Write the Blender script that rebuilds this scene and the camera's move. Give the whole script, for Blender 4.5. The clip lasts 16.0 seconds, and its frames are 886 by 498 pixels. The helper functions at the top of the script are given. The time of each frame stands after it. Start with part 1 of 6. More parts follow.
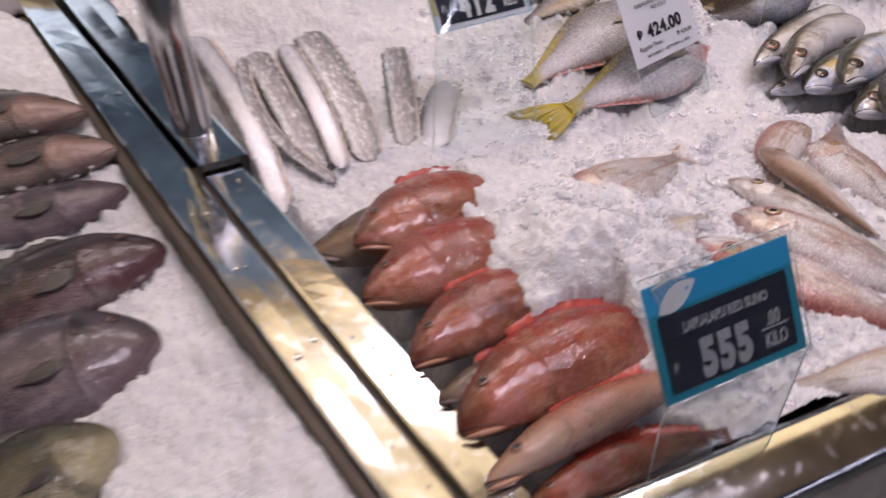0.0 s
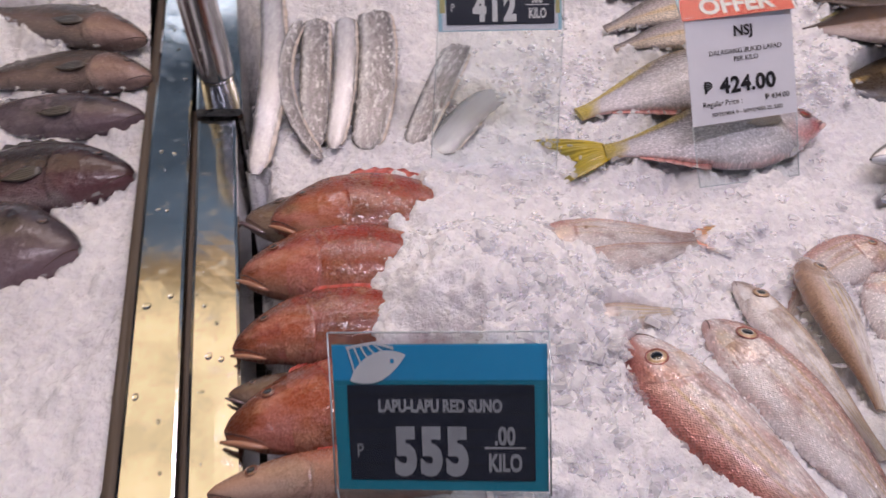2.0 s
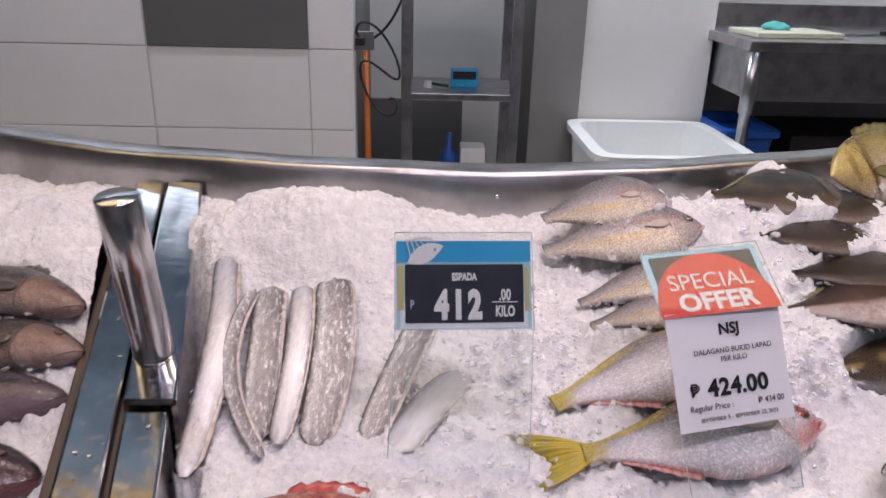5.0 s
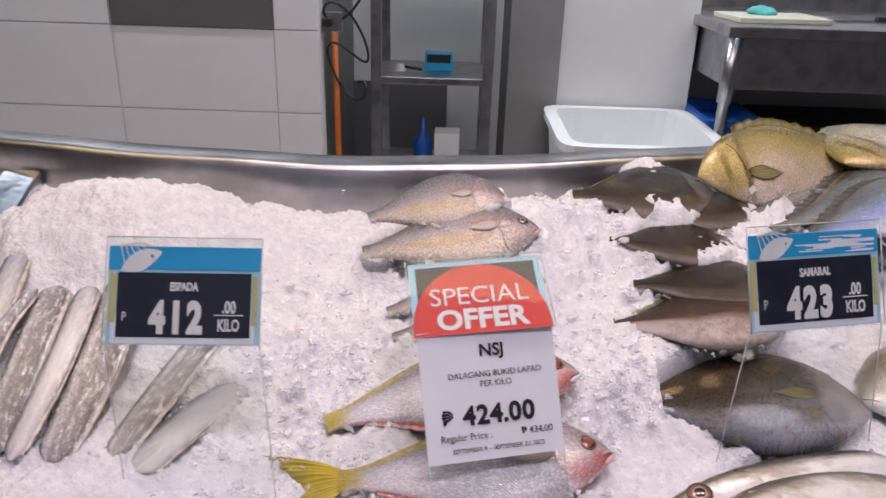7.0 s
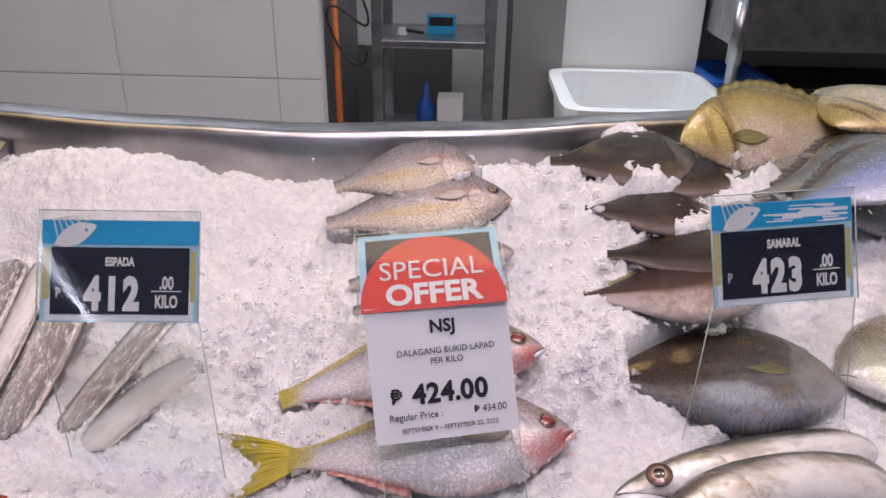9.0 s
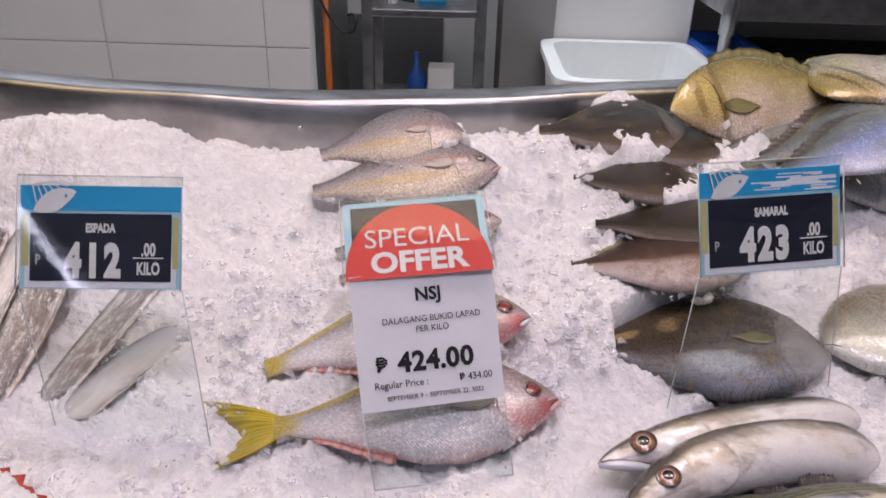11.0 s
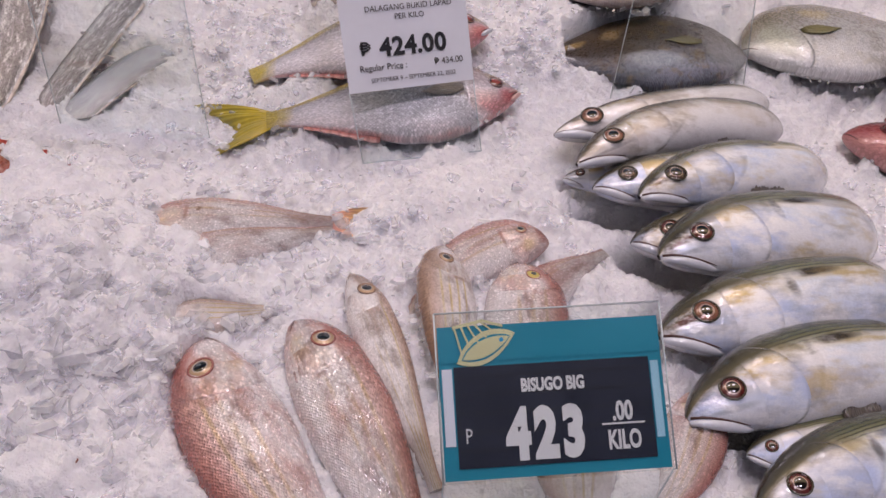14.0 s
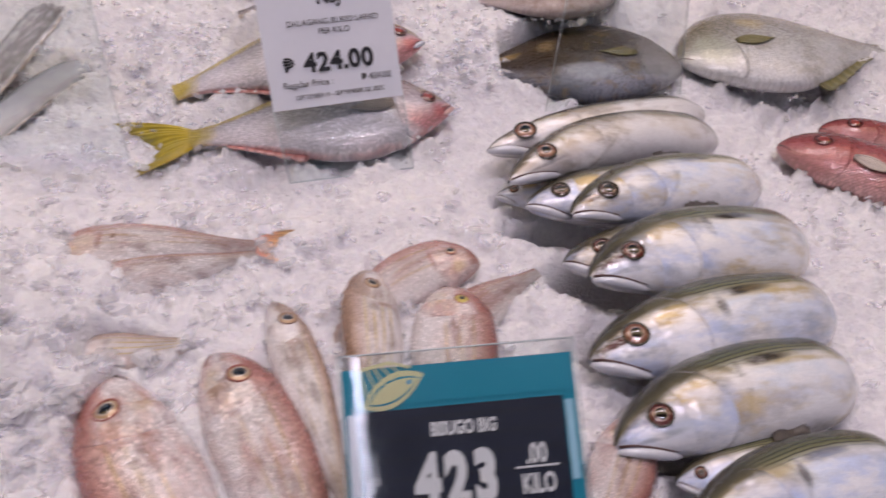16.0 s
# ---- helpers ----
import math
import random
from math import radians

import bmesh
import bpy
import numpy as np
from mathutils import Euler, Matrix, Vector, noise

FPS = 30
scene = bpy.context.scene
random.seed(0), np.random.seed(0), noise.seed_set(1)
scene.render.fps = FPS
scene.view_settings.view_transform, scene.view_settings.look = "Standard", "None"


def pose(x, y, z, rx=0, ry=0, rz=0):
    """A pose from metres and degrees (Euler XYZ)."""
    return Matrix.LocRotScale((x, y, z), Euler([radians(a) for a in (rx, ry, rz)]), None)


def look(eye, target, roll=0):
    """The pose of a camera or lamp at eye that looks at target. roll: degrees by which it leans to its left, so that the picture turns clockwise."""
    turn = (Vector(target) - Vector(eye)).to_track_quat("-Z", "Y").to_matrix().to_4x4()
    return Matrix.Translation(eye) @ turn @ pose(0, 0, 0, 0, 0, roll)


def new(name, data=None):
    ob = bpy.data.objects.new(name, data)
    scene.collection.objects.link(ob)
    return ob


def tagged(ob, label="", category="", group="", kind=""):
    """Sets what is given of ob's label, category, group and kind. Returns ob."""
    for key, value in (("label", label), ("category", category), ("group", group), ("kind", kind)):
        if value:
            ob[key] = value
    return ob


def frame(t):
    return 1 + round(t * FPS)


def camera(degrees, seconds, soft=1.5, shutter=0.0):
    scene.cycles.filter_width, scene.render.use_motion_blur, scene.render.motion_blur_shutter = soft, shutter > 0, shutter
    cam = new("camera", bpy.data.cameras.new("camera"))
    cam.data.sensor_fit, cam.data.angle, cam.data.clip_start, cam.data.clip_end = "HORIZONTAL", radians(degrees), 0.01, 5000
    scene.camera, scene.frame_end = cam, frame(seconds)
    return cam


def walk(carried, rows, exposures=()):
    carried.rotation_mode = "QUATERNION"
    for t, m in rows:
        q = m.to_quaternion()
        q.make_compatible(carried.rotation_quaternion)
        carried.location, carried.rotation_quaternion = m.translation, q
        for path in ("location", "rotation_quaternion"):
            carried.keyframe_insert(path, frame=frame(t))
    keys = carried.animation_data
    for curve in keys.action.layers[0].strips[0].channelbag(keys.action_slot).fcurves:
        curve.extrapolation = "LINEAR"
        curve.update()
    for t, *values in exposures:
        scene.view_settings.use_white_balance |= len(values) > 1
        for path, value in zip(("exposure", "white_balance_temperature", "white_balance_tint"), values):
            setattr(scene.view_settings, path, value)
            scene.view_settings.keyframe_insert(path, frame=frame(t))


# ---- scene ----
cam = camera(61.1, 16.0, shutter=0.5)
PATH = [
    (0, (0.031, 0.03, 1.437), (0.697, 1.499, 0.255), -3.7),
    (0.5, (0.177, 0.094, 1.41), (0.787, 1.57, 0.205), -2.4),
    (1, (0.255, 0.126, 1.407), (0.676, 1.671, 0.208), -1.8),
    (1.5, (0.319, 0.072, 1.414), (0.52, 1.677, 0.237), -0.8),
    (2, (0.361, 0.01, 1.401), (0.371, 1.643, 0.246), -0.2),
    (2.5, (0.374, -0.014, 1.406), (0.257, 1.641, 0.289), -0.4),
    (3, (0.372, -0.015, 1.411), (0.22, 1.679, 0.359), -0.3),
    (3.5, (0.375, -0.007, 1.419), (0.259, 1.748, 0.467), 0.2),
    (4, (0.386, 0.022, 1.455), (0.343, 1.848, 0.641), 0.6),
    (4.2, (0.378, 0.047, 1.461), (0.371, 1.889, 0.682), 1.0),
    (6.3, (0.476, 0.21, 1.462), (0.553, 2.076, 0.747), 1.6),
    (6.5, (0.534, 0.204, 1.466), (0.581, 2.064, 0.734), 1.7),
    (7, (0.64, 0.214, 1.463), (0.619, 2.058, 0.688), 1.8),
    (7.5, (0.676, 0.234, 1.456), (0.611, 2.062, 0.647), 1.4),
    (8, (0.685, 0.237, 1.457), (0.61, 2.053, 0.623), 1.1),
    (8.5, (0.691, 0.241, 1.458), (0.627, 2.049, 0.608), 0.9),
    (10.8, (0.7, 0.248, 1.451), (0.646, 2.033, 0.551), 1.5),
    (11, (0.7, 0.248, 1.451), (0.663, 2.022, 0.528), 1.5),
    (11.5, (0.708, 0.226, 1.45), (0.691, 1.976, 0.481), 2.0),
    (12, (0.7, 0.176, 1.412), (0.716, 1.859, 0.331), 3.0),
    (12.5, (0.672, 0.135, 1.37), (0.764, 1.757, 0.204), 3.6),
    (13, (0.664, 0.112, 1.356), (0.806, 1.698, 0.145), 3.7),
    (13.5, (0.656, 0.105, 1.358), (0.826, 1.677, 0.133), 3.9),
    (14, (0.654, 0.091, 1.363), (0.826, 1.664, 0.139), 3.8),
    (14.5, (0.646, 0.088, 1.361), (0.814, 1.666, 0.144), 3.5),
    (15, (0.638, 0.092, 1.362), (0.819, 1.673, 0.151), 3.3),
    (15.5, (0.637, 0.099, 1.363), (0.851, 1.676, 0.152), 3.5),
    (16, (0.687, 0.115, 1.369), (0.949, 1.677, 0.148), 4.7),
]
walk(cam, [(t, look(eye, target, roll)) for t, eye, target, roll in PATH],
     [(0, -0.80), (2.5, -0.80), (4.2, -0.72), (6.3, -0.62), (8.5, -0.66), (11, -0.72), (12.5, -0.86), (14, -0.94), (16, -0.92)])


# ---- world and lamps ----
world = bpy.data.worlds.new("world")
scene.world = world
world.use_nodes = True
world.node_tree.nodes["Background"].inputs[0].default_value = (0.70, 0.64, 0.78, 1)
world.node_tree.nodes["Background"].inputs[1].default_value = 0.04


def area_lamp(name, x, y, z, sx, sy, watts, colour):
    data = bpy.data.lights.new(name, "AREA")
    data.shape, data.size, data.size_y, data.energy, data.color = "RECTANGLE", sx, sy, watts, colour
    ob = new(name, data)
    ob.matrix_world = pose(x, y, z)
    return ob


WARM, COOL = (0.98, 0.86, 1.02), (0.78, 0.77, 1.0)

TUBES = ((-1.5, -2.6), (0.42, -2.6), (2.7, -2.6))
BACK_TUBES = ((-1.3, 3.0, 84), (0.7, 3.0, 62), (2.7, 3.0, 50))
SPOTS = ((0.05, 1.12, 5.2), (0.65, 1.12, 6.4), (1.30, 1.12, 9.0), (0.35, -0.04, 11.5), (1.02, -0.04, 19.0))
for x, y in TUBES:
    area_lamp("tube_lamp", x, y, 3.37, 0.04, 3.3, 13, COOL)
for x, y, watts in BACK_TUBES:
    area_lamp("tube_lamp", x, y, 3.37, 1.7, 0.04, watts, (0.84, 0.86, 0.94))
for x, y, watts in SPOTS:
    area_lamp("spot_lamp", x, y, 2.822, 0.34, 0.20, watts, WARM)
# added fill, out of view: brightens the blue bulkhead that the divider reflects
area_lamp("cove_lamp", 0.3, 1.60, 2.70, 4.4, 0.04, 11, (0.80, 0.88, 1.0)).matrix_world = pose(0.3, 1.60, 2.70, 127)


# ---- materials ----
def material(name):
    m = bpy.data.materials.new(name)
    m.use_nodes = True
    return m, m.node_tree, m.node_tree.nodes["Principled BSDF"]


def node(nt, kind, **inputs):
    """Adds a node; inputs are values or sockets, by name (underscores for blanks) or in_0, in_1."""
    n = nt.nodes.new("ShaderNode" + kind)
    for key, value in inputs.items():
        sock = n.inputs[int(key[3:])] if key[:3] == "in_" else n.inputs[key.replace("_", " ")]
        if isinstance(value, bpy.types.NodeSocket):
            nt.links.new(value, sock)
        else:
            sock.default_value = value
    return n


def math_node(nt, op, a, b=0.0, clamp=False):
    n = node(nt, "Math", in_0=a, in_1=b)
    n.operation, n.use_clamp = op, clamp
    return n.outputs[0]


def mix(nt, fac, a, b, blend="MIX"):
    n = nt.nodes.new("ShaderNodeMix")
    n.data_type, n.blend_type = "RGBA", blend
    for sock, value in ((n.inputs[0], fac), (n.inputs[6], a), (n.inputs[7], b)):
        if isinstance(value, bpy.types.NodeSocket):
            nt.links.new(value, sock)
        else:
            sock.default_value = value if isinstance(value, (int, float)) else (*value[:3], 1)
    return n.outputs[2]


def ramp(nt, fac, stops):
    n = node(nt, "ValToRGB", Fac=fac)
    r = n.color_ramp
    while len(r.elements) < len(stops):
        r.elements.new(0.5)
    for e, (p, c) in zip(r.elements, stops):
        e.position, e.color = p, (*(c if isinstance(c, tuple) else (c, c, c)), 1)
    return n.outputs[0]


def objects_coords(nt):
    return nt.nodes.new("ShaderNodeTexCoord").outputs["Object"]


def noise_tex(nt, scale, detail=4.0, vector=None, rough=0.55):
    n = node(nt, "TexNoise", Scale=scale, Detail=detail, Roughness=rough, Vector=vector or objects_coords(nt))
    return n.outputs["Fac"]


def bump(nt, bsdf, height, strength=0.3, distance=0.002):
    b = node(nt, "Bump", Height=height, Strength=strength, Distance=distance)
    nt.links.new(b.outputs[0], bsdf.inputs["Normal"])


def put(nt, bsdf, **inputs):
    for key, value in inputs.items():
        sock = bsdf.inputs[key.replace("_", " ")]
        if isinstance(value, bpy.types.NodeSocket):
            nt.links.new(value, sock)
        elif isinstance(value, tuple):
            sock.default_value = value if len(sock.default_value) == 3 else (*value, 1)
        else:
            sock.default_value = value


def plain(name, colour, rough=0.5, metal=0.0, vary=0.12, scale=30.0, bumps=0.0, coat=0.0):
    """A painted, plastic or metal surface with mottling at two scales."""
    m, nt, b = material(name)
    fine, broad = noise_tex(nt, scale * 6), noise_tex(nt, scale)
    f = math_node(nt, "ADD", math_node(nt, "MULTIPLY", fine, 0.35), math_node(nt, "MULTIPLY", broad, 0.65))
    dark = tuple(c * (1 - vary) for c in colour)
    lite = tuple(min(c * (1 + vary), 1.0) for c in colour)
    put(nt, b, Base_Color=ramp(nt, f, ((0.3, dark), (0.7, lite))), Metallic=metal, Coat_Weight=coat,
        Roughness=ramp(nt, broad, ((0.3, rough * 0.8), (0.7, min(rough * 1.2, 1)))))
    if bumps:
        bump(nt, b, fine, bumps)
    return m


def steel(name, colour=(0.55, 0.56, 0.58), rough=0.22, grain=(4, 300, 60)):
    """Brushed stainless steel with fine grain, water marks and scratches."""
    m, nt, b = material(name)
    co = objects_coords(nt)
    mapped = node(nt, "Mapping", Vector=co, Scale=grain).outputs[0]
    brush = noise_tex(nt, 3.0, 6.0, mapped, 0.7)
    stain = noise_tex(nt, 14.0, 5.0, co)
    spots = noise_tex(nt, 90.0, 3.0, co)
    dirt = ramp(nt, stain, ((0.42, 1.0), (0.62, 0.0)))
    base = mix(nt, dirt, tuple(c * 0.72 for c in colour), colour)
    r = math_node(nt, "ADD", rough * 0.55, math_node(nt, "MULTIPLY", brush, rough * 0.5))
    r = math_node(nt, "ADD", r, math_node(nt, "MULTIPLY", ramp(nt, spots, ((0.55, 0.0), (0.7, 1.0))), 0.12))
    put(nt, b, Base_Color=base, Metallic=1.0, Roughness=r)
    bump(nt, b, math_node(nt, "ADD", math_node(nt, "MULTIPLY", brush, 0.12), stain), 0.10, 0.002)
    return m


def glass(name, colour=(0.97, 0.98, 0.98), rough=0.02, ior=1.45, transmission=1.0):
    m, nt, b = material(name)
    smear = noise_tex(nt, 35.0)
    put(nt, b, Base_Color=colour, IOR=ior, Transmission_Weight=transmission,
        Roughness=ramp(nt, smear, ((0.45, rough), (0.75, rough + 0.06))))
    return m


def ice_material(name, depth, rough, white):
    """Crushed ice: light scatters inside it, and single grains glint."""
    m, nt, b = material(name)
    co = objects_coords(nt)
    flakes = node(nt, "TexVoronoi", Vector=co, Scale=130.0)
    broad, mid, fine = noise_tex(nt, 9.0, 5.0, co), noise_tex(nt, 70.0, 5.0, co), noise_tex(nt, 300.0, 4.0, co)
    wet = ramp(nt, broad, ((0.34, tuple(c * s for c, s in zip(white, (0.90, 0.90, 0.92)))), (0.62, white)))
    per = node(nt, "SeparateColor", Color=flakes.outputs["Color"]).outputs[0]
    tone = ramp(nt, math_node(nt, "ADD", math_node(nt, "MULTIPLY", per, 0.3), math_node(nt, "MULTIPLY", mid, 0.7)), ((0.25, (0.93, 0.93, 0.95)), (0.75, (1, 1, 1))))
    put(nt, b, Base_Color=mix(nt, 1.0, wet, tone, "MULTIPLY"), IOR=1.31, Specular_IOR_Level=0.7,
        Roughness=ramp(nt, per, ((0.0, rough * 0.5), (1.0, rough + 0.3))), Subsurface_Weight=depth, Subsurface_Scale=0.012,
        Subsurface_Radius=(1.0, 0.95, 1.0))
    ridge = math_node(nt, "ABSOLUTE", math_node(nt, "SUBTRACT", noise_tex(nt, 120.0, 3.0, co), 0.5))
    h = math_node(nt, "ADD", math_node(nt, "MULTIPLY", per, 0.12), math_node(nt, "ADD", math_node(nt, "MULTIPLY", mid, 0.8), math_node(nt, "MULTIPLY", fine, 0.75)))
    h = math_node(nt, "ADD", h, math_node(nt, "MULTIPLY", ridge, 1.4))
    h = math_node(nt, "ADD", h, math_node(nt, "MULTIPLY", noise_tex(nt, 650.0, 2.0, co), 0.25))
    bump(nt, b, h, 0.9, 0.004)
    return m


def clear_sheet(name):
    """Thin clear acrylic: it lets light straight through and mirrors at its face."""
    m, nt, b = material(name)
    nt.nodes.remove(b)
    out = next(n for n in nt.nodes if n.bl_idname == "ShaderNodeOutputMaterial")
    gloss = node(nt, "BsdfGlossy", Roughness=ramp(nt, noise_tex(nt, 30.0), ((0.4, 0.02), (0.75, 0.10))))
    clear = node(nt, "BsdfTransparent", Color=(0.95, 0.97, 0.97, 1))
    facing = node(nt, "LayerWeight", Blend=0.5).outputs["Facing"]
    edge = math_node(nt, "ADD", 0.045, math_node(nt, "MULTIPLY", math_node(nt, "POWER", facing, 4.0), 0.9), True)
    both = node(nt, "MixShader", in_0=edge, in_1=clear.outputs[0], in_2=gloss.outputs[0])
    nt.links.new(both.outputs[0], out.inputs[0])
    return m


def clear_ice(name, low, high):
    """Slivers of clear ice: mostly see-through, milky inside, with a bright wet face."""
    m, nt, b = material(name)
    out = next(n for n in nt.nodes if n.bl_idname == "ShaderNodeOutputMaterial")
    island = nt.nodes.new("ShaderNodeNewGeometry").outputs["Random Per Island"]
    put(nt, b, Base_Color=ramp(nt, island, ((0.0, (0.88, 0.88, 0.91)), (0.5, (0.96, 0.96, 0.97)))), Roughness=0.12, IOR=1.31, Specular_IOR_Level=0.6, Subsurface_Weight=0.6, Subsurface_Scale=0.006, Subsurface_Radius=(1.0, 0.97, 1.0))
    clear = node(nt, "BsdfTransparent", Color=(0.97, 0.97, 0.985, 1))
    share = ramp(nt, math_node(nt, "ADD", math_node(nt, "MULTIPLY", island, 0.5), math_node(nt, "MULTIPLY", noise_tex(nt, 180.0), 0.5)), ((0.3, low), (0.75, high)))
    both = node(nt, "MixShader", in_0=share, in_1=clear.outputs[0], in_2=b.outputs[0])
    nt.links.new(both.outputs[0], out.inputs[0])
    return m


def fish_skin(name, bands, head, gill=0.26, metal=0.35, rough=0.3, scales=(46, 20), rim=0.35, flicker=0.3, warp=0.14, mottle=(), lines=None, rows=None,
              spot=None, patches=(), relief=1.0, coat=0.7, glitter=0.0, sheen=()):
    """Wet fish skin: u runs from nose to tail, v from back to belly; bands and head are stops of v.
    rim: darkness of the scale edges; flicker: how unlike neighbouring scales are; mottle and sheen: (colour, strength,
    scale, share); sheen is painted on and covers the head too."""
    m, nt, b = material(name)
    uv = nt.nodes.new("ShaderNodeTexCoord").outputs["UV"]
    info = nt.nodes.new("ShaderNodeObjectInfo").outputs["Random"]
    shift = node(nt, "CombineXYZ", X=math_node(nt, "MULTIPLY", info, 7.0), Y=math_node(nt, "MULTIPLY", info, 3.0)).outputs[0]
    co = node(nt, "Mapping", Vector=objects_coords(nt), Location=shift).outputs[0]
    sep = node(nt, "SeparateXYZ", Vector=uv)
    u, v = sep.outputs[0], sep.outputs[1]
    blotch, grain, bone = noise_tex(nt, 22.0, 5.0, co), noise_tex(nt, 420.0, 3.0, co), noise_tex(nt, 90.0, 4.0, co)
    vv = math_node(nt, "ADD", v, math_node(nt, "MULTIPLY", math_node(nt, "SUBTRACT", blotch, 0.5), warp))
    colour = ramp(nt, vv, bands)
    if lines:  # dark wavy lines along the back: colour, count, reach
        wave = math_node(nt, "SINE", math_node(nt, "ADD", math_node(nt, "MULTIPLY", v, lines[1]), math_node(nt, "MULTIPLY", bone, 5.0)))
        mask = math_node(nt, "MULTIPLY", ramp(nt, wave, ((0.1, 0.0), (0.8, 0.85))), ramp(nt, v, ((lines[2] * 0.8, 1.0), (lines[2], 0.0))))
        colour = mix(nt, mask, colour, lines[0])
    if rows:  # soft stripes from gill to tail: colour, count, from v, to v, strength
        phase = math_node(nt, "SINE", math_node(nt, "MULTIPLY", v, rows[1]))
        mask = math_node(nt, "MULTIPLY", ramp(nt, phase, ((0.3, 0.0), (0.95, rows[4]))), ramp(nt, v, ((rows[2], 0.0), (rows[2] + 0.06, 1.0), (rows[3] - 0.06, 1.0), (rows[3], 0.0))))
        colour = mix(nt, mask, colour, rows[0])
    for tone, strength, scale, share in mottle:
        colour = mix(nt, ramp(nt, noise_tex(nt, scale, 4.0, co, 0.65), ((share - 0.06, 0.0), (share + 0.06, strength))), colour, tone)
    if spot:  # colour, size of the grid, radius
        dots = node(nt, "TexVoronoi", Vector=co, Scale=spot[1])
        colour = mix(nt, ramp(nt, dots.outputs["Distance"], ((spot[2] * 0.6, 0.85), (spot[2], 0.0))), colour, spot[0])
    # the head ends in a curve behind the gill cover
    arc = math_node(nt, "SUBTRACT", v, 0.52)
    ug = math_node(nt, "ADD", u, math_node(nt, "MULTIPLY", math_node(nt, "MULTIPLY", arc, arc), 0.42))
    body = ramp(nt, math_node(nt, "ADD", ug, math_node(nt, "MULTIPLY", math_node(nt, "SUBTRACT", bone, 0.5), 0.05)), ((gill - 0.03, 0.0), (gill + 0.03, 1.0)))
    scaled = ramp(nt, math_node(nt, "ADD", ug, math_node(nt, "MULTIPLY", math_node(nt, "SUBTRACT", bone, 0.5), 0.3)), ((gill - 0.12, 0.25), (gill + 0.05, 1.0)))
    colour = mix(nt, body, ramp(nt, vv, head), colour)
    slit = ramp(nt, math_node(nt, "ABSOLUTE", math_node(nt, "SUBTRACT", ug, gill + 0.004)), ((0.002, 0.30), (0.010, 0.0)))
    colour = mix(nt, math_node(nt, "MULTIPLY", slit, ramp(nt, v, ((0.2, 0.0), (0.34, 1.0), (0.85, 1.0), (0.95, 0.0)))), colour, tuple(c * 0.3 for c in head[0][1]))
    fray = math_node(nt, "ADD", math_node(nt, "MULTIPLY", math_node(nt, "SUBTRACT", blotch, 0.5), 0.35), math_node(nt, "MULTIPLY", math_node(nt, "SUBTRACT", bone, 0.5), 0.5))
    for pu, pv, ru, rv, tone, strength in patches:  # soft oval marks on the skin
        du = math_node(nt, "DIVIDE", math_node(nt, "SUBTRACT", u, pu), ru)
        dv = math_node(nt, "DIVIDE", math_node(nt, "SUBTRACT", v, pv), rv)
        dist = math_node(nt, "ADD", math_node(nt, "MULTIPLY", du, du), math_node(nt, "MULTIPLY", dv, dv))
        oval = ramp(nt, math_node(nt, "ADD", math_node(nt, "MULTIPLY", dist, 0.5), fray), ((0.10, strength), (0.60, 0.0)))
        colour = mix(nt, oval, colour, tone)
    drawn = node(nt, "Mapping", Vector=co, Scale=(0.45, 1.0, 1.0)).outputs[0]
    # silvery sheen and darker mottling painted into the colour below the back
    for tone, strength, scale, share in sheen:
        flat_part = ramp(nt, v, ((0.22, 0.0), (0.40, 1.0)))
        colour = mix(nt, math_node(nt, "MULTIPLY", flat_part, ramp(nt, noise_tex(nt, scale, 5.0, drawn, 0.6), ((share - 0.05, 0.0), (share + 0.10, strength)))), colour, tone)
    # overlapping scales in slanting rows, each with its own tone and tilt
    su = math_node(nt, "ADD", math_node(nt, "MULTIPLY", u, scales[0]), math_node(nt, "MULTIPLY", bone, 0.8))
    sv = math_node(nt, "MULTIPLY", v, scales[1])
    grid = node(nt, "CombineXYZ", X=math_node(nt, "ADD", su, sv), Y=math_node(nt, "SUBTRACT", su, sv)).outputs[0]
    cells = node(nt, "TexVoronoi", Vector=grid, Scale=1.0, Randomness=0.30)
    cells.voronoi_dimensions = "2D"
    per = node(nt, "SeparateColor", Color=cells.outputs["Color"])
    edge = math_node(nt, "MULTIPLY", ramp(nt, cells.outputs["Distance"], ((0.30, 0.0), (0.62, 1.0))), scaled)
    # dark rims and uneven scale tones paint in part of the sparkle
    colour = mix(nt, math_node(nt, "MULTIPLY", edge, rim), colour, tuple(c * 0.35 for c in bands[len(bands) // 2][1]))
    tone = math_node(nt, "ADD", 1.0 - flicker * 0.5, math_node(nt, "MULTIPLY", per.outputs[0], math_node(nt, "MULTIPLY", math_node(nt, "ADD", scaled, 0.2), flicker * 0.85)))
    tone = math_node(nt, "MULTIPLY", tone, math_node(nt, "ADD", 0.93, math_node(nt, "MULTIPLY", info, 0.14)))
    colour = node(nt, "HueSaturation", Color=colour, Value=tone).outputs[0]
    if glitter:  # silver glints painted into the colour, with dark specks between them
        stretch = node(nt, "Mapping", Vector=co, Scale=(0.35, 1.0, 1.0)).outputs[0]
        glitter_noise = noise_tex(nt, 260.0, 4.0, stretch, 0.7)
        colour = mix(nt, ramp(nt, glitter_noise, ((0.52, 0.0), (0.66, glitter))), colour, (0.88, 0.87, 0.89))
        colour = mix(nt, ramp(nt, glitter_noise, ((0.30, glitter * 0.8), (0.42, 0.0))), colour, (0.10, 0.09, 0.09))
    glint = math_node(nt, "MULTIPLY", per.outputs[1], min(1.0, flicker * 2))
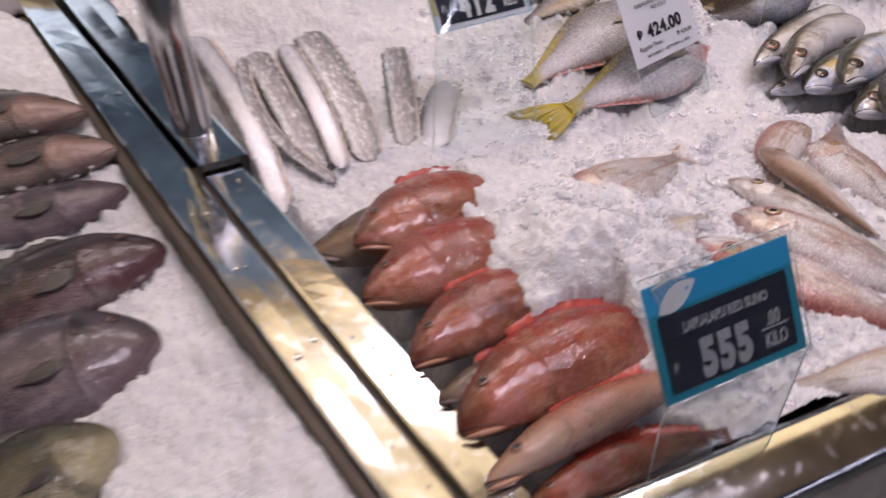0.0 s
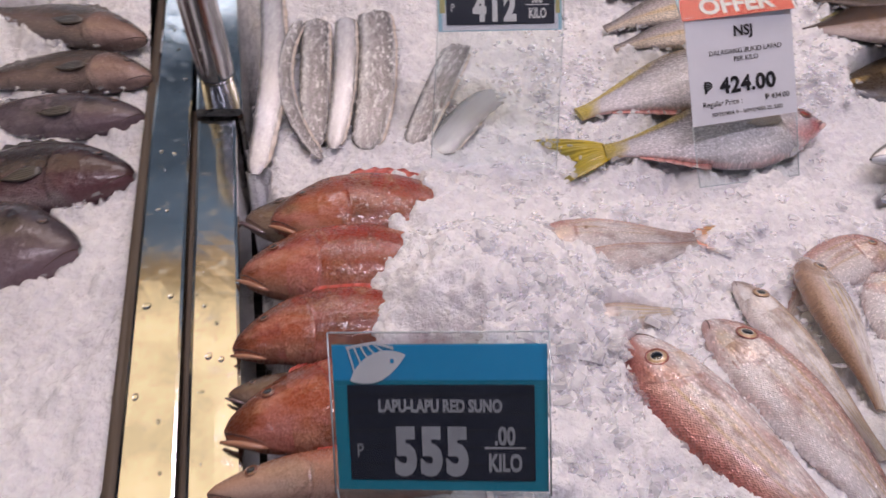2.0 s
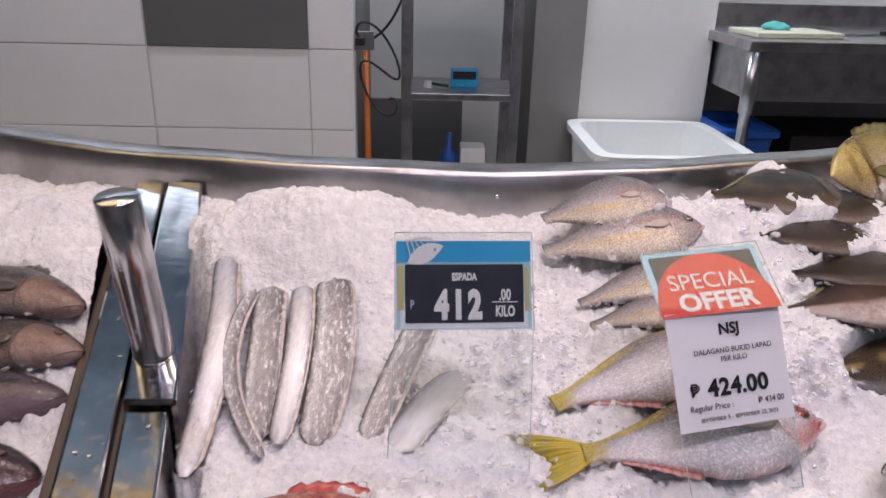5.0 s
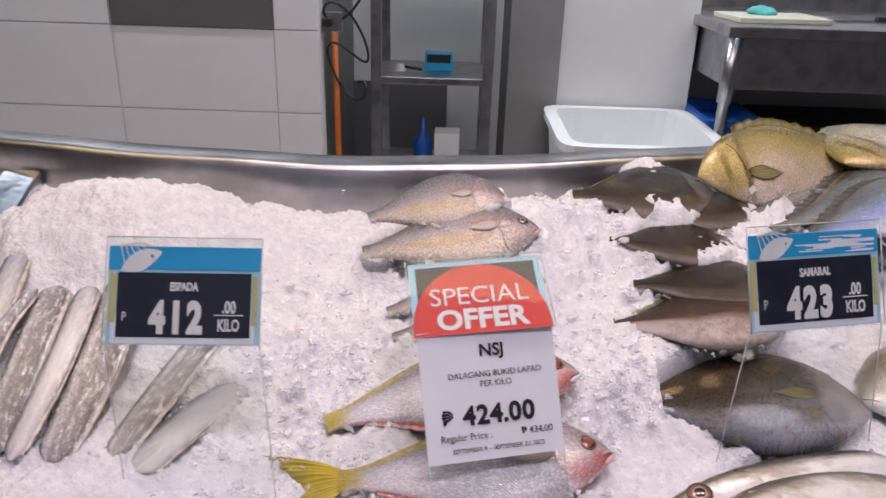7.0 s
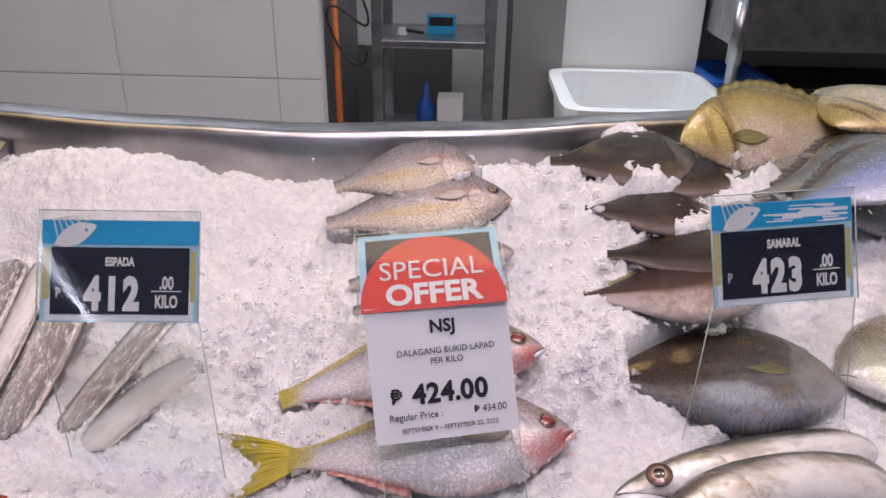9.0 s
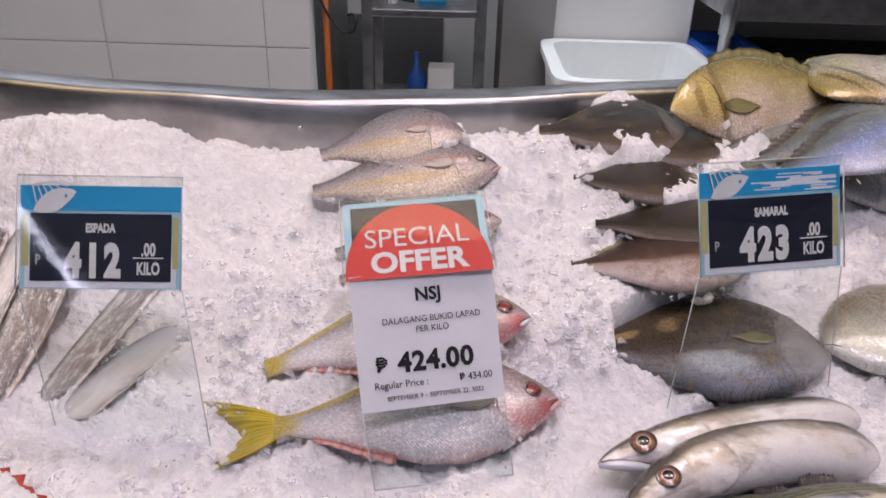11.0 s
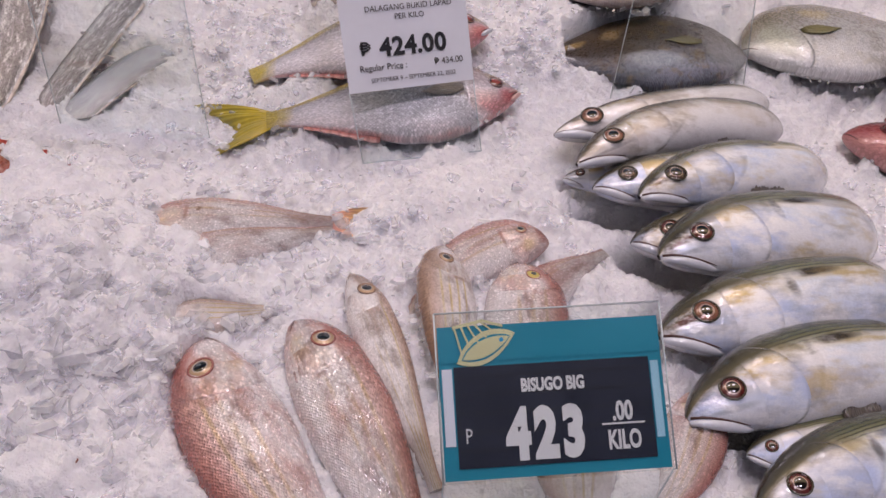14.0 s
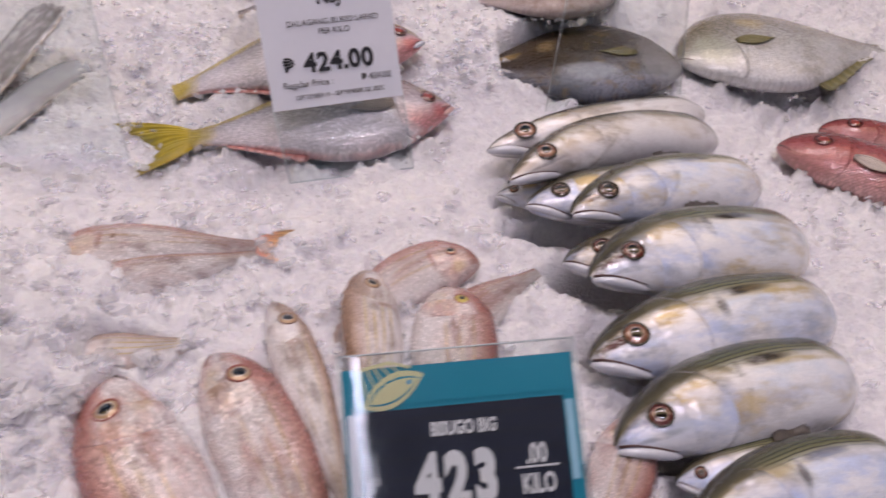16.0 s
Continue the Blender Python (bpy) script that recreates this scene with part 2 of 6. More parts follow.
    put(nt, b, Base_Color=colour, Metallic=metal, Specular_IOR_Level=0.25, Coat_Weight=coat, Coat_Roughness=0.07, Coat_IOR=1.5,
        Roughness=math_node(nt, "ADD", rough * 0.7, math_node(nt, "MULTIPLY", glint, rough * 0.8)))
    local = nt.nodes.new("ShaderNodeVectorMath")
    local.operation = "SUBTRACT"
    nt.links.new(grid, local.inputs[0])
    nt.links.new(cells.outputs["Position"], local.inputs[1])
    lean = nt.nodes.new("ShaderNodeVectorMath")
    lean.operation = "SUBTRACT"
    nt.links.new(cells.outputs["Color"], lean.inputs[0])
    lean.inputs[1].default_value = (0.5, 0.5, 0.5)
    dot = nt.nodes.new("ShaderNodeVectorMath")
    dot.operation = "DOT_PRODUCT"
    nt.links.new(local.outputs[0], dot.inputs[0])
    nt.links.new(lean.outputs[0], dot.inputs[1])
    facet = math_node(nt, "MULTIPLY", math_node(nt, "MULTIPLY", dot.outputs["Value"], scaled), flicker)
    h = math_node(nt, "MULTIPLY", math_node(nt, "MULTIPLY", cells.outputs["Distance"], body), -0.6 * min(1.0, rim * 3))
    h = math_node(nt, "ADD", h, math_node(nt, "MULTIPLY", facet, 1.6))
    h = math_node(nt, "ADD", h, math_node(nt, "ADD", math_node(nt, "MULTIPLY", blotch, 1.6), math_node(nt, "MULTIPLY", grain, 0.05)))
    h = math_node(nt, "ADD", h, math_node(nt, "MULTIPLY", bone, math_node(nt, "SUBTRACT", 1.1, body)))
    bump(nt, b, h, 0.6 * relief, 0.0022)
    # the wet film runs over the finer relief
    film = math_node(nt, "ADD", blotch, math_node(nt, "MULTIPLY", bone, 0.28))
    film = math_node(nt, "ADD", film, math_node(nt, "MULTIPLY", facet, 0.35))
    wet = node(nt, "Bump", Height=film, Strength=0.75, Distance=0.0035)
    nt.links.new(wet.outputs[0], b.inputs["Coat Normal"])
    return m


def fin_material(name, colour, tip=None, rough=0.35):
    m, nt, b = material(name)
    uv = nt.nodes.new("ShaderNodeTexCoord").outputs["UV"]
    sep = node(nt, "SeparateXYZ", Vector=uv)
    rays = math_node(nt, "SINE", math_node(nt, "MULTIPLY", sep.outputs[0], 85.0))
    base = ramp(nt, sep.outputs[1], ((0.1, colour), (0.95, tip or colour)))
    base = mix(nt, ramp(nt, rays, ((0.2, 0.0), (0.9, 0.55))), base, tuple(c * 0.45 for c in colour))
    base = mix(nt, ramp(nt, noise_tex(nt, 40.0), ((0.45, 0.0), (0.7, 0.4))), base, tuple(min(1, c * 1.4) for c in colour))
    put(nt, b, Base_Color=base, Roughness=rough, Coat_Weight=0.4, Coat_Roughness=0.15, Transmission_Weight=0.0)
    bump(nt, b, rays, 0.5, 0.0008)
    return m


STEEL = steel("brushed_steel", (0.50, 0.49, 0.50), 0.40)
STEEL_DIVIDER = steel("divider_steel", (0.66, 0.66, 0.66), 0.15, (60, 2, 30))
STEEL_DULL = steel("dull_steel", (0.46, 0.47, 0.49), 0.38)
# bin floor: the shadow under the ice is put into this near-black colour
STEEL_SHADED = steel("shade_dark_steel", (0.10, 0.09, 0.09), 0.35)
CHROME = steel("polished_steel", (0.60, 0.61, 0.63), 0.20, (60, 60, 4))
SEAM = plain("dark_seam", (0.085, 0.062, 0.045), 0.55)
ICE = ice_material("crushed_ice", 0.7, 0.13, (0.91, 0.90, 0.905))
SHARD = clear_ice("clear_ice", 0.10, 0.50)
ACRYLIC = clear_sheet("clear_acrylic")
ACRYLIC_EDGE = plain("acrylic_edge", (0.52, 0.58, 0.60), 0.15, 0.0, 0.15, 60, coat=1.0)
TILE = plain("white_glazed_tile", (0.78, 0.78, 0.79), 0.22, vary=0.03, scale=4)
GROUT = plain("grey_grout", (0.70, 0.70, 0.70), 0.8)
WHITE = plain("white_plastic", (0.74, 0.76, 0.76), 0.38, vary=0.04, scale=8)
WALL_PAINT = plain("white_wall_paint", (0.70, 0.70, 0.69), 0.6, vary=0.04, scale=3)
GREY_PANEL = plain("grey_panel", (0.13, 0.13, 0.13), 0.4, vary=0.05, scale=5)
GREY_WALL = plain("grey_wall_paint", (0.22, 0.22, 0.215), 0.6, vary=0.08, scale=4)
CEILING_DARK = plain("dark_ceiling_paint", (0.15, 0.19, 0.26), 0.7, vary=0.1, scale=3)
BLUE_GREY = plain("blue_grey_paint", (0.30, 0.42, 0.56), 0.5, vary=0.1, scale=3)
FLOOR_MAT = plain("floor_tile", (0.25, 0.24, 0.23), 0.4, scale=6)
CREAM = plain("cream_soffit_paint", (0.74, 0.55, 0.30), 0.6, vary=0.05, scale=3)


def lit_panel(name, colour, strength):
    m, nt, b = material(name)
    glow = ramp(nt, noise_tex(nt, 2.5), ((0.3, tuple(c * 0.75 for c in colour)), (0.7, colour)))
    put(nt, b, Base_Color=(0.6, 0.5, 0.35), Emission_Color=glow, Emission_Strength=strength)
    return m


CANOPY_GLOW = lit_panel("lit_canopy_diffuser", (1.0, 0.75, 0.44), 3.0)
BLUE_PLASTIC = plain("blue_plastic", (0.02, 0.10, 0.42), 0.35)
ORANGE = plain("orange_rubber", (0.55, 0.14, 0.02), 0.45)
BLACK = plain("black_rubber", (0.015, 0.015, 0.016), 0.5)
BOARD = plain("cutting_board", (0.55, 0.56, 0.44), 0.55)
TEAL = plain("teal_cloth", (0.10, 0.42, 0.42), 0.8)
SKY_BLUE = plain("printed_blue", (0.02, 0.33, 0.62), 0.4, vary=0.05, scale=20)
TEAL_BLUE = plain("printed_teal", (0.01, 0.24, 0.34), 0.4, vary=0.05, scale=20)
PAPER = plain("white_paper", (0.74, 0.76, 0.82), 0.6, vary=0.03, scale=25)
PALE_BLUE = plain("pale_blue_border", (0.36, 0.62, 0.74), 0.45, vary=0.05, scale=25)
NAVY = plain("price_board_navy", (0.010, 0.013, 0.028), 0.45, vary=0.3, scale=40)
PRINT_WHITE = plain("white_lettering", (0.72, 0.72, 0.72), 0.5, vary=0.06, scale=40)
PRINT_BLACK = plain("black_lettering", (0.012, 0.012, 0.016), 0.5)
PRINT_FADED = plain("faded_lettering", (0.34, 0.35, 0.37), 0.5, vary=0.2, scale=40)
RED_PRINT = plain("printed_red", (0.64, 0.022, 0.016), 0.4, vary=0.08, scale=25)
YELLOW_EDGE = plain("yellowed_edge", (0.50, 0.46, 0.20), 0.5)
PALE_YELLOW = plain("pale_yellow_print", (0.66, 0.64, 0.36), 0.5)

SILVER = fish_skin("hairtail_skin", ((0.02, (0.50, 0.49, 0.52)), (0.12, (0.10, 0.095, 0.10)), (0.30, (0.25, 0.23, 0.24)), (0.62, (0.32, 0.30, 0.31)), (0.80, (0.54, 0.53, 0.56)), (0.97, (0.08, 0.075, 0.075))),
                   ((0.0, (0.4, 0.4, 0.42)), (1.0, (0.5, 0.5, 0.52))), 0.0, 0.45, 0.34, (160, 60), 0.0, 0.2, 0.08, (((0.24, 0.22, 0.23), 0.5, 16.0, 0.58),), relief=0.9, glitter=0.75, coat=0.9)
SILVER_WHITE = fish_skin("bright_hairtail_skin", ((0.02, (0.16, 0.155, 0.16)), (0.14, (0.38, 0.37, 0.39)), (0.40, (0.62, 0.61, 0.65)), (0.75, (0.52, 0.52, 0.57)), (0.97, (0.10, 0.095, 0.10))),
                         ((0.0, (0.6, 0.6, 0.62)), (1.0, (0.7, 0.7, 0.72))), 0.0, 0.30, 0.30, (160, 60), 0.0, 0.12, 0.08, (((0.48, 0.47, 0.50), 0.5, 14.0, 0.58),), relief=0.6, glitter=0.45, coat=0.9)
YELLOWTAIL = fish_skin("fusilier_skin", ((0.05, (0.30, 0.24, 0.04)), (0.13, (0.26, 0.22, 0.20)), (0.28, (0.36, 0.33, 0.35)), (0.48, (0.60, 0.57, 0.61)), (0.66, (0.84, 0.80, 0.83)), (0.97, (0.88, 0.82, 0.84)), (1.0, (0.74, 0.46, 0.44))),
                       ((0.1, (0.22, 0.13, 0.12)), (0.35, (0.46, 0.36, 0.36)), (0.6, (0.80, 0.72, 0.75)), (0.9, (0.74, 0.36, 0.36))), 0.24, 0.22, 0.26, (78, 34), 0.40, 0.34, 0.12,
                       patches=((0.03, 0.75, 0.07, 0.30, (0.62, 0.16, 0.17), 0.8), (0.08, 0.30, 0.05, 0.16, (0.30, 0.22, 0.04), 0.7), (0.70, 0.26, 0.22, 0.12, (0.22, 0.19, 0.20), 0.6), (1.0, 0.5, 0.10, 0.9, (0.56, 0.43, 0.02), 0.95), (0.84, 0.16, 0.26, 0.16, (0.50, 0.38, 0.03), 0.9)), relief=0.9)
SNAPPER = fish_skin("snapper_skin", ((0.05, (0.080, 0.070, 0.072)), (0.32, (0.22, 0.20, 0.21)), (0.50, (0.44, 0.39, 0.40)), (0.66, (0.68, 0.58, 0.52)), (0.82, (0.86, 0.75, 0.60)), (1.0, (0.80, 0.70, 0.62))),
                    ((0.1, (0.14, 0.11, 0.11)), (0.4, (0.36, 0.28, 0.28)), (0.65, (0.66, 0.56, 0.54)), (1.0, (0.72, 0.62, 0.60))), 0.24, 0.30, 0.26, (84, 36), 0.50, 0.45, 0.10,
                    patches=((0.30, 0.50, 0.16, 0.05, (0.55, 0.24, 0.16), 0.5), (0.55, 0.70, 0.30, 0.08, (0.74, 0.52, 0.20), 0.6)))
RABBIT = fish_skin("rabbitfish_skin", ((0.05, (0.010, 0.007, 0.004)), (0.40, (0.022, 0.014, 0.008)), (0.75, (0.042, 0.028, 0.017)), (0.92, (0.13, 0.10, 0.080)), (1.0, (0.36, 0.30, 0.28))),
                   ((0.1, (0.03, 0.022, 0.014)), (0.6, (0.09, 0.07, 0.04)), (1.0, (0.26, 0.22, 0.19))), 0.22, 0.10, 0.22, (110, 46), 0.3, 0.3, 0.12, (((0.14, 0.095, 0.030), 0.6, 40.0, 0.59),), relief=1.3, coat=0.14)
BROWNFISH = fish_skin("brown_rabbitfish_skin", ((0.04, (0.012, 0.006, 0.004)), (0.35, (0.036, 0.016, 0.009)), (0.60, (0.070, 0.034, 0.020)), (0.70, (0.40, 0.31, 0.28)), (1.0, (0.60, 0.52, 0.50))),
                      ((0.1, (0.05, 0.026, 0.015)), (0.6, (0.12, 0.07, 0.045)), (1.0, (0.40, 0.34, 0.31))), 0.22, 0.10, 0.24, (110, 46), 0.2, 0.25, 0.10, (((0.16, 0.09, 0.045), 0.5, 26.0, 0.56),), relief=1.0, coat=0.14)
GREYFISH = fish_skin("grey_rabbitfish_skin", ((0.05, (0.030, 0.021, 0.012)), (0.30, (0.060, 0.046, 0.036)), (0.55, (0.10, 0.088, 0.084)), (0.72, (0.17, 0.16, 0.17)), (0.86, (0.34, 0.35, 0.40)), (1.0, (0.14, 0.15, 0.18))),
                     ((0.1, (0.10, 0.085, 0.07)), (0.5, (0.24, 0.22, 0.21)), (1.0, (0.40, 0.40, 0.42))), 0.22, 0.08, 0.34, (90, 40), 0.35, 0.30, 0.16, (((0.30, 0.20, 0.07), 0.5, 70.0, 0.57),), relief=1.5, coat=0.14,
                     patches=((0.72, 0.45, 0.30, 0.5, (0.060, 0.036, 0.016), 0.85), (0.80, 0.42, 0.07, 0.10, (0.46, 0.32, 0.12), 0.8), (0.62, 0.40, 0.05, 0.10, (0.42, 0.31, 0.15), 0.6), (0.45, 0.78, 0.16, 0.10, (0.60, 0.62, 0.68), 0.7)))
TREVALLY = fish_skin("grey_trevally_skin", ((0.05, (0.11, 0.095, 0.05)), (0.22, (0.24, 0.21, 0.14)), (0.45, (0.40, 0.38, 0.35)), (0.65, (0.58, 0.58, 0.57)), (1.0, (0.76, 0.76, 0.76))),
                     ((0.1, (0.18, 0.15, 0.08)), (0.4, (0.34, 0.32, 0.26)), (0.7, (0.58, 0.58, 0.54)), (1.0, (0.74, 0.74, 0.72))), 0.25, 0.15, 0.30, (110, 48), 0.25, 0.25, 0.16, (((0.20, 0.17, 0.11), 0.45, 30.0, 0.57),), coat=0.8,
                     patches=((0.36, 0.34, 0.07, 0.10, (0.62, 0.48, 0.22), 0.6), (0.12, 0.6, 0.08, 0.3, (0.48, 0.50, 0.36), 0.5)))
GOLDFISH = fish_skin("golden_trevally_skin", ((0.05, (0.20, 0.16, 0.035)), (0.22, (0.44, 0.35, 0.11)), (0.42, (0.56, 0.47, 0.26)), (0.66, (0.60, 0.52, 0.42)), (1.0, (0.74, 0.64, 0.60))),
                     ((0.1, (0.34, 0.26, 0.06)), (0.45, (0.50, 0.40, 0.14)), (1.0, (0.50, 0.38, 0.22))), 0.24, 0.35, 0.28, (130, 52), 0.2, 0.25, 0.16, (((0.26, 0.20, 0.08), 0.6, 20.0, 0.56), ((0.74, 0.64, 0.40), 0.5, 50.0, 0.60)), relief=1.2, coat=0.9,
                     patches=((0.22, 0.55, 0.022, 0.5, (0.16, 0.10, 0.03), 0.9), (0.13, 0.45, 0.02, 0.4, (0.22, 0.15, 0.04), 0.8), (0.38, 0.62, 0.14, 0.25, (0.70, 0.56, 0.48), 0.6)))
BLUEFISH = fish_skin("blue_trevally_skin", ((0.05, (0.045, 0.040, 0.024)), (0.20, (0.10, 0.11, 0.095)), (0.34, (0.19, 0.22, 0.26)), (0.52, (0.26, 0.31, 0.56)), (0.72, (0.40, 0.44, 0.66)), (1.0, (0.52, 0.54, 0.64))),
                     ((0.1, (0.09, 0.08, 0.05)), (0.5, (0.22, 0.24, 0.26)), (1.0, (0.46, 0.46, 0.50))), 0.22, 0.25, 0.26, (120, 50), 0.15, 0.25, 0.10, (((0.18, 0.19, 0.18), 0.5, 30.0, 0.58),), coat=0.9)
DARKFISH = fish_skin("slate_trevally_skin", ((0.03, (0.22, 0.17, 0.05)), (0.12, (0.065, 0.058, 0.035)), (0.30, (0.12, 0.14, 0.14)), (0.50, (0.19, 0.23, 0.25)), (0.72, (0.30, 0.31, 0.28)), (1.0, (0.36, 0.34, 0.28))),
                     ((0.1, (0.09, 0.08, 0.05)), (0.5, (0.20, 0.21, 0.19)), (1.0, (0.40, 0.39, 0.36))), 0.22, 0.25, 0.26, (120, 50), 0.2, 0.3, 0.10, (((0.28, 0.24, 0.12), 0.5, 24.0, 0.58),), coat=0.9)
MACKEREL = fish_skin("mackerel_skin", ((0.05, (0.040, 0.042, 0.020)), (0.17, (0.105, 0.11, 0.052)), (0.27, (0.26, 0.25, 0.14)), (0.34, (0.66, 0.61, 0.48)), (0.42, (0.80, 0.87, 0.96)), (0.72, (0.95, 0.97, 1.0)), (0.94, (0.92, 0.91, 0.93)), (1.0, (0.66, 0.65, 0.68))),
                     ((0.08, (0.045, 0.040, 0.026)), (0.24, (0.12, 0.105, 0.056)), (0.36, (0.42, 0.36, 0.22)), (0.50, (0.64, 0.62, 0.60)), (0.64, (0.66, 0.73, 0.86)), (0.84, (0.84, 0.86, 0.92)), (1.0, (0.70, 0.70, 0.74))), 0.265, 0.12, 0.24, (190, 70), 0.05, 0.12, 0.08,
                     lines=((0.030, 0.030, 0.014), 135.0, 0.31), coat=0.85, relief=1.1,
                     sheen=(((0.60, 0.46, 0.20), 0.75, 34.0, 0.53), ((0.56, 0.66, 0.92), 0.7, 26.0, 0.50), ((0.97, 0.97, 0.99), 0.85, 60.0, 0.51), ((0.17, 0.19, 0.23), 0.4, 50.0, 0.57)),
                     patches=((0.165, 0.40, 0.050, 0.12, (0.64, 0.47, 0.18), 0.7), (0.225, 0.62, 0.030, 0.22, (0.54, 0.63, 0.90), 0.6), (0.345, 0.31, 0.060, 0.060, (0.030, 0.022, 0.014), 0.97), (0.050, 0.32, 0.06, 0.13, (0.035, 0.028, 0.020), 0.95),
                              (0.052, 0.46, 0.045, 0.085, (0.075, 0.014, 0.012), 0.95), (0.070, 0.72, 0.05, 0.06, (0.30, 0.32, 0.36), 0.6), (0.43, 0.37, 0.10, 0.035, (0.54, 0.42, 0.17), 0.6), (0.275, 0.42, 0.012, 0.16, (0.09, 0.08, 0.075), 0.8), (0.012, 0.5, 0.016, 0.3, (0.06, 0.05, 0.05), 0.8)))
MACKEREL_PALE = fish_skin("pale_mackerel_skin", ((0.05, (0.040, 0.038, 0.026)), (0.26, (0.10, 0.092, 0.066)), (0.36, (0.36, 0.34, 0.28)), (0.44, (0.86, 0.84, 0.84)), (0.75, (0.95, 0.94, 0.95)), (1.0, (0.74, 0.72, 0.74))),
                          ((0.10, (0.060, 0.050, 0.038)), (0.26, (0.20, 0.16, 0.12)), (0.42, (0.52, 0.45, 0.38)), (0.62, (0.82, 0.76, 0.70)), (1.0, (0.62, 0.60, 0.62))), 0.265, 0.12, 0.24, (190, 70), 0.05, 0.12, 0.08, coat=0.85, relief=1.1, lines=((0.06, 0.055, 0.040), 120.0, 0.30),
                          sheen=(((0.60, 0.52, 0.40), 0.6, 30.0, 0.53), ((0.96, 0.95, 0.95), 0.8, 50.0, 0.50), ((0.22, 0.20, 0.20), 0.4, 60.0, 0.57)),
                          patches=((0.055, 0.30, 0.07, 0.16, (0.10, 0.08, 0.05), 0.9), (0.15, 0.36, 0.06, 0.10, (0.38, 0.32, 0.12), 0.6), (0.070, 0.74, 0.05, 0.05, (0.30, 0.28, 0.27), 0.7)))
BISUGO = fish_skin("bream_skin", ((0.03, (0.36, 0.11, 0.09)), (0.14, (0.52, 0.26, 0.22)), (0.28, (0.70, 0.48, 0.43)), (0.42, (0.82, 0.67, 0.63)), (0.62, (0.90, 0.81, 0.79)), (0.85, (0.95, 0.91, 0.91)), (1.0, (0.82, 0.72, 0.71))),
                   ((0.08, (0.34, 0.11, 0.09)), (0.28, (0.54, 0.25, 0.21)), (0.48, (0.78, 0.56, 0.49)), (0.75, (0.88, 0.72, 0.67)), (1.0, (0.76, 0.56, 0.53))), 0.27, 0.26, 0.22, (84, 34), 0.26, 0.38, 0.12, rows=((0.62, 0.44, 0.16), 44.0, 0.22, 0.72, 0.5),
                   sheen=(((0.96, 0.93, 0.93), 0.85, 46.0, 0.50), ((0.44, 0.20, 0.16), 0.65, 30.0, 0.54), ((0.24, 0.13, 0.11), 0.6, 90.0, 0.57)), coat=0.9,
                   patches=((0.02, 0.45, 0.05, 0.7, (0.42, 0.17, 0.15), 0.7), (0.20, 0.52, 0.06, 0.16, (0.84, 0.72, 0.60), 0.7), (0.14, 0.75, 0.06, 0.14, (0.74, 0.56, 0.26), 0.5), (0.335, 0.48, 0.018, 0.06, (0.26, 0.15, 0.09), 0.95), (0.275, 0.50, 0.014, 0.25, (0.40, 0.18, 0.15), 0.6), (0.42, 0.48, 0.08, 0.04, (0.56, 0.42, 0.28), 0.6)), relief=1.4)
BISUGO_PALE = fish_skin("pale_bream_skin", ((0.03, (0.38, 0.23, 0.15)), (0.14, (0.58, 0.42, 0.34)), (0.30, (0.76, 0.64, 0.57)), (0.48, (0.86, 0.79, 0.75)), (0.72, (0.94, 0.91, 0.91)), (1.0, (0.82, 0.75, 0.73))),
                        ((0.08, (0.32, 0.20, 0.14)), (0.32, (0.58, 0.44, 0.36)), (0.60, (0.80, 0.70, 0.64)), (1.0, (0.76, 0.64, 0.60))), 0.27, 0.26, 0.22, (84, 34), 0.22, 0.34, 0.12, rows=((0.66, 0.50, 0.14), 50.0, 0.18, 0.78, 0.75),
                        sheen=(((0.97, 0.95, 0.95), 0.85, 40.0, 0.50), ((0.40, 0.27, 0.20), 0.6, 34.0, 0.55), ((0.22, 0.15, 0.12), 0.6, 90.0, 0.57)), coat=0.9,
                        patches=((0.08, 0.4, 0.06, 0.2, (0.34, 0.24, 0.18), 0.6), (0.30, 0.40, 0.03, 0.10, (0.26, 0.19, 0.14), 0.7), (0.275, 0.50, 0.014, 0.25, (0.36, 0.22, 0.18), 0.6)), relief=1.4)
GROUPER = fish_skin("red_grouper_skin", ((0.04, (0.34, 0.016, 0.010)), (0.30, (0.42, 0.048, 0.020)), (0.60, (0.41, 0.095, 0.040)), (0.85, (0.44, 0.16, 0.085)), (1.0, (0.54, 0.31, 0.23))),
                    ((0.08, (0.18, 0.040, 0.016)), (0.40, (0.36, 0.060, 0.024)), (0.70, (0.42, 0.12, 0.058)), (0.92, (0.50, 0.25, 0.16)), (1.0, (0.46, 0.22, 0.15))), 0.30, 0.0, 0.30, (110, 44), 0.25, 0.30, 0.22,
                    (((0.11, 0.030, 0.014), 0.8, 24.0, 0.53), ((0.58, 0.25, 0.14), 0.7, 48.0, 0.55), ((0.20, 0.05, 0.02), 0.7, 130.0, 0.58)), spot=((0.60, 0.34, 0.20), 240.0, 0.15), relief=1.9, coat=1.0,
                    sheen=(((0.66, 0.30, 0.24), 0.6, 44.0, 0.52), ((0.16, 0.030, 0.018), 0.6, 34.0, 0.55), ((0.40, 0.10, 0.09), 0.5, 22.0, 0.50)),
                    patches=((0.03, 0.40, 0.08, 0.4, (0.14, 0.060, 0.030), 0.75), (0.14, 0.22, 0.10, 0.14, (0.16, 0.065, 0.03), 0.6)))
